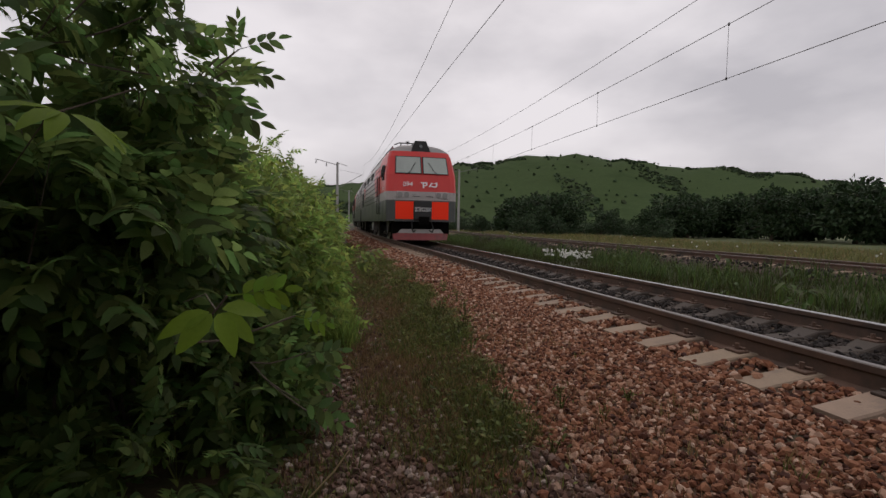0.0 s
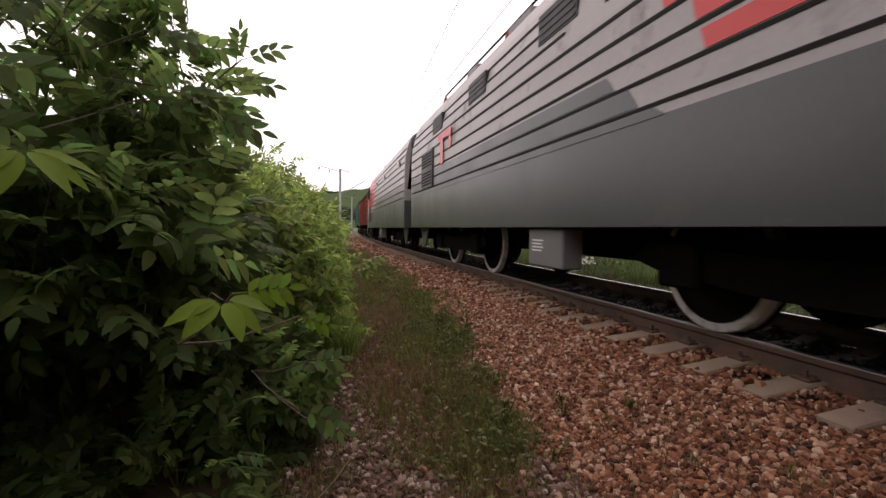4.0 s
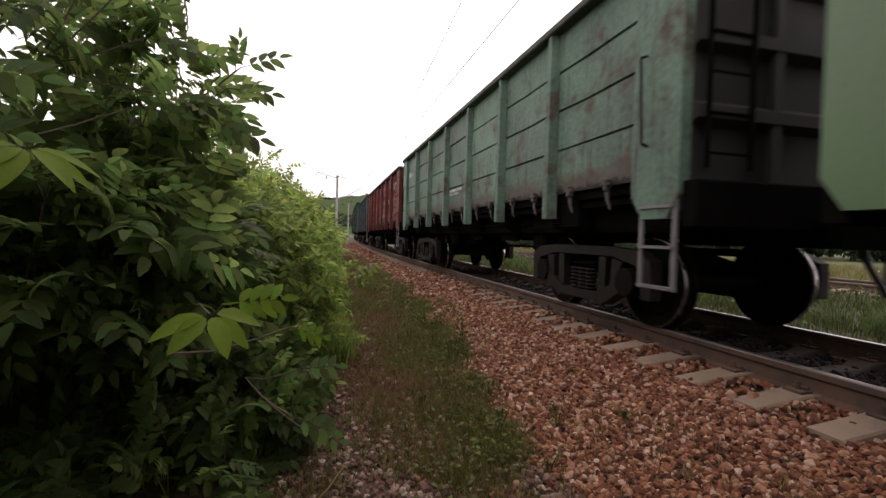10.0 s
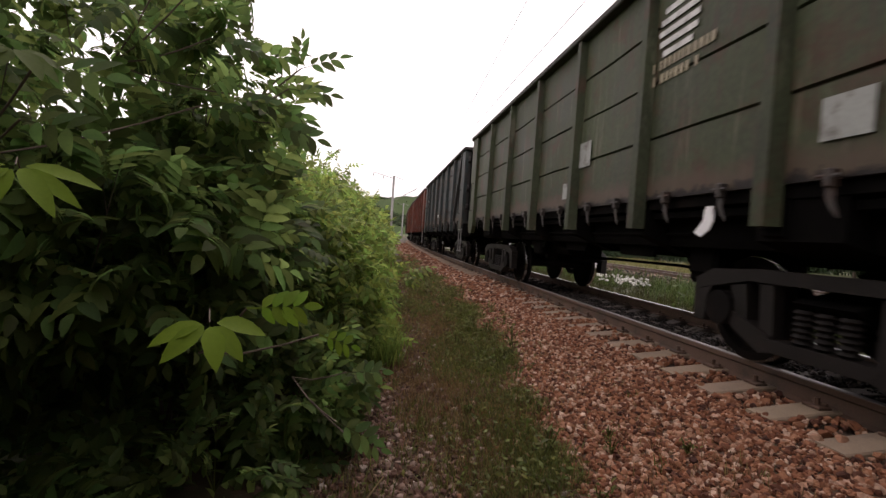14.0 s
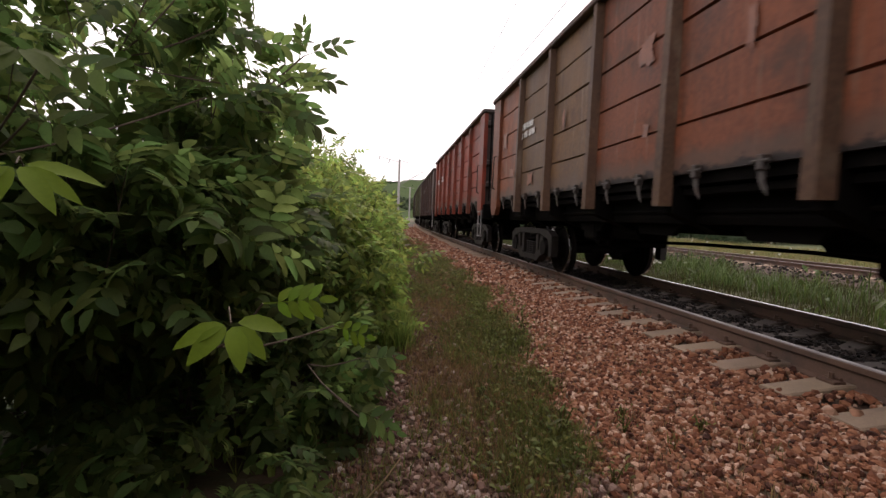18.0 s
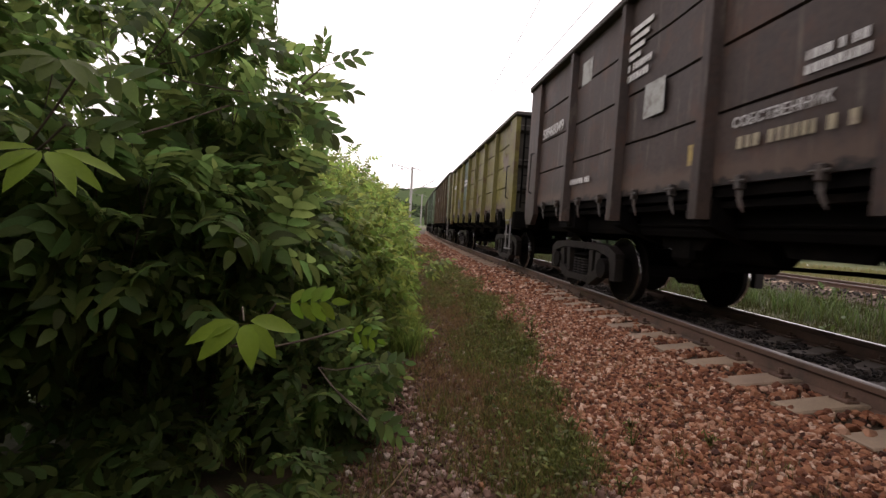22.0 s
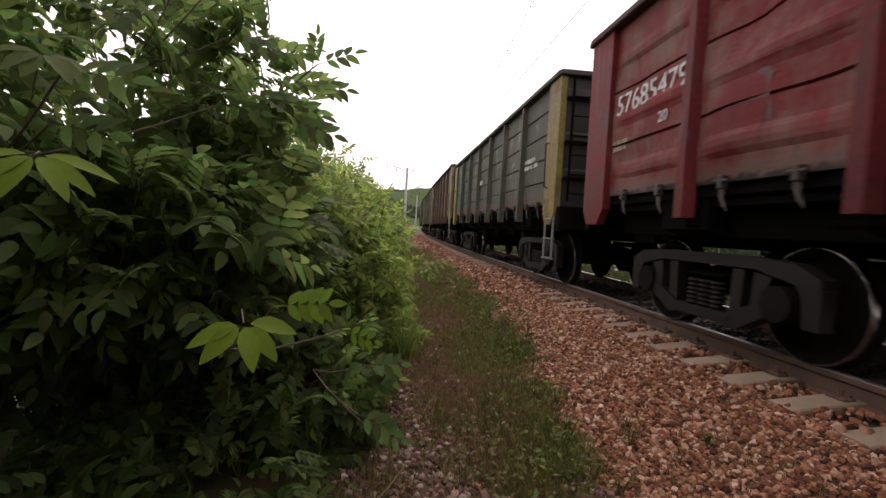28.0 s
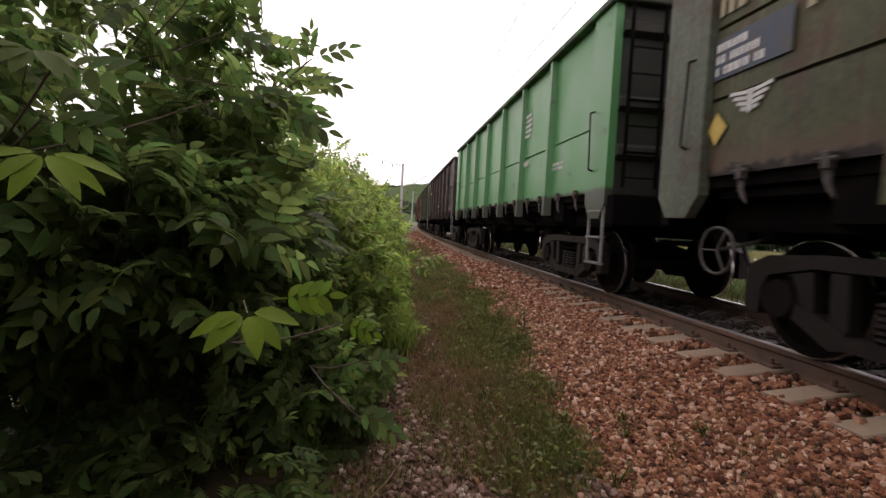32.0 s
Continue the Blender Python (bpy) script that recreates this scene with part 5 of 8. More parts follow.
    for z, o, h in ((0.12, 0.05, 1.22), (0.36, -0.02, 1.26), (0.42, -0.04, 1.27)):
        lines.append([bm.verts.new((h * x, -LHALF - 0.10 - o + 0.22 * abs(x) ** 2, z)) for x in (-1, -0.6, -0.25, 0, 0.25, 0.6, 1)])
        lines.append([bm.verts.new((h * x, -LHALF - 0.02 - o + 0.22 * abs(x) ** 2, z)) for x in (-1, -0.6, -0.25, 0, 0.25, 0.6, 1)])
    for a, b in ((0, 2), (2, 4), (4, 5), (5, 3), (3, 1), (1, 0)):
        for i in range(6):
            bm.faces.new((lines[a][i], lines[a][i + 1], lines[b][i + 1], lines[b][i]))
    guard = part("rail_guard", bm, M_GUARD, w, "dull red rail guard")
    bm = bmesh.new()
    lines = []
    for z, o, h in ((0.425, -0.04, 1.27), (0.60, -0.09, 1.30)):
        for d in (0.10, 0.02):
            lines.append([bm.verts.new((h * x, -LHALF - d - o + 0.22 * abs(x) ** 2, z)) for x in (-1, -0.6, -0.25, 0, 0.25, 0.6, 1)])
    for a, b in ((0, 2), (2, 3), (3, 1), (1, 0)):
        for i in range(6):
            bm.faces.new((lines[a][i], lines[a][i + 1], lines[b][i + 1], lines[b][i]))
    part("guard_plate", bm, M_LIGHT_GREY, guard, "pale grey upper guard plate")
    bm = bmesh.new()
    bx(bm, -1.3, 1.3, -LHALF + 0.1, -LHALF + 0.35, 0.40, 0.96)
    bx(bm, -0.12, 0.12, -LHALF - 0.65, -LHALF + 0.5, 0.86, 1.12, 0.03)
    prism(bm, [(-0.20, -LHALF - 0.45), (0.18, -LHALF - 0.45), (0.22, -LHALF - 0.72), (0.0, -LHALF - 0.62), (-0.22, -LHALF - 0.74)], "z", 0.80, 1.16)
    part("coupler", bm, M_UNDER, w)
    for sgn in (-0.45, 0.45):
        bm = bmesh.new()
        rods(bm, [(sgn, -LHALF - 0.1, 0.92), (sgn * 1.05, -LHALF - 0.40, 0.62), (sgn * 0.95, -LHALF - 0.42, 0.48), (sgn * 0.7, -LHALF - 0.3, 0.55)], 0.028, 7)
        part("brake_hose", bm, M_BLACK, w)
    # cab corner skirts and gangway
    for side in (-1, 1):
        for e in (-1, 1):
            bm = bmesh.new()
            yy = e * (LHALF - 0.1)
            prism(bm, [(yy - e * 0.35, 0.96), (yy - e * 1.45, 0.96), (yy - e * 1.05, 0.40), (yy - e * 0.75, 0.32)], "x", side * 1.34, side * 1.38)
            part("skirt", bm, M_SKIRT, w)
    bm = bmesh.new()
    bx(bm, -1.34, 1.34, LHALF - 0.05, LHALF + 0.69, 1.0, 3.95, 0.04)
    for i in range(5):
        bx(bm, -1.38, 1.38, LHALF + 0.04 + i * 0.14, LHALF + 0.09 + i * 0.14, 0.98, 3.98)
    part("gangway", bm, M_BLACK, w, "black gangway bellows")
    bm = bmesh.new()
    bx(bm, -0.66, 0.66, -LHALF + 0.5, LHALF - 0.2, 0.55, 0.935)
    part("underframe", bm, M_UNDER, w)
    for yb in (-4.3, 4.3):
        bm = bmesh.new()
        bx(bm, -1.05, 1.05, -1.2, 1.2, 0.55, 0.85)
        bg = part("bogie", bm, M_UNDER, w)
        bg.matrix_basis = pose(0, yb, 0)
        wheel = fr = None
        for sgn in (-1, 1):
            if fr is None:
                bm = bmesh.new()
                prism(bm, [(-2.1, 0.62), (-1.9, 0.78), (-0.6, 0.72), (0.6, 0.72), (1.9, 0.78), (2.1, 0.62), (1.7, 0.52), (0.6, 0.42), (-0.6, 0.42), (-1.7, 0.52)], "x", -0.09, 0.09)
                for q in (-1.45, 1.45):
                    bx(bm, -0.16, 0.12, q - 0.24, q + 0.24, 0.40, 0.80, 0.03)
                    for d in (-0.33, 0.33):
                        cyl(bm, (0, q + d, 0.55), (0, q + d, 0.86), 0.085, 10)
                fr = part("side_frame", bm, M_UNDER, bg)
                fr.matrix_basis = pose(-1.12, 0, 0)
            else:
                share("side_frame", fr, pose(1.12, 0, 0, 0, 0, 180), bg)
        for yy in (-1.45, 1.45):
            if wheel is None:
                bm = bmesh.new()
                cyl(bm, (-1.1, 0, 0), (1.1, 0, 0), 0.1, 12)
                for q in (-1, 1):
                    lathe(bm, [(q * x, r) for x, r in ((0.715, 0.655), (0.745, 0.655), (0.752, 0.628), (0.85, 0.622), (0.85, 0.54), (0.80, 0.50), (0.79, 0.25), (0.88, 0.2), (0.88, 0.12))], 0.0, 36)
                wheel = part("wheelset", bm, M_WHEEL, bg)
                wheel.matrix_basis = pose(0, yy, 0.625)
                bm = bmesh.new()
                for q in (-1,):
                    lathe(bm, [(q * x, r) for x, r in ((0.756, 0.6295), (0.76, 0.632), (0.846, 0.626), (0.853, 0.620), (0.855, 0.55), (0.851, 0.548), (0.85, 0.56), (0.76, 0.56))], 0.0, 36)
                tyre = part("tyre_rim", bm, M_RIM, wheel, "white painted tyre rim")
            else:
                o = share("wheelset", wheel, pose(0, yy, 0.625), bg)
                share("tyre_rim", tyre, Matrix(), o)
    return w
# ---- assembling the train ----
# kind of side, diagonal braces, paint, colour of some bays {bay: paint}, label
WAGONS = [
    ("rib", 3.43, 0, (0.30, 0.076, 0.058), {}, "red open gondola wagon with pressed ribs, faded paint"),
    ("plank", 3.62, 1, (0.095, 0.265, 0.245), {}, "teal open gondola wagon with a dark diagonal brace"),
    ("board", 3.68, 0, (0.180, 0.182, 0.100), {"post": (0.165, 0.135, 0.088), 2: (0.025, 0.22, 0.165), 3: (0.03, 0.24, 0.18), "corner": (0.20, 0.26, 0.15)}, "olive open gondola wagon with painted-over teal bays"),
    ("plank", 3.47, 0, (0.235, 0.300, 0.170), {1: (0.27, 0.275, 0.165), 2: (0.36, 0.255, 0.175), 3: (0.24, 0.29, 0.20), 4: (0.31, 0.30, 0.20), "post": (0.17, 0.165, 0.105), "front": (0.150, 0.240, 0.130), "corner": (0.150, 0.240, 0.130)}, "pale green open gondola wagon with peeling rusty bays"),
    ("plank", 3.50, 0, (0.175, 0.262, 0.205), {}, "grey-green open gondola wagon with plank sides"),
    ("dent", 3.43, 0, (0.215, 0.045, 0.042), {}, "maroon open gondola wagon with dented sides"),
    ("board", 3.50, 0, (0.090, 0.130, 0.142), {0: (0.068, 0.142, 0.165), 1: (0.068, 0.138, 0.16), 2: (0.075, 0.13, 0.15), "front": (0.085, 0.058, 0.045)}, "slate-blue open gondola wagon with rusty ends"),
    ("plank", 3.97, 0, (0.062, 0.115, 0.074), {6: (0.045, 0.11, 0.085), 5: (0.045, 0.11, 0.085)}, "dark green open gondola wagon with dented sides"),
    ("plank", 3.90, 0, (0.085, 0.102, 0.058), {}, "olive-drab open gondola wagon with faded lettering"),
    ("board", 3.86, 1, (0.06, 0.075, 0.075), {}, "blackish open gondola wagon with a diagonal brace"),
    ("plank", 3.86, 0, (0.20, 0.06, 0.042), {}, "brown-red open gondola wagon, sooty along the sill"),
    ("plank", 3.90, 0, (0.215, 0.065, 0.042), {}, "rust-red open gondola wagon with plain plank sides"),
    ("board", 3.95, 0, (0.23, 0.088, 0.052), {"post": (0.15, 0.09, 0.06), 4: (0.17, 0.10, 0.055), 5: (0.16, 0.10, 0.06)}, "rusty brown open gondola wagon with patched bays"),
    ("board", 4.02, 0, (0.255, 0.062, 0.042), {}, "brick-red open gondola wagon with plank sides"),
    ("board", 3.86, 0, (0.110, 0.066, 0.058), {}, "dull violet-grey open gondola wagon"),
    ("plank", 3.90, 0, (0.128, 0.132, 0.074), {0: (0.10, 0.15, 0.10)}, "moss-green open gondola wagon with white lettering"),
    ("plank", 3.94, 0, (0.080, 0.060, 0.052), {}, "dark brown-grey open gondola wagon with a white emblem"),
    ("plank", 3.74, 0, (0.235, 0.215, 0.085), {4: (0.13, 0.19, 0.14)}, "yellow-olive open gondola wagon with rust runs"),
    ("plank", 3.86, 0, (0.175, 0.172, 0.092), {"corner": (0.155, 0.20, 0.125), 0: (0.15, 0.21, 0.12), "post": (0.14, 0.10, 0.065), 3: (0.12, 0.085, 0.05)}, "olive open gondola wagon with greenish bays"),
    ("rib", 3.86, 0, (0.098, 0.170, 0.084), {"post": (0.060, 0.090, 0.052)}, "fresh green open gondola wagon with pressed ribs"),
    ("plank", 3.86, 0, (0.105, 0.11, 0.065), {}, "dark olive open gondola wagon with a pale emblem"),
    ("plank", 3.86, 0, (0.07, 0.10, 0.07), {}, "dark green open gondola wagon with plank sides"),
    ("dent", 3.66, 0, (0.195, 0.032, 0.034), {}, "crimson open gondola wagon with bulging sides"),
    ("board", 3.66, 0, (0.105, 0.118, 0.090), {"post": (0.115, 0.115, 0.088), 0: (0.125, 0.135, 0.108), 1: (0.12, 0.125, 0.098), 5: (0.06, 0.125, 0.09), 6: (0.10, 0.20, 0.15), "corner": (0.42, 0.34, 0.14), "front": (0.36, 0.30, 0.12)}, "dark green open gondola wagon with flaking ends"),
    ("plank", 3.92, 0, (0.050, 0.139, 0.092), {0: (0.30, 0.25, 0.14), 1: (0.25, 0.20, 0.12), 2: (0.17, 0.13, 0.08), 3: (0.10, 0.10, 0.06), "post": (0.15, 0.095, 0.07), "corner": (0.34, 0.30, 0.18), "front": (0.38, 0.33, 0.19)}, "bluish green open gondola wagon with a pale corner"),
    ("plank", 3.86, 0, (0.172, 0.172, 0.118), {5: (0.10, 0.15, 0.10), 6: (0.085, 0.14, 0.095), "corner": (0.19, 0.21, 0.13)}, "olive open gondola wagon with teal painted-over fields"),
    ("plank", 3.98, 0, (0.13, 0.14, 0.080), {3: (0.07, 0.08, 0.055), "corner": (0.15, 0.175, 0.135)}, "dull green open gondola wagon with a blue patch"),
    ("smooth", 3.86, 0, (0.098, 0.262, 0.112), {}, "bright green open gondola wagon with smooth sides"),
]
_more = [(0.075, 0.055, 0.05), (0.10, 0.12, 0.07), (0.18, 0.06, 0.045), (0.07, 0.10, 0.08), (0.12, 0.12, 0.08), (0.06, 0.08, 0.09), (0.16, 0.08, 0.05), (0.09, 0.13, 0.09)]
for _i, _c in enumerate(_more):
    WAGONS.append(("plank", 3.74, 0, _c, {}, ("dark brown", "olive green", "rust-red", "dark green", "drab olive", "blue-black", "rusty brown", "moss-green")[_i] + " open gondola wagon at the tail of the train"))


def colour_wagon(w, paint, bays, seed, fresh):
    rng = random.Random(seed)
    n = 0
    for o in w.children:
        kind = o.name.split(".")[0]
        f = rng.uniform(0.86, 1.14) if kind == "side_panel" else rng.uniform(0.92, 1.05)
        c = paint
        if kind == "side_panel":
            c = bays.get(n % 7, paint)
            n += 1
        if kind == "side_post":
            c, f = bays.get("post", paint), f * 0.9
        if kind == "hatch_hinge":
            c, f = (0.105, 0.095, 0.088), 1.0
        # end parts: paint darkened to hold the shade between the wagons
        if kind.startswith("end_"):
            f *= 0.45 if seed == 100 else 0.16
        if kind == "corner_plate" and "corner" in bays and o.data.vertices[0].co.y > 0:
            c = bays["corner"]
        if kind == "corner_plate" and "front" in bays and o.data.vertices[0].co.y < 0:
            c = bays["front"]
        f *= 0.45 if max(paint) < 0.14 else fresh
        grey = 0.3 * c[0] + 0.6 * c[1] + 0.1 * c[2]
        c = [max(0.004, grey + (v - grey) * 1.22) for v in c]
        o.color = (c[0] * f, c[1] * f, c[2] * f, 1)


TRAIN = []                                  # (thing, distance of its centre behind the first wagon's front, turn)
_proto = {}
for _i, (_kind, _top, _brace, _paint, _bays, _label) in enumerate(WAGONS):
    _longer = {0: 0.24, 2: 0.10, 3: 0.46}.get(_i, 0.0)
    _key = (_kind, _brace, _top, _longer)
    if _key not in _proto:
        _proto[_key] = gondola(_kind, bool(_brace), len(_proto) + 1, _top, _longer)
        _w = _proto[_key]
    else:
        _w = copy_thing(_proto[_key], Matrix())
    TRAIN.append([_w, PITCH * _i + HALF + {0: 0.24, 1: 0.12, 2: 0.07, 3: 0.21, 4: 0.32, 5: 0.1, 7: 0.28, 24: 0.08, 25: 0.0, 26: 0.30, 27: 0.28}.get(_i, 0.0), 0.0])
for _i, (_kind, _top, _brace, _paint, _bays, _label) in enumerate(WAGONS):
    _w = TRAIN[_i][0]
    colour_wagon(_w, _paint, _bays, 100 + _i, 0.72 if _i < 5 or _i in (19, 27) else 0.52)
    tagged(_w, _label, "freight wagon", "wagons of the goods train")

# two wagons flake all over their sides, two are dented and dusty, one was painted anew
for _i, _mat, _kinds in ((3, M_FLAKE, ("side_panel",)), (5, M_DUSTED, ("side_panel",)), (22, M_DUSTED, ("side_panel",)), (23, M_PEELED, ("side_panel",)), (3, M_CORNER, ("corner_plate",)), (19, M_FRESH, ("side_panel",)), (19, M_CORNER, ("side_post", "corner_plate"))):
    for _o in TRAIN[_i][0].children:
        if _o.name.split(".")[0] in _kinds:
            _o.data.materials[0] = _mat
# only two of the wagons show a hand-brake wheel on this side, two have lost their rungs and one its end ladders
for _i, (_w, *_rest) in enumerate(TRAIN):
    if _i in (0, 19, 22):
        for _o in [o for o in _w.children if o.name.startswith("end_ladder" if _i == 0 else "corner_rung")]:
            bpy.data.objects.remove(_o)
    if _i not in (25, 26):
        for _o in [o for o in _w.children if o.name.startswith("hand_brake_wheel")]:
            bpy.data.objects.remove(_o)


def letter_wagons():
    """What is written and painted on the near side of single wagons."""
    W = [t[0] for t in TRAIN[:len(WAGONS)]]
    teal, rust, blue, dark, pale, yellow, green = (0.02, 0.26, 0.20), (0.22, 0.10, 0.05), (0.035, 0.06, 0.095), (0.03, 0.03, 0.028), (0.40, 0.42, 0.38), (0.42, 0.30, 0.06), (0.07, 0.19, 0.10)
    patch = lambda i, y0, y1, z0, z1, c, label, r=False: plate(W[i], "paint_patch", y0, y1, z0, z1, M_PATCH, label, [v * (0.85 if i < 5 else 0.62) for v in c], ragged=r)
    bars(W[0], 4.6, 3.0, 2.95, 3.15, 1, 1)
    number(W[2], "ЛОГИСТИК", -4.32, 2.58, 0.24)
    bars(W[2], 5.72, 4.35, 2.72, 2.98, 1, 51, M_CREAM)
    patch(2, 4.08, 3.55, 1.72, 2.05, (0.10, 0.10, 0.085), "grey painted square")
    bars(W[2], 3.2, 2.85, 2.75, 2.88, 1, 52)
    for z0, z1, y0, y1 in ((2.58, 2.60, 2.42, 2.0), (2.74, 2.76, 2.42, 2.0), (2.60, 2.74, 2.42, 2.40), (2.60, 2.74, 2.02, 2.0)):
        patch(2, y0, y1, z0, z1, (0.40, 0.21, 0.12), "orange painted frame line")
    bars(W[2], 2.36, 2.06, 2.62, 2.72, 1, 53, M_CREAM)
    patch(2, -2.72, -3.05, 1.60, 3.05, teal, "bright teal paint stripe")
    patch(2, -3.1, -3.85, 1.75, 2.85, rust, "rusty brown graffiti patch", True)
    patch(2, -3.25, -3.5, 2.5, 2.95, (0.34, 0.27, 0.18), "pale graffiti stroke", True)
    patch(2, -3.6, -3.8, 2.0, 2.8, (0.08, 0.05, 0.04), "dark graffiti stroke", True)
    rng = random.Random(77)
    edges = [-HALF + 0.56] + POSTS + [HALF - 0.56]
    for i, (k, tone) in enumerate(((12, (0.28, 0.10, 0.05)), (17, (0.15, 0.10, 0.05)), (24, (0.10, 0.06, 0.04)), (15, (0.04, 0.035, 0.03)), (18, (0.17, 0.11, 0.06)))):
        for j in range(9):
            b = rng.randrange(7)
            y, z = rng.uniform(edges[b] + 0.15, edges[b + 1] - 0.5), rng.uniform(1.65, 2.9)
            tall = rng.uniform(0.15, 0.55)
            patch(k, y + rng.uniform(0.06, 0.4), y, z, z + tall, tone, "worn and scraped paint patch", True)
    bars(W[3], -3.0, -3.7, 2.1, 2.3, 2, 3)
    bars(W[5], -4.5, -5.3, 2.72, 2.98, 3, 5, M_CREAM)
    bars(W[5], -2.8, -3.4, 2.25, 2.45, 2, 6, M_CREAM)
    patch(6, -2.72, -3.48, 2.36, 3.06, (0.47, 0.38, 0.26), "pale yellowish pasted poster")
    for y, z, k in ((-2.95, 2.75, 0.12), (-3.3, 2.55, 0.16), (-3.2, 2.9, 0.2)):
        plate(W[6], "poster_mark", y, y - k, z, z + 0.08, M_PATCH, "dark shape on the poster", (0.16, 0.07, 0.05), SIDE_X - 0.004)
    bars(W[6], -0.9, -2.0, 1.95, 2.12, 2, 7)
    bars(W[7], 2.2, 1.4, 1.9, 2.15, 2, 8)
    emblem(W[8], -2.95, 3.12, 0.30, False)
    bars(W[8], -2.4, -3.75, 2.62, 2.90, 2, 9, M_CREAM)
    patch(8, -0.88, -1.25, 2.02, 2.36, pale, "pale painted square")
    patch(8, -4.52, -4.85, 1.7, 1.98, pale, "pale painted square")
    patch(8, -0.4, -0.75, 1.62, 1.85, pale, "pale painted square")
    bm = bmesh.new()
    prism(bm, [(-3.62, 1.34), (-3.54, 1.34), (-3.52, 1.22), (-3.42, 1.12), (-3.50, 1.08), (-3.60, 1.14), (-3.64, 1.22)], "x", -1.50, -1.485)
    part("torn_rag", bm, M_WHITE, W[8], "torn white rag caught on the sill")
    bars(W[12], 4.3, 3.2, 2.6, 2.95, 2, 12)
    bars(W[13], 5.6, 4.6, 2.7, 3.0, 2, 13)
    bars(W[13], 3.9, 3.2, 2.75, 3.05, 2, 14)
    patch(14, 2.45, 1.05, 2.85, 3.12, green, "bright green painted-over strip")
    patch(14, 4.1, 2.95, 2.85, 3.12, green, "bright green painted-over strip")
    patch(14, 4.2, 2.85, 1.66, 1.88, green, "green painted-over strip")
    patch(14, 5.75, 4.7, 2.35, 2.60, green, "green painted-over strip")
    bars(W[14], 5.7, 4.7, 2.72, 2.98, 1, 15)
    bars(W[14], 2.3, 1.9, 2.90, 3.05, 1, 16)
    emblem(W[15], 2.4, 3.45, 0.30, True)
    bars(W[15], 0.7, -0.65, 1.78, 1.98, 2, 17, M_CREAM)
    patch(15, 4.0, 3.65, 3.10, 3.4, pale, "pale square notice")
    bars(W[15], 2.55, 1.2, 2.75, 2.98, 2, 18)
    bars(W[15], 5.7, 4.7, 2.75, 3.0, 1, 19)
    bars(W[15], 4.0, 3.2, 2.0, 2.2, 1, 20)
    emblem(W[16], 2.3, 3.45, 0.36, True)
    number(W[16], "58968049", 5.75, 2.72, 0.27)
    patch(16, 2.0, 1.6, 2.33, 2.72, pale, "pale painted square")
    patch(16, 1.1, 0.85, 1.68, 1.88, yellow, "small yellow painted square")
    patch(16, 3.9, 3.55, 3.25, 3.6, pale, "pale square notice")
    number(W[16], "СОБСТВЕННИК", 0.45, 1.92, 0.12)
    bars(W[16], 0.45, -1.1, 1.72, 1.87, 1, 21, M_CREAM)
    bars(W[16], -0.15, -0.6, 2.15, 2.35, 2, 22)
    bars(W[16], 2.45, 1.9, 2.85, 3.1, 2, 23)
    bars(W[16], 4.1, 3.3, 1.72, 1.84, 1, 24)
    patch(17, 2.25, 0.8, 2.62, 2.95, (0.10, 0.13, 0.13), "grey-blue painted strip")
    bars(W[17], 2.2, 0.9, 2.66, 2.92, 2, 25)
    bars(W[17], 5.6, 4.7, 2.72, 2.98, 1, 26)
    patch(17, 4.05, 3.5, 1.80, 2.2, (0.05, 0.055, 0.06), "dark painted patch")
    number(W[18], "58367137", 5.75, 2.70, 0.27)
    bars(W[18], 2.3, 1.1, 2.68, 2.95, 2, 27)
    bars(W[18], 1.85, 1.25, 1.84, 2.05, 2, 28)
    bars(W[18], 4.0, 3.1, 2.68, 2.8, 1, 29)
    patch(18, 4.2, 3.62, 1.72, 2.25, (0.05, 0.05, 0.035), "dark painted patch")
    bm = bmesh.new()
    rods(bm, [(-1.545, -5.98, 2.62), (-1.60, -5.98, 2.60), (-1.61, -5.99, 2.2), (-1.60, -6.0, 1.78), (-1.545, -6.0, 1.76)], 0.016)
    part("grab_rail", bm, M_BOGIE, W[19], "bent steel grab rail")
    number(W[19], "56383151", 5.75, 2.80, 0.27)
    patch(19, 3.95, 2.7, 2.68, 3.1, (0.07, 0.105, 0.075), "dark green painted-over field")
    bars(W[19], 3.85, 3.1, 2.75, 2.92, 1, 30)
    patch(19, 3.95, 3.35, 1.66, 2.15, (0.07, 0.105, 0.075), "dark green painted patch")
    number(W[22], "57685479", 5.80, 2.44, 0.35)
    number(W[22], "20", 4.78, 2.18, 0.17)
    patch(22, 3.9, 3.2, 1.70, 2.35, (0.10, 0.02, 0.02), "dark scorched patch", True)
    bars(W[22], 5.7, 5.35, 2.0, 2.16, 2, 33, M_CREAM)
    bars(W[23], -4.3, -5.2, 2.2, 2.45, 2, 36)
    bars(W[23], 1.0, 0.2, 2.3, 2.5, 1, 37)
    number(W[24], "59399", 5.75, 3.02, 0.30)
    bars(W[24], 5.6, 5.0, 1.76, 1.98, 3, 38, M_CREAM)
    plate(W[24], "paint_patch", 6.3, 5.85, 1.15, 1.62, M_PATCH, "green repaint at the foot of the corner", (0.055, 0.12, 0.07), -1.549)
    bars(W[24], 3.9, 3.3, 1.68, 1.85, 1, 39)
    patch(25, 5.78, 4.42, 2.36, 3.45, (0.05, 0.19, 0.18), "teal painted-over field")
    number(W[25], "20", 4.78, 2.45, 0.24)
    bars(W[25], 5.7, 5.05, 2.45, 3.0, 4, 47)
    wings(W[25], 5.1, 2.16, 0.28)
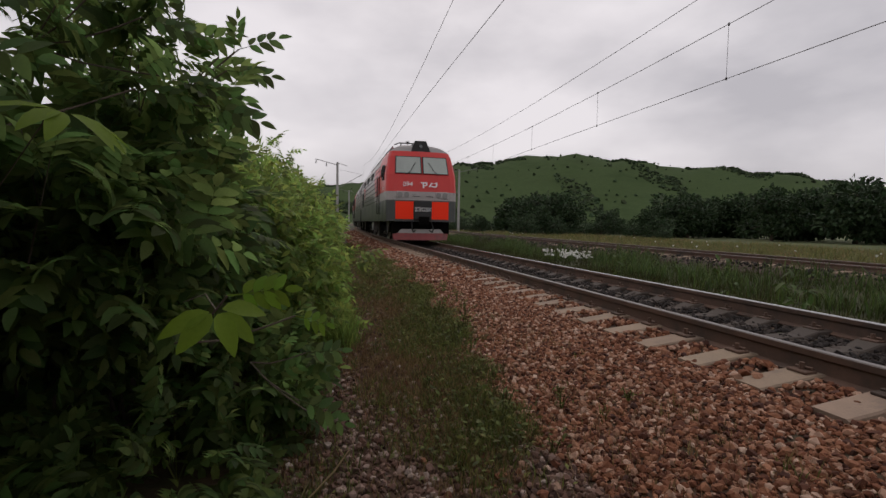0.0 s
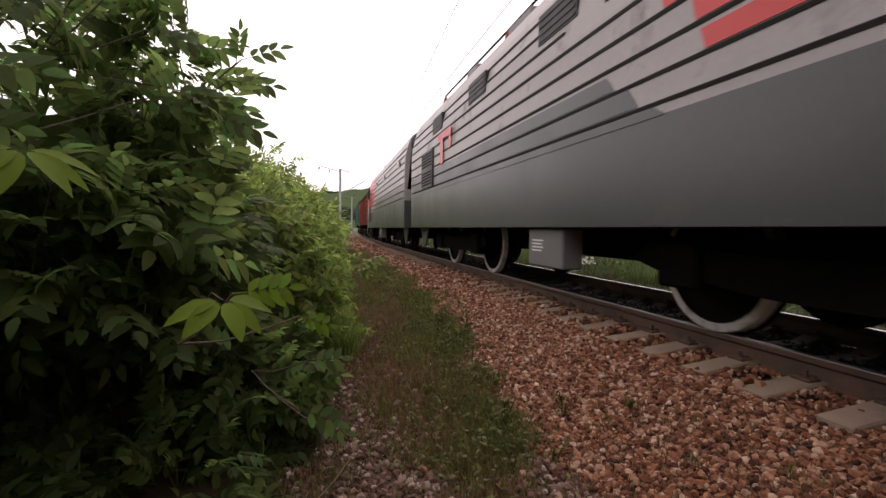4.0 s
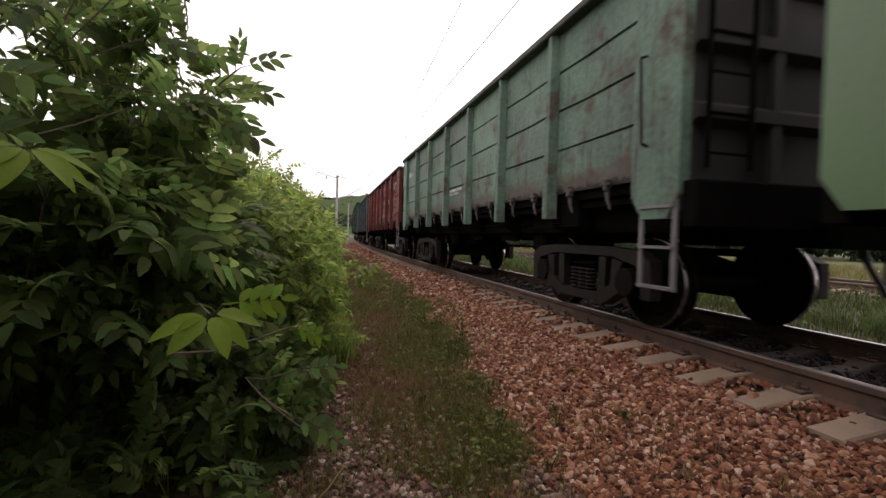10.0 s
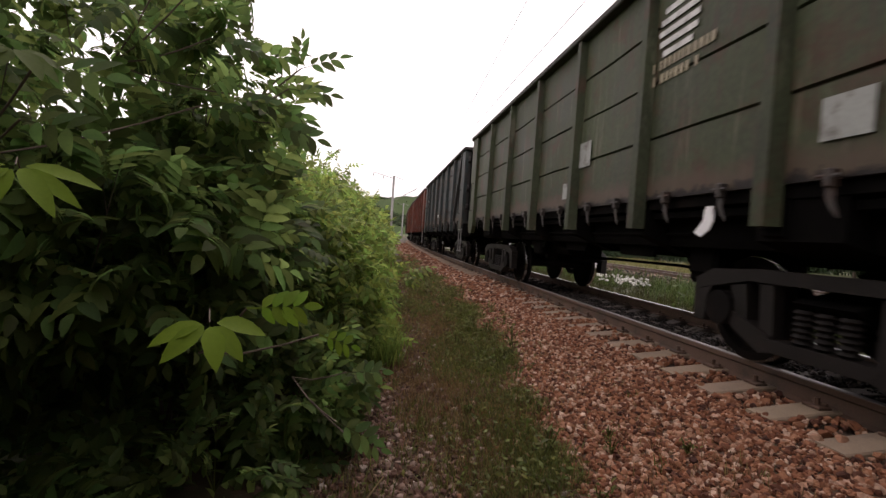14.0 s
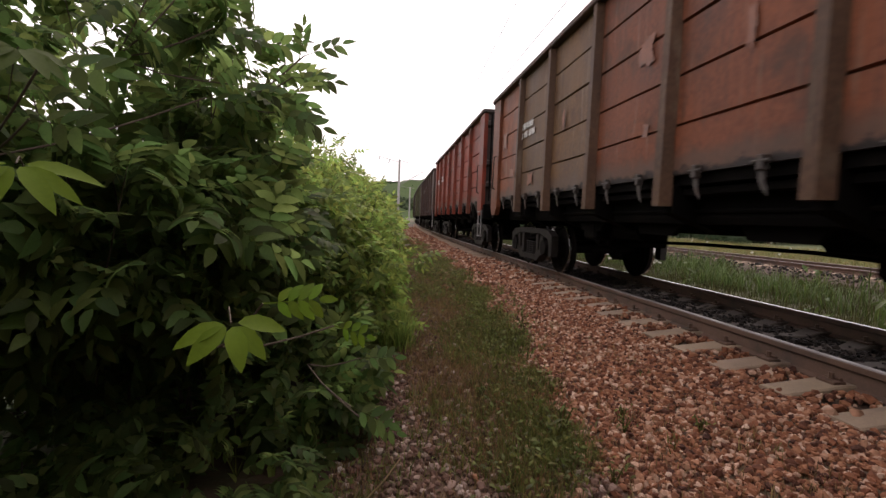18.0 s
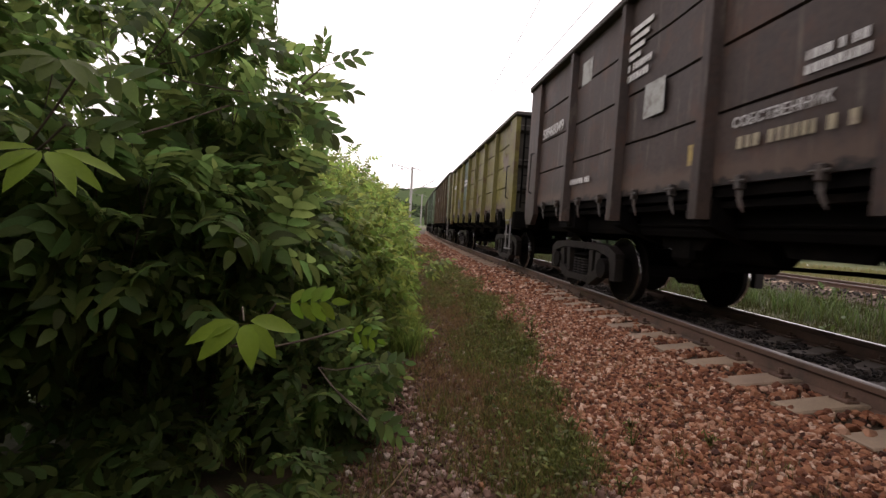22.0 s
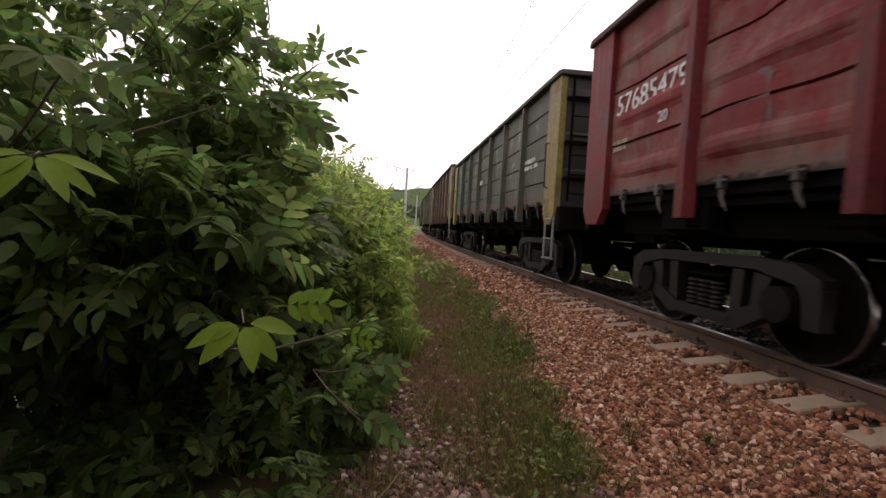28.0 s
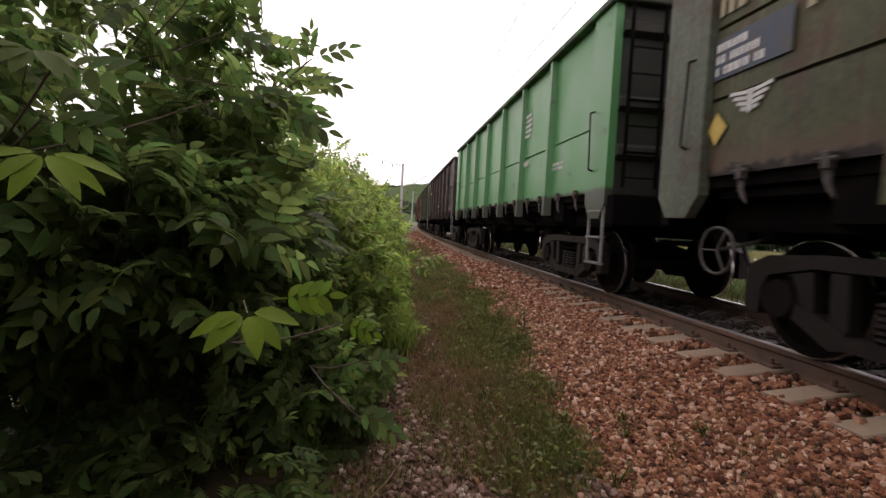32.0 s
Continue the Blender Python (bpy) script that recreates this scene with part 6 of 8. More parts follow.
    plate(W[25], "paint_patch", 6.3, 5.85, 1.15, 1.45, M_PATCH, "pale yellow patch on the corner", (0.36, 0.30, 0.15), -1.549)
    emblem(W[25], -3.1, 3.15, 0.34, False)
    bars(W[25], -2.4, -3.7, 2.62, 2.78, 2, 40, M_CREAM)
    bars(W[25], -4.45, -5.3, 2.32, 2.55, 3, 41, M_CREAM)
    bars(W[26], 5.75, 5.3, 2.78, 3.0, 1, 42, M_CREAM)
    patch(26, 5.78, 5.0, 2.28, 2.62, blue, "dark blue painted strip")
    bars(W[26], 5.75, 5.2, 2.30, 2.60, 3, 43)
    wings(W[26], 5.35, 2.10, 0.22)
    bars(W[26], 4.9, 4.6, 2.5, 2.68, 1, 44, M_CREAM)
    bm = bmesh.new()
    prism(bm, [(5.70, 1.72), (5.58, 1.86), (5.70, 2.0), (5.80, 1.86)], "x", SIDE_X - 0.003, SIDE_X)
    part("paint_patch", bm, M_PATCH, W[26], "small yellow diamond").color = (*yellow, 1)
    emblem(W[27], -2.7, 2.95, 0.28, False)
    bars(W[27], -4.3, -4.9, 1.9, 2.05, 2, 45)
    bars(W[27], -2.4, -3.1, 2.15, 2.3, 1, 46)
    for i in (1, 4, 7, 9, 10, 20, 21, 28, 29, 30, 31):
        bars(W[i], 5.6, 4.7, 2.75, 2.98, 1, 60 + i)
        bars(W[i], 0.6, -0.4, 1.8, 1.95, 2, 80 + i)


letter_wagons()
_loco = loco_section()
_section = [(-35.42 - 0.95 - 33.95 + LHALF, 0), (-35.42 - 0.95 - LHALF, 180), (-1.15 - 33.95 + LHALF, 0), (-1.15 - LHALF, 180)]
for _i, (_d, _turn) in enumerate(_section):
    _w = _loco if _i == 0 else copy_thing(_loco, Matrix())
    tagged(_w, ("red and grey electric locomotive section with a bright front", "grey electric locomotive section, cab at its rear")[_i % 2], "locomotive", "locomotive sections of the goods train")
    TRAIN.append([_w, _d, _turn])
    if _i:
        # guards removed from these cabs, in place of the shade hiding them
        for _o in [o for o in _w.children_recursive if o.name.startswith(("rail_guard", "guard_plate"))]:
            bpy.data.objects.remove(_o)


def run(t):
    """How far the first wagon's front has passed the camera, in metres."""
    return 0.002439 * t * t + 14.33094 * t - 90.57


def motions():
    times = [0.5 * i for i in range(65)]
    fine = [0.05 * i for i in range(641)]
    for thing, behind, turn in TRAIN:
        walk(thing, [(t, track_pose(behind - run(t), 0.0, RAIL_TOP, turn)) for t in times])
        # every wheelset rolls on the rail
        for part_ob in thing.children_recursive:
            if part_ob.name.split(".")[0] == "wheelset":
                at = part_ob.matrix_basis.translation.copy()
                way = (1 if turn == 0 else -1) * 180 / math.pi / at.z
                walk(part_ob, [(t, pose(at.x, at.y, at.z, way * run(t))) for t in fine])
    for twig, rows in SWAYING:
        walk(twig, rows)
# ---- overhead line ----
def mast(s, lat, label):
    m = tagged(new("catenary_mast"), label, "mast", "masts of the overhead line")
    m.matrix_basis = track_pose(s, lat, -0.5)
    bm = bmesh.new()
    cyl(bm, (0, 0, -0.3), (0, 0, 9.9), 0.21, 12, 0.15)
    part("pole", bm, M_MAST, m)
    d = 1 if lat < 4 else -1
    bm = bmesh.new()
    rods(bm, [(0, 0, 9.5), (-d * 3.0, 0, 10.25)], 0.05, 6)
    rods(bm, [(0, 0, 9.8), (d * 1.3, 0, 9.45)], 0.045, 6)
    part("top_arm", bm, M_GALV, m)
    bm = bmesh.new()
    rods(bm, [(d * 0.1, 0, 6.3), (d * 3.4, 0, 8.3)], 0.045, 6)
    rods(bm, [(d * 1.7, 0, 7.2), (d * 3.0, 0, 6.95)], 0.035, 6)
    rods(bm, [(0, 0, 8.9), (d * 3.4, 0, 8.3)], 0.012, 5)
    part("cantilever", bm, M_GALV, m)
    for x, z in ((-d * 2.9, 10.2), (-d * 1.5, 9.85)):
        bm = bmesh.new()
        for i in range(4):
            cyl(bm, (x, 0, z - 0.12 - i * 0.11), (x, 0, z - 0.18 - i * 0.11), 0.09, 8)
        cyl(bm, (x, 0, z), (x, 0, z - 0.6), 0.02, 5)
        part("insulator", bm, M_UNDER, m)
    return m


_m1 = mast(67.0, -3.75, "grey concrete catenary mast with bracket arms beside the hedge")
for _s, _lat in ((125.0, -3.7), (70.0, SECOND + 3.6), (12.0, SECOND + 60.0), (130.0, SECOND + 3.6)):
    if _lat < 40:
        mast(_s, _lat, "grey concrete catenary mast further along the line")


def wire(lat, z0, z1, label, s0=-70.0, s1=430.0, r=0.009):
    """A wire slung from mast to mast: z0 at the masts, z1 between them."""
    ss = np.arange(s0, s1, 5.0)
    bm = bmesh.new()
    pts = []
    for s in ss:
        u = ((s - 67.0) % 58.0) / 58.0
        p, th = on_track(s, lat, z0 + (z1 - z0) * 4 * u * (1 - u) + RAIL_TOP)
        pts.append(p)
    rods(bm, pts, r, 5)
    return tagged(part("overhead_wire", bm, M_WIRE), label, "cable", "overhead wires")


wire(0.0, 6.35, 6.25, "dark contact wire above the track")
wire(0.0, 9.3, 7.1, "thin messenger wire above the track")
wire(SECOND, 6.7, 6.6, "dark contact wire above the second track", r=0.014)
_messenger = wire(SECOND, 9.0, 8.3, "messenger wire above the second track", r=0.014)
wire(SECOND + 0.2, 10.9, 10.1, "high feeder wire above the second track", r=0.014)
# droppers that hang the contact wire from the messenger, each with a clamp
for _s in range(6, 130, 9):
    _u = ((_s - 67.0) % 58.0) / 58.0
    _q = 4 * _u * (1 - _u)
    _lo, _hi = on_track(_s, SECOND, 6.7 - 0.1 * _q + RAIL_TOP)[0], on_track(_s, SECOND, 9.0 - 0.7 * _q + RAIL_TOP)[0]
    bm = bmesh.new()
    cyl(bm, _lo, _hi, 0.008, 5)
    for _p in (_lo, _hi):
        cyl(bm, _p - Vector((0, 0, 0.05)), _p + Vector((0, 0, 0.05)), 0.035, 6)
    part("dropper", bm, M_WIRE, _messenger, "thin dropper between two wires")
# white marker post by the verge
bm = bmesh.new()
bx(bm, -0.09, 0.09, -0.07, 0.07, -0.2, 0.85, 0.02)
_o = part("marker_post", bm, M_WHITE, None)
_o.matrix_basis = track_pose(57.0, -3.2, -0.45)
tagged(_o, "short white marker post beside the track", "post")
# ---- vegetation ----
RNG = np.random.default_rng(11)


def frames_from(d, roll):
    """Rotation matrices whose first column follows d, turned by roll about it."""
    d = d / np.linalg.norm(d, axis=1, keepdims=True)
    up = np.tile(np.array([0.0, 0.0, 1.0]), (len(d), 1))
    up[np.abs(d[:, 2]) > 0.95] = (1.0, 0.0, 0.0)
    y = np.cross(up, d)
    y /= np.linalg.norm(y, axis=1, keepdims=True)
    z = np.cross(d, y)
    c, s = np.cos(roll)[:, None], np.sin(roll)[:, None]
    return np.stack([d, y * c + z * s, z * c - y * s], -1)


def scatter(tv, tf, places, rot, size):
    """Copies of a template mesh, joined: vertices and faces."""
    n, k = len(places), len(tv)
    v = np.einsum("nij,kj->nki", rot, tv) * size[:, None, None] + places[:, None, :]
    f = tf[None] + (np.arange(n) * k)[:, None, None]
    return v.reshape(-1, 3), f.reshape(-1, tf.shape[1])


def leaflet(length, width, droop, at=(0, 0, 0), yaw=0.0, fold=0.12, fine=True):
    """One rounded leaflet, folded along its rib, bent down to its tip."""
    rows = ((0.0, 0.0), (0.14, 0.62), (0.38, 1.0), (0.66, 0.84), (0.87, 0.42), (1.0, 0.0)) if fine else ((0.0, 0.0), (0.28, 0.95), (0.66, 0.80), (1.0, 0.0))
    v = []
    for t, w in rows:
        x, z = t * length, -droop * t * t * length
        if w == 0:
            v.append((x, 0, z))
        else:
            v += [(x, 0, z), (x, w * width / 2, z + fold * width * w), (x, -w * width / 2, z + fold * width * w)]
    c, s = math.cos(yaw), math.sin(yaw)
    v = np.array([(c * x - s * y, s * x + c * y, z) for x, y, z in v]) + np.array(at)
    f = [(0, 1, 2), (0, 3, 1)]
    for k in range(len(rows) - 3):
        a, b = 1 + 3 * k, 4 + 3 * k
        f += [(a, b, b + 1), (a, b + 1, a + 1), (a, a + 2, b + 2), (a, b + 2, b)]
    a, tip = 1 + 3 * (len(rows) - 3), len(v) - 1
    f += [(a, tip, a + 1), (a, a + 2, tip)]
    return v, np.array(f)


def compound_leaf(pairs=4, length=0.30, leaf=0.105, width=0.042, droop=0.25, fine=True):
    """A pinnate leaf: leaflets in pairs along a stalk, one at the tip."""
    vs, fs, n = [], [], 0
    for i in range(pairs + 1):
        t = 0.28 + 0.72 * i / pairs
        at = (t * length, 0, -0.35 * droop * t * t * length)
        size = (0.75 + 0.35 * math.sin(math.pi * (i + 0.7) / (pairs + 1.2)))
        for yaw in ((0.0,) if i == pairs else (0.95, -0.95)):
            v, f = leaflet(leaf * size, width * size, droop * 1.2, at, yaw, fine=fine)
            vs.append(v), fs.append(f + n)
            n += len(v)
    st = np.array([(0, 0.004, 0), (0, -0.004, 0), (length, 0, -0.35 * droop * length)])
    vs.append(st), fs.append(np.array([(0, 1, 2)]) + n)
    return np.concatenate(vs), np.concatenate(fs)


def blob_points(n, centre, radii, rng, shell=0.55):
    d = rng.normal(size=(n, 3))
    d /= np.linalg.norm(d, axis=1, keepdims=True)
    r = (shell + (1 - shell) * rng.random(n)) ** 0.6
    lump = 1 + 0.22 * np.sin(d[:, 0] * 5 + centre[1]) * np.sin(d[:, 1] * 6 + centre[0]) + 0.12 * np.sin(d[:, 2] * 9 + d[:, 0] * 7)
    return np.array(centre) + d * np.array(radii) * (r * lump)[:, None], d


def bush(name, blobs, count, leaf_v, leaf_f, mat, label, seed, size=(0.8, 1.25), stems=7, keep=None):
    """A shrub: stems from the ground and leaves over uneven lobes."""
    rng = np.random.default_rng(seed)
    base = np.mean([b[0] for b in blobs], axis=0)
    w = tagged(new(name), label, "shrub", "shrubs along the line")
    for c, r in blobs:
        for i in range(stems):
            bm = bmesh.new()
            foot = Vector((c[0] - 0.3 + rng.uniform(-0.5, 0.3) * r[0], c[1] + 0.3 + rng.uniform(-0.1, 0.5) * r[1], -0.6))
            tip = Vector((c[0] + rng.uniform(-0.8, 0.8) * r[0], c[1] + rng.uniform(-0.8, 0.8) * r[1], c[2] + rng.uniform(0.2, 0.85) * r[2]))
            mid = foot.lerp(tip, 0.5) + Vector(rng.uniform(-0.28, 0.28, 3))
            cyl(bm, foot, mid, 0.011, 5, 0.007), cyl(bm, mid, tip, 0.007, 5, 0.002)
            part("stem", bm, M_BARK, w)
    vol = np.array([b[1][0] * b[1][1] + b[1][0] * b[1][2] + b[1][1] * b[1][2] for b in blobs])
    ps, ds = [], []
    for (c, r), k in zip(blobs, (count * vol / vol.sum()).astype(int)):
        p, d = blob_points(k, c, r, rng)
        ps.append(p), ds.append(d)
    p, d = np.concatenate(ps), np.concatenate(ds)
    ok = p[:, 2] > -0.55
    if keep is not None:
        ok &= keep(p)
    p, d = p[ok], d[ok]
    out = d * np.array([1, 1, 0.35]) + rng.normal(size=p.shape) * 0.6
    out[:, 2] -= 0.10
    v, f = scatter(leaf_v, leaf_f, p, frames_from(out, rng.normal(size=len(p)) * 0.75), rng.uniform(*size, len(p)))
    o = solid("leaves", v, f, mat, w, smooth=True)
    tagged(o, kind="stuff")
    return w


LEAF_V, LEAF_F = compound_leaf(4, 0.40, 0.155, 0.074, 0.34)
COARSE_V, COARSE_F = compound_leaf(4, 0.42, 0.155, 0.068, 0.30, False)
SMALL_V, SMALL_F = compound_leaf(3, 0.24, 0.095, 0.046, 0.35, False)
# the tall walnut-leaved shrub beside the camera
near_blobs = [((-2.0, 3.5, 1.30), (1.3, 1.2, 1.65)), ((-2.9, 2.5, 1.5), (1.15, 1.1, 2.0)), ((-1.45, 3.0, 0.95), (0.85, 0.8, 0.65)), ((-1.28, 4.0, 0.72), (0.78, 0.9, 1.02)),
              ((-2.2, 3.8, -0.1), (0.8, 0.7, 0.6)), ((-0.60, 3.8, -0.10), (0.58, 0.65, 0.42)), ((-1.02, 3.3, 2.05), (0.36, 0.40, 0.45))]
bush("walnut_shrub", near_blobs, 7700, LEAF_V, LEAF_F, M_LEAF, "tall dark green shrub with feathered walnut-like leaves", 21, size=(0.45, 0.86), keep=lambda p: (np.hypot(p[:, 0], p[:, 1]) > 1.55) & ((p[:, 2] < 1.5) | (np.sin(p[:, 0] * 91 + p[:, 1] * 57 + p[:, 2] * 73) > np.where(p[:, 0] > -1.3, -0.1, 0.35))) & ((p[:, 2] > 0.25 + 0.2 * np.sin(p[:, 0] * 5)) | (p[:, 0] > -0.75) | (p[:, 1] > 3.9)))
bush("low_shrub", [((-1.0, 2.95, -0.32), (0.75, 0.6, 0.34)), ((-1.75, 2.7, -0.3), (0.7, 0.6, 0.42))], 420, LEAF_V, LEAF_F, M_LEAF, "dim low growth under the tall shrub", 24, size=(0.45, 0.75), stems=3)
bush("walnut_shrub", [((-0.75, 5.3, 0.45), (0.85, 1.0, 0.95)), ((-1.0, 4.9, 0.9), (0.7, 0.8, 0.72))], 2300, SMALL_V, SMALL_F, M_LEAF_FAR, "fresh green shrub with small feathered leaves", 22, size=(0.62, 1.05), stems=3)
# the hedge that runs on along the verge
for _i in range(11):
    _y = 6.6 + _i * 3.6 * (1 + 0.07 * _i)
    _x = float(centre_x(_y)) - XC - 0.75
    _h = 1.55 + 0.22 * math.sin(_i * 2.1) + 0.02 * _y - (0.32, 0.2, 0.08)[min(_i, 2)]
    _b = [((_x, _y, _h * 0.35), (1.05 + 0.03 * _i, 1.9, _h)), ((_x - 1.3, _y + 1.0, _h * 0.55), (1.3, 2.0, _h * 1.1)), ((_x + 0.05, _y + 2.0, _h * 0.2), (0.95, 1.5, _h * 0.85))]
    bush("hedge_shrub", _b, 4000 if _i < 3 else (2100 if _i < 6 else 1200), SMALL_V, SMALL_F, M_LEAF_FAR, "green wayside shrub in a long hedge", 40 + _i, size=(0.72 + 0.08 * _i, 1.15 + 0.125 * _i), stems=3)


SWAYING = []                                # (twig, rows of its place in the wind)


def spray(name, base, tips, label, leaf, mat, droop=0.2):
    """A twig that reaches out of the shrub, each of its leaves a part of its own."""
    w = tagged(new(name), label, "twig", "twigs of the walnut shrub")
    w.location = base
    bm = bmesh.new()
    for tip, *_ in tips:
        a, b = Vector(), Vector(tip) - Vector(base)
        rods(bm, [a, a.lerp(b, 0.35) + Vector((0, 0, -0.03)), a.lerp(b, 0.7) + Vector((0, 0, -0.02)), b], 0.0045, 5)
    part("stalk", bm, M_BARK, w)
    for tip, direction, size, pairs in tips:
        v, f = compound_leaf(pairs, leaf * size * 2.4, leaf * size, leaf * size * 0.48, droop)
        r = frames_from(np.array([direction], float), np.array([1.05]))
        v, f = scatter(v, f, np.array([tip], float) - np.array([base], float), r, np.ones(1))
        solid("leaf", v, f, mat, w, smooth=True)
    return w


def fan(name, centre, towards, n, length, label, mat, slim=0.44):
    """A cluster of broad leaflets spread like fingers, near the camera."""
    w = tagged(new(name), label, "leaf cluster", "bright leaf clusters")
    w.location = centre
    d = np.array(towards, float)
    d /= np.linalg.norm(d)
    sidew = np.cross(d, (0, 0, 1))
    sidew /= np.linalg.norm(sidew)
    for i in range(n):
        a = -1.50 + 3.0 * i / (n - 1) + 0.12 * math.sin(i * 2.9 + n)
        fall = 0.12 + 0.42 * max(0.0, math.cos(a)) ** 1.3 + 0.08 * math.sin(i * 2.3)
        q = d * math.cos(a) * 0.8 + sidew * math.sin(a) + np.array((0, 0, -fall))
        k = length * (0.86 + 0.12 * math.sin(a) ** 2 + 0.06 * math.sin(i * 4.1))
        v, f = leaflet(k, k * slim, 0.30)
        v, f = scatter(v, f, q[None] * 0.015, frames_from(q[None], np.array([-0.6 * math.sin(a) + 0.12 * math.sin(i * 1.7)])), np.ones(1))
        solid("leaf", v, f, mat, w, smooth=True)
    bm = bmesh.new()
    rods(bm, [Vector(), Vector(d * -0.10 + np.array((0, 0, 0.012))), Vector(d * -0.40 + np.array((0, 0, -0.10)))], 0.0018, 5)
    part("stalk", bm, M_BARK, w)
    return w


LOW_SWAY = [(0.0, -0.228, 1.255, 0.852), (1.0, -0.216, 1.256, 0.871), (2.0, -0.226, 1.257, 0.92), (3.0, -0.194, 1.251, 0.935), (6.0, -0.244, 1.216, 0.829), (7.0, -0.234, 1.231, 0.903), (8.0, -0.18, 1.237, 0.914), (9.0, -0.222, 1.217, 0.913), (10.0, -0.223, 1.225, 0.895), (11.0, -0.199, 1.251, 0.913), (12.0, -0.236, 1.302, 0.908), (13.0, -0.306, 1.287, 0.857), (14.0, -0.331, 1.295, 0.881), (17.0, -0.331, 1.311, 0.913), (18.0, -0.32, 1.296, 0.865), (19.0, -0.309, 1.293, 0.876), (20.0, -0.326, 1.283, 0.914), (21.0, -0.28, 1.293, 0.962), (22.0, -0.329, 1.26, 0.88), (23.0, -0.322, 1.271, 0.908), (24.0, -0.295, 1.287, 0.935), (25.0, -0.309, 1.275, 0.885), (28.0, -0.316, 1.292, 0.871), (29.0, -0.298, 1.3, 0.869), (30.0, -0.311, 1.297, 0.867), (31.0, -0.322, 1.296, 0.893), (32.0, -0.299, 1.3, 0.886)]
HIGH_SWAY = [(0.0, -0.538, 1.251, 1.319), (1.0, -0.528, 1.246, 1.341), (2.0, -0.56, 1.235, 1.309), (3.0, -0.595, 1.229, 1.284), (6.0, -0.625, 1.217, 1.221), (7.0, -0.629, 1.211, 1.234), (8.0, -0.598, 1.22, 1.249), (9.0, -0.609, 1.201, 1.265), (10.0, -0.598, 1.217, 1.279), (11.0, -0.592, 1.239, 1.289), (12.0, -0.641, 1.276, 1.284), (13.0, -0.723, 1.243, 1.24), (14.0, -0.737, 1.247, 1.226), (17.0, -0.732, 1.261, 1.264), (18.0, -0.758, 1.241, 1.232), (19.0, -0.761, 1.23, 1.256), (20.0, -0.732, 1.231, 1.301), (21.0, -0.723, 1.228, 1.286), (22.0, -0.762, 1.206, 1.271), (23.0, -0.763, 1.208, 1.28), (24.0, -0.742, 1.224, 1.28), (25.0, -0.759, 1.216, 1.255), (28.0, -0.762, 1.234, 1.257), (29.0, -0.756, 1.241, 1.264), (30.0, -0.753, 1.244, 1.261), (31.0, -0.756, 1.238, 1.249), (32.0, -0.735, 1.249, 1.255)]


def sway(thing, rows, share_of=1.0, tilt=220.0):
    """Let a twig rock in the wind: rows of (seconds, x, y, z) for a cluster, share_of 1 follows them, less follows softly from its own place."""
    mean = np.mean([r[1:] for r in rows], axis=0)
    home = np.array(thing.location) if share_of < 1 else mean
    SWAYING.append((thing, [(t, pose(*(home + share_of * (np.array((x, y, z)) - mean)), -tilt * share_of * (z - mean[2]), 0, 60 * share_of * (x - mean[0]))) for t, x, y, z in rows]))


_fan = fan("leaf_cluster", (-0.33, 1.26, 0.87), (0.30, -0.75, 0.0), 5, 0.130, "bright green spread leaves near the camera", M_LEAF_LIGHT)
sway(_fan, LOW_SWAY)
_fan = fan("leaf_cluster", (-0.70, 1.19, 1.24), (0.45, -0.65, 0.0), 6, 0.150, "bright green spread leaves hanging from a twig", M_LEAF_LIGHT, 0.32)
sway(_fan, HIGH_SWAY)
fan("leaf_cluster", (-1.02, 1.64, 1.60), (0.40, -0.5, 0.0), 6, 0.14, "broad dark green leaves high in the shrub", M_LEAF)
spray("shrub_twig", (-0.82, 3.13, 1.82), [((-0.50, 3.06, 1.97), (1.0, 0.05, 0.02), 0.62, 4), ((-0.47, 3.1, 2.09), (0.15, 0.0, 0.95), 0.50, 4), ((-0.44, 3.09, 2.11), (0.9, 0.0, 0.42), 0.62, 3), ((-0.58, 3.0, 1.74), (0.95, 0.0, -0.22), 0.70, 4), ((-0.55, 3.1, 2.06), (-0.6, 0.0, 0.3), 0.45, 3)],
      "long leafy twig against the sky", 0.165, M_LEAF)
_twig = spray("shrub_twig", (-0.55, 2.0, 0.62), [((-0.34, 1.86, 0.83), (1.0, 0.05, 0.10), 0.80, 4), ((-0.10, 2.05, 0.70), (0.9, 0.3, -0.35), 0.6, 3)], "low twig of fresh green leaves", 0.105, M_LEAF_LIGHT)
sway(_twig, LOW_SWAY, 0.7, 60.0)
spray("shrub_twig", (-0.4, 3.2, 0.15), [((-0.08, 2.72, 0.05), (0.9, -0.2, -0.35), 0.8, 3), ((-0.05, 3.1, 0.22), (0.9, 0.1, 0.0), 0.8, 3), ((0.0, 2.9, -0.12), (0.8, -0.1, -0.25), 0.7, 3)], "low twig reaching over the path", 0.12, M_LEAF)
spray("shrub_twig", (-1.3, 2.7, 1.9), [((-0.85, 2.5, 2.25), (0.8, 0.0, 0.12), 0.85, 4), ((-0.80, 2.6, 2.05), (0.9, 0.2, -0.1), 0.75, 4), ((-0.95, 2.5, 2.40), (0.6, -0.1, 0.4), 0.85, 4), ((-0.75, 2.75, 1.82), (0.95, 0.1, -0.15), 0.85, 4)], "high leafy twig against the sky", 0.12, M_LEAF)
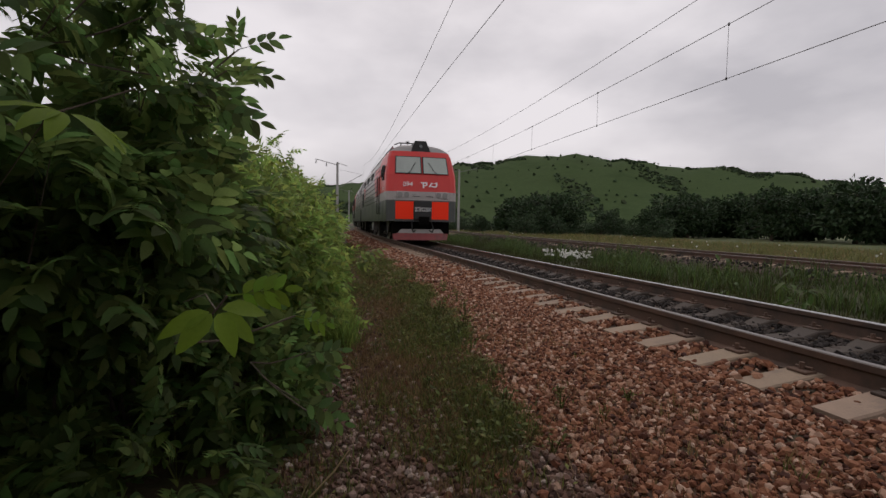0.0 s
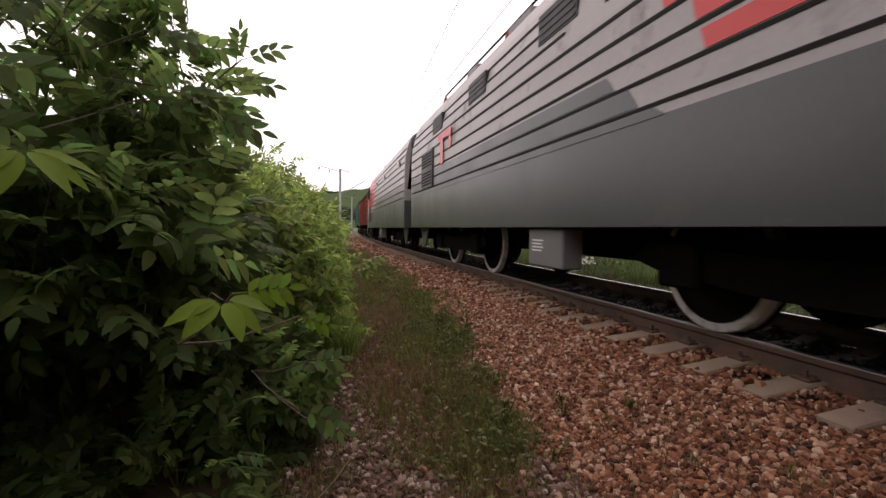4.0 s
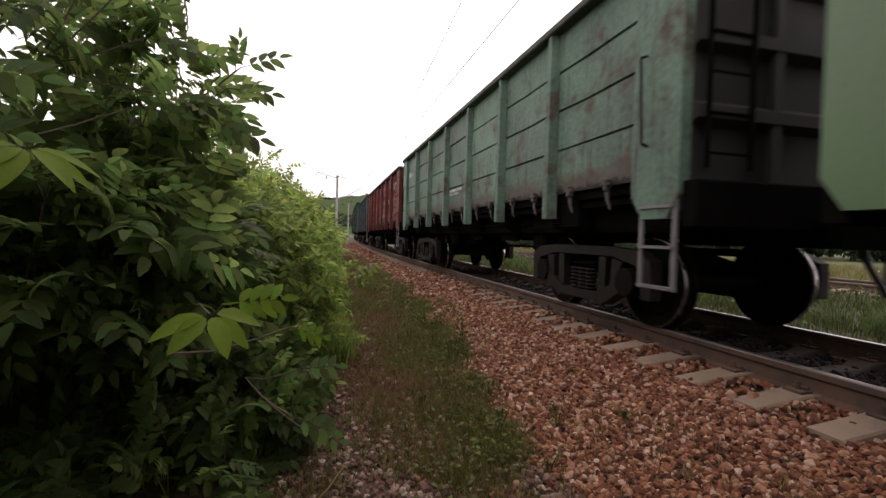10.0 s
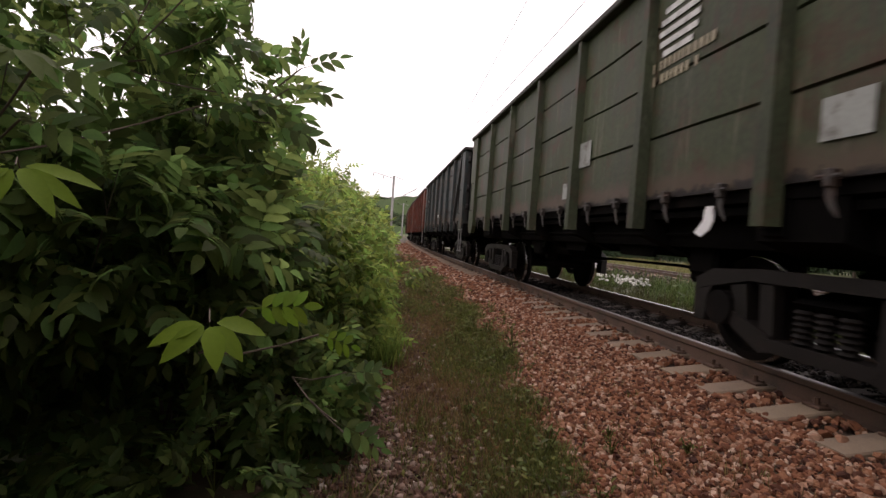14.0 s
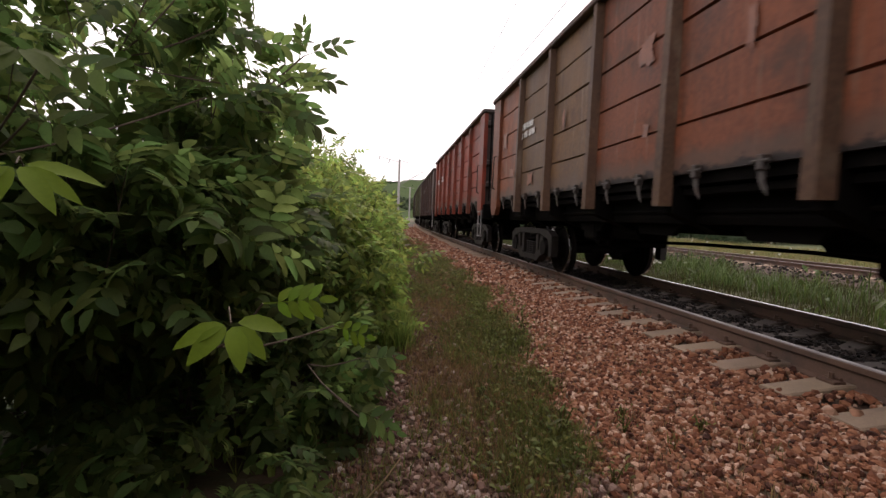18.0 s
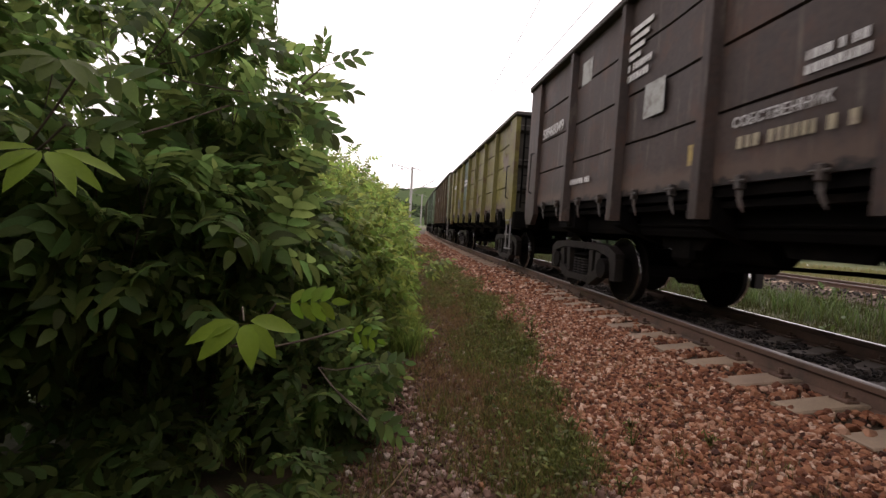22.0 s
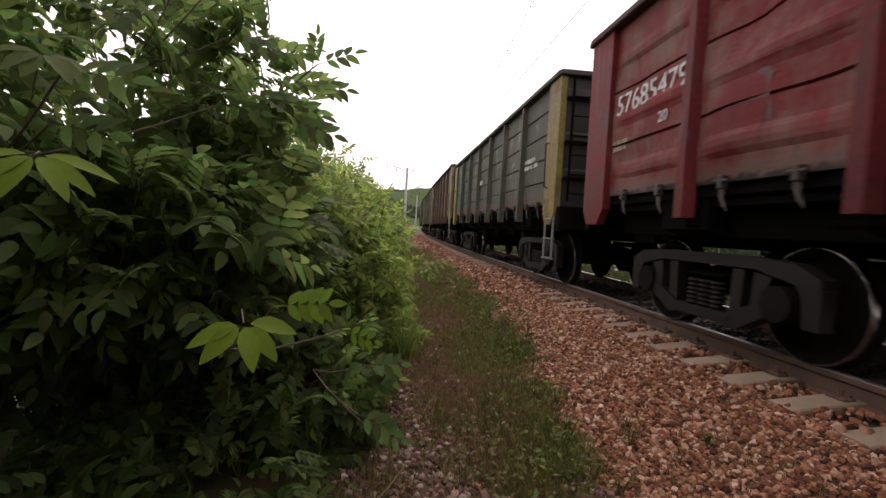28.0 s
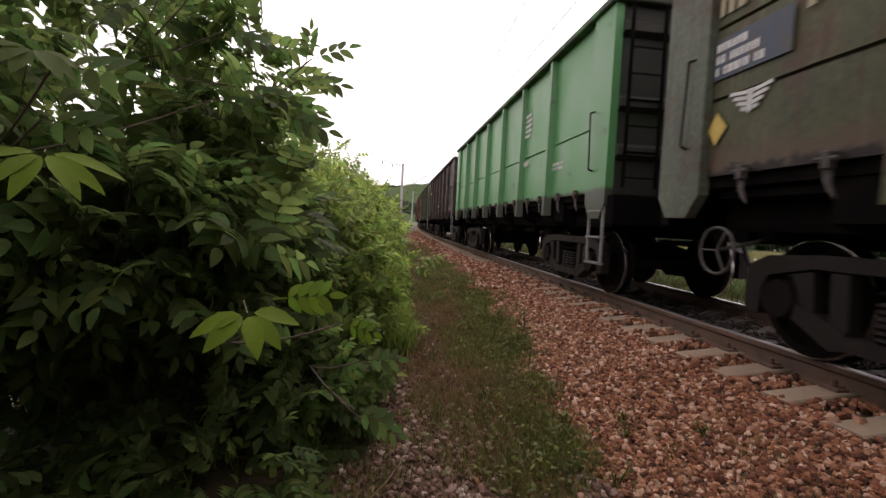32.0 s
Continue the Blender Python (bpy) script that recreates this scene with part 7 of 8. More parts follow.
spray("shrub_twig", (-1.5, 2.1, 1.3), [((-1.02, 1.73, 1.58), (0.8, -0.2, -0.05), 0.8, 3), ((-1.1, 1.8, 1.42), (0.8, -0.3, -0.1), 0.8, 3), ((-0.85, 2.65, 1.72), (0.9, -0.1, -0.1), 0.7, 3)], "twig of broad hanging leaves", 0.12, M_LEAF)
# unseen shrubs added behind the camera to keep sky light off the near bush
for _i, (_x, _y, _h) in enumerate(((-2.3, -0.3, 2.4), (-1.9, 0.75, 2.3), (-1.3, -1.9, 2.1), (-0.2, -2.9, 1.7), (-2.4, -3.6, 2.0), (-2.2, -7.0, 1.6))):
    bush("hedge_shrub", [((_x, _y, 0.3), (1.0, 1.2, _h * 1.45)), ((_x - 1.2, _y - 0.6, 0.5), (1.3, 1.5, _h * 1.55))], 900, COARSE_V, COARSE_F, M_LEAF, "tall unseen shrub added for shade", 90 + _i, stems=4, size=(1.5, 2.2),
         keep=lambda p: (np.hypot(p[:, 0], p[:, 1]) > 1.3) & ((p[:, 1] < 0) | (p[:, 0] < -0.95 * p[:, 1] - 1.35)))

# ---- stones of the ballast ----
ROCK_V = np.array([(x, y, z) for x in (-1, 1) for y in (-1, 1) for z in (-1, 1)], float) * 0.5
ROCK_F = np.array([(0, 1, 3), (0, 3, 2), (4, 6, 7), (4, 7, 5), (0, 4, 5), (0, 5, 1), (2, 3, 7), (2, 7, 6), (0, 2, 6), (0, 6, 4), (1, 5, 7), (1, 7, 3)])

_g = (1 + 5 ** 0.5) / 2
ICO_V = np.array([(-1, _g, 0), (1, _g, 0), (-1, -_g, 0), (1, -_g, 0), (0, -1, _g), (0, 1, _g), (0, -1, -_g), (0, 1, -_g), (_g, 0, -1), (_g, 0, 1), (-_g, 0, -1), (-_g, 0, 1)]) * 0.30
ICO_F = np.array([(0, 11, 5), (0, 5, 1), (0, 1, 7), (0, 7, 10), (0, 10, 11), (1, 5, 9), (5, 11, 4), (11, 10, 2), (10, 7, 6), (7, 1, 8), (3, 9, 4), (3, 4, 2), (3, 2, 6), (3, 6, 8), (3, 8, 9), (4, 9, 5), (2, 4, 11), (6, 2, 10), (8, 6, 7), (9, 8, 1)])


def random_turns(n, rng):
    q = rng.normal(size=(n, 4))
    q /= np.linalg.norm(q, axis=1, keepdims=True)
    w, x, y, z = q.T
    return np.stack([np.stack([1 - 2 * (y * y + z * z), 2 * (x * y - z * w), 2 * (x * z + y * w)], -1),
                     np.stack([2 * (x * y + z * w), 1 - 2 * (x * x + z * z), 2 * (y * z - x * w)], -1),
                     np.stack([2 * (x * z - y * w), 2 * (y * z + x * w), 1 - 2 * (x * x + y * y)], -1)], 1)


def stones(y, lat, size, rng, base_v=ROCK_V, base_f=ROCK_F):
    """Angular stones lying on the ground at the given places, joined."""
    n = len(y)
    z = ground_z(lat, y) + size * 0.24 + 0.03 * np.clip((lat + 1.42) * 4, 0, 1) * (lat < -0.8)
    p = np.stack([centre_x(y) + lat, y, z], -1)
    k = len(base_v)
    shape = base_v[None] * rng.uniform(0.62, 1.15, (n, 1, 3)) + rng.normal(size=(n, k, 3)) * 0.085
    v = np.einsum("nij,nkj->nki", random_turns(n, rng), shape) * size[:, None, None]
    v[:, :, 2] *= 0.9
    v += p[:, None, :]
    f = base_f[None] + (np.arange(n) * k)[:, None, None]
    return v.reshape(-1, 3), f.reshape(-1, 3)


CLUMPS = ((-2.64, 6.45, 0.55), (-3.04, 3.07, 0.28), (-2.37, 10.2, 0.8), (-2.80, 5.2, 0.40), (-2.5, 8.2, 0.5), (-4.25, 6.0, 0.4), (-2.35, 14.0, 1.2), (-4.0, 10.0, 0.7), (-2.75, 4.2, 0.25))


def green_at(y, l):
    """How green the verge is: uneven patches and known clumps."""
    n = np.sin(y * 1.3 + 1.0) * np.sin(l * 2.6 + y * 0.5) + 0.55 * np.sin(y * 3.1 + l * 4.3) * np.sin(y * 1.9 - l * 5.0) + 0.30 * np.sin(l * 7.1 - y * 2.2)
    g = np.clip(0.28 + 0.42 * n, 0.04, 1.0)
    for cl, cy, r in CLUMPS:
        g = g + 1.2 * np.exp(-(((l - cl) / (0.62 * r)) ** 2 + ((y - cy) / (1.5 * r)) ** 2))
    return g


def verge_band(y, l):
    """The overgrown strip between the trodden edge of the hedge and the clean ballast, and the hedge's foot."""
    wob = 0.10 * np.sin(y * 2.3 + 0.7) + 0.07 * np.sin(y * 5.1)
    right = np.interp(y, [2, 3, 4, 5, 6.5, 10, 18, 40], [-3.1, -2.95, -2.68, -2.58, -2.45, -2.15, -2.05, -2.0]) + wob
    left = np.interp(y, [2, 3.5, 5, 9, 20], [-3.6, -4.0, -4.4, -4.6, -4.6]) - wob
    strip_in = np.clip((right - l) / 0.30, 0, 1) * np.clip((l - left) / 0.35, 0, 1)
    bare = np.exp(-((l + 3.85 - 0.03 * y) / 0.22) ** 2) * (0.6 + 0.4 * np.sin(y * 1.1))
    return strip_in * (1 - 0.75 * bare), np.exp(-((l + 4.5) / 0.25) ** 2)


def build_stones():
    rng = np.random.default_rng(5)
    ys, ls, ss = [], [], []

    def area(n, y0, y1, l0, l1, s0, s1, skip=0.0):
        y, l = rng.uniform(y0, y1, n), rng.uniform(l0, l1, n)
        ys.append(y), ls.append(l), ss.append(rng.uniform(s0, s1, n) * rng.choice([0.7, 1.0, 1.0, 1.35], n))
    area(33000, 0.8, 9, -3.1, -1.35, 0.021, 0.043)
    area(7000, -14, 0.8, -3.1, -1.35, 0.04, 0.07)
    area(3600, -14, 0.5, -0.72, 0.72, 0.04, 0.075)
    area(3600, -14, 0.0, 0.85, 2.6, 0.04, 0.075)
    area(1800, -14, 1, -1.42, -0.85, 0.035, 0.06)
    area(11000, 0.8, 7, -4.7, -3.1, 0.018, 0.046)
    area(4500, 7, 16, -4.4, -3.1, 0.022, 0.05)
    area(15000, 9, 22, -3.0, -1.35, 0.035, 0.07)
    area(8000, 22, 60, -2.8, -1.35, 0.06, 0.11)
    area(9000, 0.5, 14, -0.72, 0.72, 0.035, 0.065)
    area(5000, 14, 40, -0.72, 0.72, 0.05, 0.09)
    area(5500, 0.0, 14, 0.85, 2.6, 0.035, 0.065)
    area(3500, 14, 40, 0.85, 2.4, 0.05, 0.09)
    area(4200, 1, 14, -1.42, -0.85, 0.03, 0.06)
    area(6000, 2, 50, SECOND - 2.0, SECOND + 1.6, 0.05, 0.09)
    y, l, s = np.concatenate(ys), np.concatenate(ls), np.concatenate(ss)
    # the flat tops of sleepers stay clear
    phase = np.abs(((y - 1.97) / SPACING + 0.5) % 1.0 - 0.5) * SPACING
    on_sleeper = (phase < 0.135) & (np.abs(l) < 1.43) & (rng.random(len(y)) < np.where(np.abs(l) < 0.7, 0.75, 0.97))
    keep = ~on_sleeper & ~((np.abs(np.abs(l) - 0.798) < 0.10))
    # thin out where grass has grown over the verge
    grown = (l < -1.5) & (rng.random(len(y)) < verge_band(y, l)[0] * np.where(y < 3.6, 0.35, 0.72))
    y, l, s = y[keep & ~grown], l[keep & ~grown], s[keep & ~grown]
    z_on = s * 0
    inner, path = (np.abs(l) < 0.75) | (l > 3), l < -3.05 - 0.15 * np.sin(y * 2.3)
    for chosen, mat, label in ((~inner & ~path, M_STONE, "loose reddish crushed stones"), (path, M_STONE_PATH, "greyish stones trodden into the path"), (inner, M_STONE_DARK, "oily grey crushed stones between the rails")):
        close = chosen & (y > 0.8) & (y < 9)
        for group, shape in ((close, (ICO_V, ICO_F)), (chosen & ~close, (ROCK_V, ROCK_F))):
            if group.any():
                v, f = stones(y[group], l[group], s[group], rng, *shape)
                tagged(solid("ballast_stones", v, f, mat, ground), label, kind="stuff")
    # the nearest stones, one by one
    first = []
    for i in range(6):
        v, f = stones(np.zeros(1), np.full(1, -2.0), np.ones(1), rng, ICO_V, ICO_F)
        v = v - v.mean(0)
        first.append(solid("stone", v, f, M_STONE_ONE))
    for i in range(290):
        y, l = rng.uniform(1.4, 4.2), rng.uniform(-3.7, -1.5)
        k = rng.uniform(0.034, 0.062)
        m = Matrix.Translation((float(centre_x(y)) + l, y, float(ground_z(l, y)) + k * 0.35)) @ Matrix.Rotation(rng.uniform(0, 6.28), 4, "Z") @ Matrix.Diagonal((k, k, k * 0.85, 1))
        if i < 6:
            first[i].matrix_basis, first[i].parent = m, ground
        else:
            share("stone", first[i % 6], m, ground)


build_stones()

# ---- grass and weeds ----
def blade(h, w, bend):
    v = np.array([(-w, 0, 0), (w, 0, 0), (-w * 0.7, bend * 0.35 * h, h * 0.55), (w * 0.7, bend * 0.35 * h, h * 0.55), (0, bend * h, h * 0.95)])
    return v, np.array([(0, 1, 3), (0, 3, 2), (2, 3, 4)])


def tuft(n, h, w, spread, seed):
    rng = random.Random(seed)
    vs, fs, k = [], [], 0
    for i in range(n):
        v, f = blade(h * rng.uniform(0.5, 1.1), w, rng.uniform(0.15, 0.8))
        a = rng.uniform(0, 6.28)
        c, s = math.cos(a), math.sin(a)
        r = spread * rng.random()
        b = rng.uniform(0, 6.28)
        v = v @ np.array([(c, s, 0), (-s, c, 0), (0, 0, 1)]) + np.array((r * math.cos(b), r * math.sin(b), -0.02))
        vs.append(v), fs.append(f + k)
        k += len(v)
    return np.concatenate(vs), np.concatenate(fs)


def meadow(name, n, y0, y1, l0, l1, h, w, mat, label, seed, where=None, size=(0.6, 1.3), blades=8, spread=0.09):
    rng = np.random.default_rng(seed)
    y, l = y0 + (y1 - y0) * rng.random(n) ** 1.4, rng.uniform(l0, l1, n)
    if where is not None:
        ok = where(y, l, rng)
        y, l = y[ok], l[ok]
    n = len(y)
    p = np.stack([centre_x(y) + l, y, ground_z(l, y)], -1)
    tv, tf = tuft(blades, h, w, spread, seed)
    a = rng.uniform(0, 6.28, n)
    c, s, o = np.cos(a), np.sin(a), np.zeros(n)
    rot = np.stack([np.stack([c, -s, o], -1), np.stack([s, c, o], -1), np.stack([o, o, o + 1], -1)], 1)
    v, f = scatter(tv, tf, p, rot, rng.uniform(*size, n))
    return tagged(solid(name, v, f, mat), label, "grass", kind="stuff")


def patchy(y, l, rng):
    """Green grass in uneven patches along the verge."""
    middle, foot = verge_band(y, l)
    return rng.random(len(y)) < np.clip(green_at(y, l) * (middle * np.clip(1.0 + 0.75 * (l + 3.1), 0.25, 1.2) + 0.9 * foot + 0.02), 0, 1) * np.clip((y - 1.5) / 1.2, 0.25, 1)


def litter(y, l, rng):
    """Dry stalks where the green gives out, thin on the trodden path."""
    middle, foot = verge_band(y, l)
    return rng.random(len(y)) < np.clip(0.9 * middle + 0.3 * foot + 0.07, 0, 1) * np.clip(1.15 - 0.55 * green_at(y, l), 0.2, 1)


def creeping(name, n, y0, y1, where, size, mat, label, seed, lift=0.03, l0=-4.7, l1=-2.0):
    """Small leaves lying close to the ground."""
    rng = np.random.default_rng(seed)
    y, l = y0 + (y1 - y0) * rng.random(n) ** 1.5, rng.uniform(l0, l1, n)
    ok = where(y, l, rng)
    y, l = y[ok], l[ok]
    n = len(y)
    p = np.stack([centre_x(y) + l, y, ground_z(l, y) + 0.008 + lift * rng.random(n) ** 2], -1)
    tv = np.array([(0, 0, 0), (0.45, 0.24, 0.08), (0.45, -0.24, 0.08), (1, 0, 0)])
    tf = np.array([(0, 2, 1), (1, 2, 3)])
    d = np.stack([rng.normal(size=n), rng.normal(size=n), rng.normal(size=n) * 0.35 + 0.1], -1)
    v, f = scatter(tv, tf, p, frames_from(d, rng.normal(size=n) * 0.5), rng.uniform(*size, n) * (1 + 0.05 * np.clip(y - 5, 0, 20)))
    return tagged(solid(name, v, f, mat), label, "grass", kind="stuff")


meadow("verge_grass", 58000, 1.5, 30, -4.8, -1.9, 0.12, 0.0030, M_GRASS, "short patchy grass on the stony verge", 61, patchy, blades=12, spread=0.07, size=(0.5, 1.5))
meadow("dry_verge_grass", 62000, 1.2, 24, -4.8, -1.9, 0.085, 0.0024, M_DRY, "dry brown grass and litter on the verge", 62, litter, blades=8, spread=0.10, size=(0.4, 1.5))
creeping("creeping_weeds", 52000, 1.5, 24, patchy, (0.03, 0.065), M_GRASS, "small leaved weeds creeping over the verge", 67, 0.09)
creeping("leaf_litter", 30000, 1.0, 16, litter, (0.015, 0.045), M_LITTER, "brown fallen leaf litter on the path", 68, 0.01)
meadow("hedge_grass", 8000, 5.6, 40, -4.9, -3.95, 0.40, 0.0055, M_LEAF_FAR, "tall bright green grass at the foot of the hedge", 63, blades=8, spread=0.14)
meadow("track_weeds", 15000, -3, 60, 2.5, 9.1, 0.20, 0.006, M_WEED, "rank grass and weeds between the tracks", 64, lambda y, l, rng: rng.random(len(y)) < 0.75 + 0.45 * np.sin(y * 0.8 + l) * np.sin(l * 1.7 - y * 0.3), size=(0.4, 1.8), blades=9, spread=0.16)
meadow("tall_track_weeds", 2600, 4, 70, 5.6, 9.0, 0.55, 0.012, M_WEED_TALL, "tall weeds beside the second track", 69, lambda y, l, rng: rng.random(len(y)) < 0.45 + 0.6 * np.sin(y * 0.7 + 2.0) * np.sin(l * 1.3 + y * 0.2), size=(0.5, 1.5), blades=9, spread=0.25)
meadow("meadow_grass", 11000, -10, 110, 12.6, 48, 0.62, 0.011, M_MEADOW, "tall meadow grass beyond the second track", 65, size=(0.7, 1.5), blades=9, spread=0.3)
meadow("dry_meadow_grass", 3500, -10, 110, 13, 48, 0.7, 0.008, M_DRY, "dry stalks in the meadow", 66, size=(0.7, 1.4), blades=6, spread=0.3)


def weed(place, h, seed, mat, name="weed", label="leafy green weed growing in the ballast"):
    """A small leafy plant: stem and separate leaves."""
    rng = np.random.default_rng(seed)
    w = tagged(new(name), label, "weed", "weeds by the line")
    bm = bmesh.new()
    p = Vector(place)
    for i in range(4):
        tip = p + Vector((rng.uniform(-0.3, 0.3) * h, rng.uniform(-0.3, 0.3) * h, h * rng.uniform(0.6, 1.0)))
        rods(bm, [p + Vector((0, 0, -0.03)), p.lerp(tip, 0.5), tip], 0.004, 4)
    tagged(part("stem", bm, M_GRASS, w), kind="stuff")
    n = 26
    q = rng.normal(size=(n, 3)) * np.array((0.22, 0.22, 0.28)) * h + np.array(place) + np.array((0, 0, 0.5 * h))
    q[:, 2] = np.maximum(q[:, 2], place[2] + 0.02)
    d = rng.normal(size=(n, 3)) + np.array((0, 0, 0.2))
    v, f = leaflet(1.0, 0.42, 0.3)
    v, f = scatter(v, f, q, frames_from(d, rng.normal(size=n) * 0.4), rng.uniform(0.16, 0.32, n) * h)
    tagged(solid("leaves", v, f, mat, w), kind="stuff")
    return w


_rng = np.random.default_rng(9)
for _lat, _y, _h in ((-3.06, 3.02, 0.20), (-2.97, 3.16, 0.18), (-2.66, 6.35, 0.26), (-2.52, 6.6, 0.24), (-2.80, 6.75, 0.24), (-2.82, 5.05, 0.22), (-2.70, 5.35, 0.22), (-2.40, 9.4, 0.3), (-2.30, 10.4, 0.3), (-2.5, 10.0, 0.28), (-4.2, 6.1, 0.25), (-4.3, 5.7, 0.25), (-2.62, 2.95, 0.13), (-2.55, 3.1, 0.12), (-2.75, 5.0, 0.22), (-2.45, 5.8, 0.2), (-2.3, 6.3, 0.2), (-2.85, 3.7, 0.14), (-2.2, 7.0, 0.2), (-2.9, 5.6, 0.2), (-2.15, 8.0, 0.22), (-2.7, 6.9, 0.22), (-2.2, 2.75, 0.12), (-2.95, 2.45, 0.16), (-2.75, 4.6, 0.2), (-2.6, 5.3, 0.22), (-3.1, 6.2, 0.22), (-3.0, 7.6, 0.25), (-2.9, 9.0, 0.25), (-3.4, 3.9, 0.15), (-3.0, 11.0, 0.3), (-3.2, 13.0, 0.3), (-3.7, 5.2, 0.2), (-3.5, 8.4, 0.22)):
    weed((float(centre_x(_y)) + _lat, _y, float(ground_z(_lat, _y))), _h, int(_y * 100), M_GRASS)
weed((-0.62, 1.95, -0.5), 0.42, 901, M_LEAF, label="low dim green plant under the shrub")
weed((-0.35, 2.15, -0.5), 0.30, 902, M_LEAF, label="low dim green plant under the shrub")
weed((-0.95, 2.3, -0.5), 0.45, 903, M_LEAF, label="low dim green plant under the shrub")
weed((-0.80, 3.05, -0.5), 0.50, 905, M_LEAF_FAR, label="low fresh green plant at the foot of the shrub")
weed((-1.15, 2.85, -0.5), 0.45, 906, M_LEAF_FAR, label="low fresh green plant at the foot of the shrub")
weed((0.12, 1.98, -0.47), 0.10, 904, M_LEAF_LIGHT, label="tiny yellow-green plant among the stones")
for _i in range(26):
    _y, _lat = float(_rng.uniform(4, 45)), float(_rng.uniform(3.2, 8.6))
    weed((float(centre_x(_y)) + _lat, _y, float(ground_z(_lat, _y))), float(_rng.uniform(0.45, 0.95)), 700 + _i, M_WEED_TALL, label="tall green weed between the tracks")


def flowers(name, n, y0, y1, l0, l1, h, r, label, seed):
    rng = np.random.default_rng(seed)
    y, l = rng.uniform(y0, y1, n), rng.uniform(l0, l1, n)
    p = np.stack([centre_x(y) + l, y, ground_z(l, y) + h * rng.uniform(0.7, 1.15, n)], -1)
    v, f = scatter(ROCK_V * np.array((1, 1, 0.4)), ROCK_F, p, random_turns(n, rng), rng.uniform(0.6, 1.3, n) * r)
    return tagged(solid(name, v, f, M_FLOWER), label, "flowers", kind="stuff")


flowers("white_flowers", 114, 16.2, 18.6, 5.1, 6.3, 0.55, 0.07, "patch of small white flowers between the tracks", 81)
flowers("meadow_flowers", 42, 5, 80, 14, 34, 0.8, 0.085, "white umbels scattered over the meadow", 82)

# dry twig on the verge
bm = bmesh.new()
rods(bm, [(-0.35, 2.0, -0.42), (-0.10, 2.35, -0.40), (0.12, 2.75, -0.41), (0.22, 2.95, -0.39)], 0.006, 5)
rods(bm, [(-0.10, 2.35, -0.40), (-0.02, 2.62, -0.37)], 0.004, 5)
_o = part("dry_twig", bm, M_DRY)
tagged(_o, "pale dry twig lying on the stones", "twig")

# ---- trees beyond the meadow ----
def tree(seed, h, spread):
    rng = np.random.default_rng(seed)
    w = new("broadleaf_tree")
    bm = bmesh.new()
    cyl(bm, (0, 0, -0.3), (0.1, 0, h * 0.45), 0.03 * h, 7, 0.016 * h)
    blobs = []
    for i in range(22):
        a, u = rng.uniform(0, 6.28), rng.random()
        r = spread * math.sqrt(u) * 0.8
        z = h * rng.uniform(0.14, 0.88) * (1 - 0.22 * u)
        blobs.append((np.array((r * math.cos(a), r * math.sin(a), z)), spread * rng.uniform(0.28, 0.5)))
        cyl(bm, (0.08, 0, h * rng.uniform(0.05, 0.42)), tuple(blobs[-1][0]), 0.009 * h, 5, 0.003 * h)
    part("trunk", bm, M_BARK, w)
    ps, ds = [], []
    for c, r in blobs:
        p, d = blob_points(150, c, (r, r, r * 0.8), rng, 0.6)
        ps.append(p), ds.append(d)
    p, d = np.concatenate(ps), np.concatenate(ds)
    v, f = leaflet(1.0, 0.55, 0.2)
    v, f = scatter(v, f, p, frames_from(d + rng.normal(size=p.shape) * 0.6, rng.normal(size=len(p))), rng.uniform(0.045, 0.085, len(p)) * h)
    tagged(solid("crown", v, f, M_TREE_LEAF, w), "dense dark leafy crown", kind="stuff")
    return w


_trees = [tree(101, 12.0, 5.2), tree(102, 10.0, 4.8), tree(103, 7.0, 4.2), tree(104, 4.0, 2.8)]
_spots = []
for _i in range(20):
    _spots.append((41.5 + 1.35 * _i + float(_rng.uniform(-0.6, 0.6)), float(_rng.uniform(98, 132)), int(_rng.integers(0, 2)), float(_rng.uniform(0.9, 1.12))))
for _az, _d, _k, _s in ((24.0, 128, 0, 0.98), (25.8, 120, 1, 1.0), (28.2, 118, 1, 1.08), (30.0, 122, 1, 0.98)):
    _spots.append((_az, _d, _k, _s))
for _i in range(34):
    _spots.append((13.5 + 0.85 * _i + float(_rng.uniform(-0.4, 0.4)), float(_rng.uniform(82, 150)), int(_rng.choice([2, 3, 3, 3])), float(_rng.uniform(0.5, 1.0))))
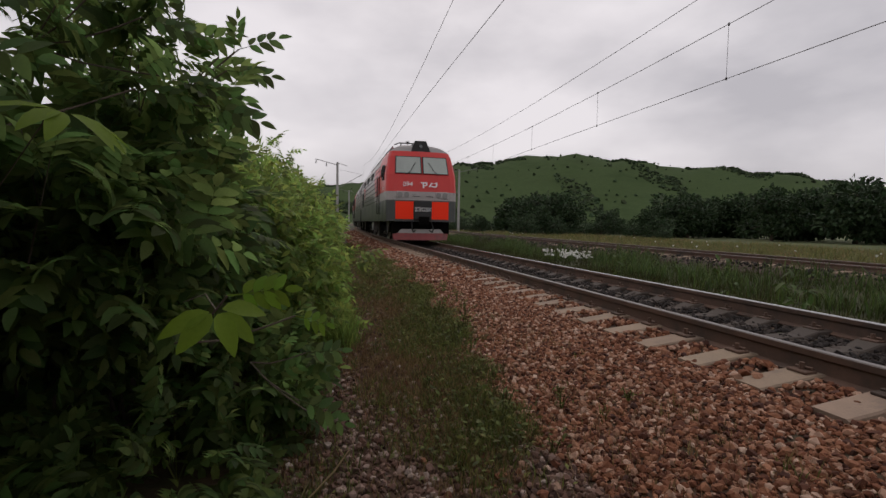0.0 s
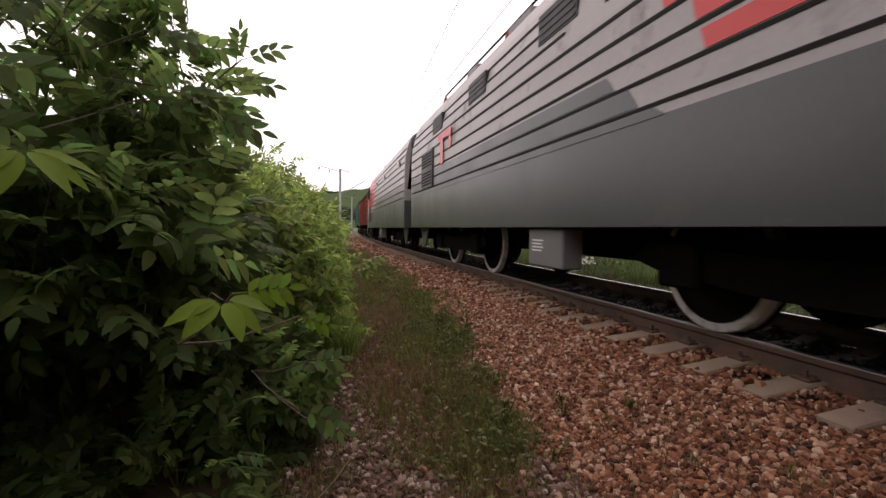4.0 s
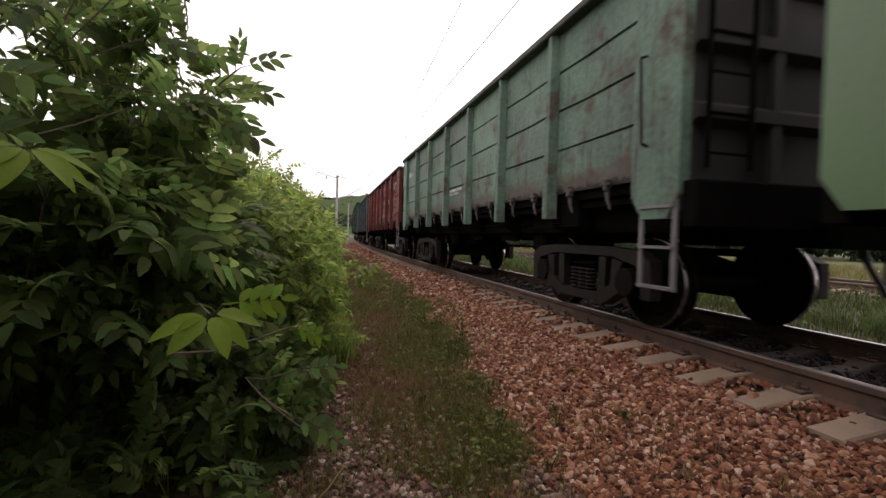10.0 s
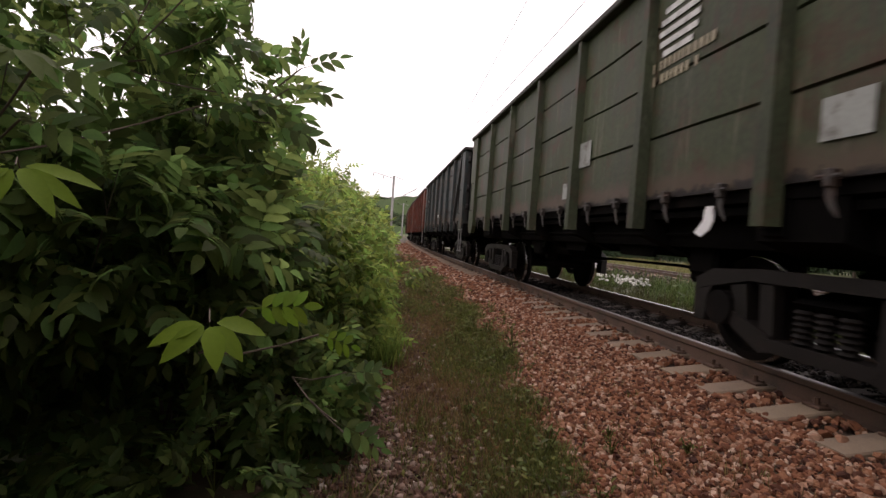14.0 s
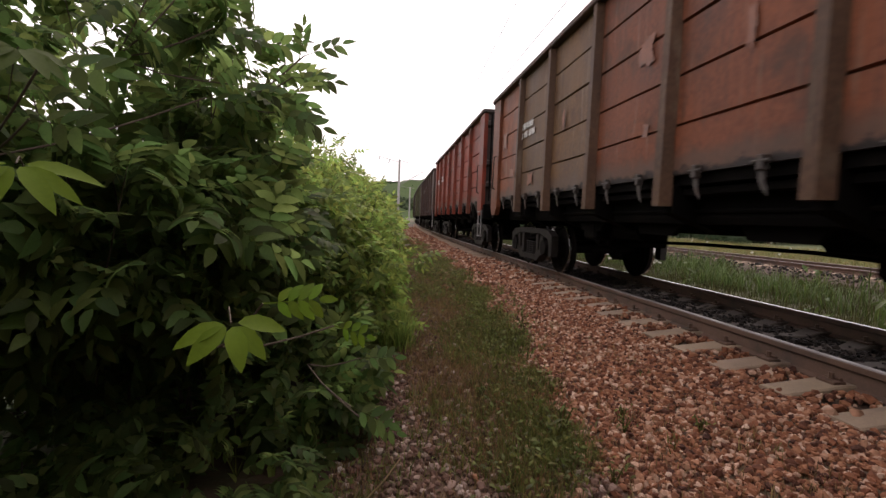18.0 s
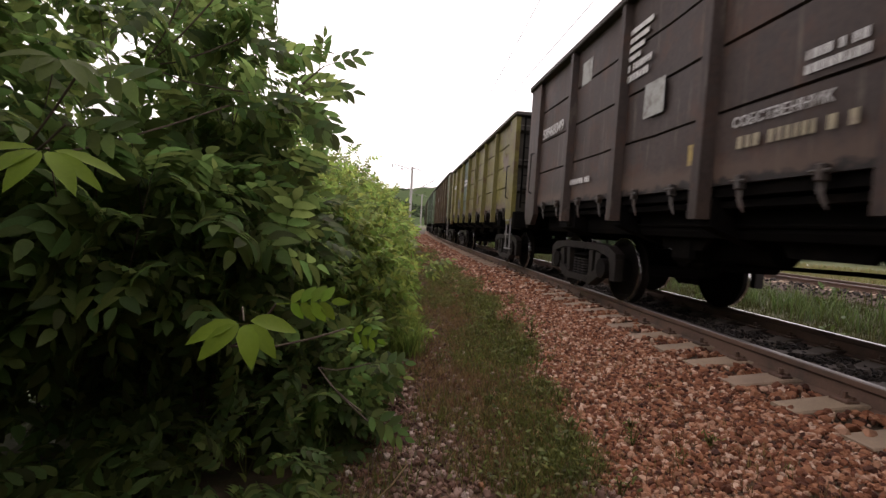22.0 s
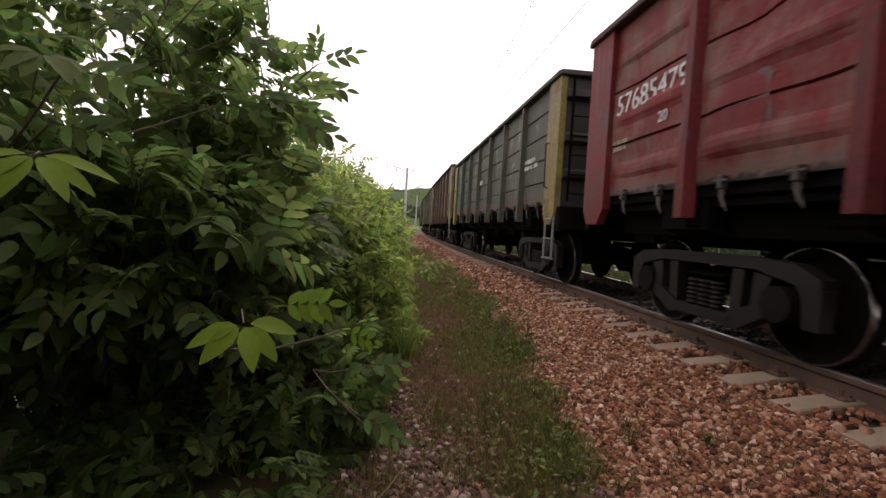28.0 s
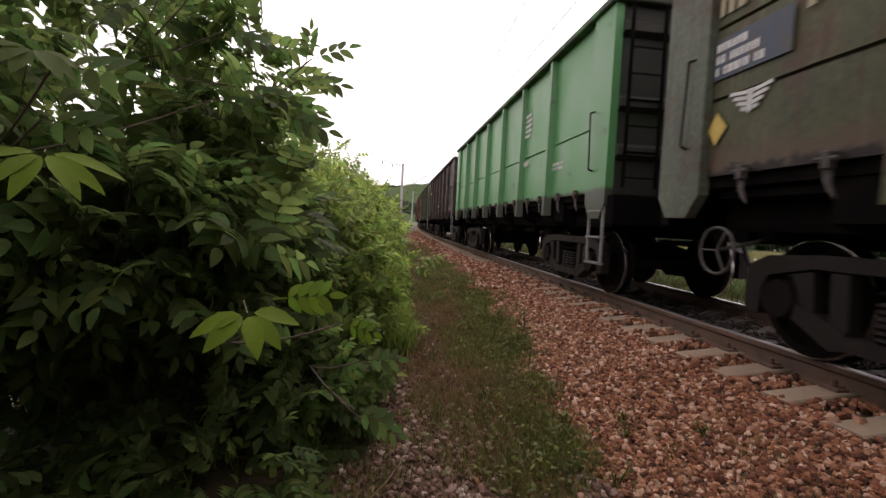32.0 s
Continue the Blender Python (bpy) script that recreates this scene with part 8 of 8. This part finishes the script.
for _i, (_az, _d, _k, _s) in enumerate(_spots):
    _x, _y = _d * math.sin(radians(_az)), _d * math.cos(radians(_az))
    _m = pose(_x, _y, float(ground_z(_x - float(centre_x(_y)), _y)) - 0.1, 0, 0, _i * 67.0)
    _t = copy_thing(_trees[_k], _m)
    _t.scale = (_s, _s, _s * (0.94 + 0.04 * (_i % 4)))
    tagged(_t, ("tall dark broadleaf tree at the meadow edge", "round dark broadleaf tree at the meadow edge", "low bushy tree beyond the meadow", "small rounded bush beyond the meadow")[_k], "tree", "trees beyond the meadow")
for _k, (_az, _d) in enumerate(((63.0, 125), (70.0, 120), (12.0, 140), (11.0, 120))):
    _x, _y = _d * math.sin(radians(_az)), _d * math.cos(radians(_az))
    _trees[_k].matrix_basis = pose(_x, _y, float(ground_z(_x - float(centre_x(_y)), _y)) - 0.1)
    tagged(_trees[_k], ("tall dark broadleaf tree at the meadow edge", "round dark broadleaf tree at the meadow edge", "low bushy tree beyond the meadow", "small rounded bush beyond the meadow")[_k], "tree", "trees beyond the meadow")


def hill_woods():
    rng = np.random.default_rng(33)
    az, r = rng.uniform(-25, 75, 16000), rng.uniform(620, 1400, 16000)
    wood = np.sin(az * 0.33 + 1.0) * np.sin(r * 0.009 + az * 0.12) + 0.5 * np.sin(az * 1.1 + r * 0.02)
    ok = (wood > 0.62) | (rng.random(len(az)) < 0.03)
    az, r = az[ok], r[ok]
    ridge_az = rng.uniform(-25, 75, 4200)
    ridge_az = ridge_az[np.sin(ridge_az * 0.7 + 1.5) + 0.4 * np.sin(ridge_az * 2.2) > -0.35]
    az, r = np.concatenate([az, ridge_az]), np.concatenate([r, rng.uniform(1385, 1402, len(ridge_az))])
    n = len(az)
    size = rng.uniform(2.5, 5.5, n)
    a = np.radians(az)
    p = np.stack([r * np.sin(a), r * np.cos(a), ridge_height(az, r) + size * 0.3], -1)
    shape = ROCK_V[None] * rng.uniform(0.7, 1.2, (n, 1, 3)) + rng.normal(size=(n, 8, 3)) * 0.15
    v = np.einsum("nij,nkj->nki", random_turns(n, rng), shape) * size[:, None, None] + p[:, None, :]
    f = ROCK_F[None] + (np.arange(n) * 8)[:, None, None]
    return tagged(solid("hill_woods", v.reshape(-1, 3), f.reshape(-1, 3), M_HILL_WOOD), "dark scattered trees on the far hill", "woods", kind="stuff")


hill_woods()

motions()
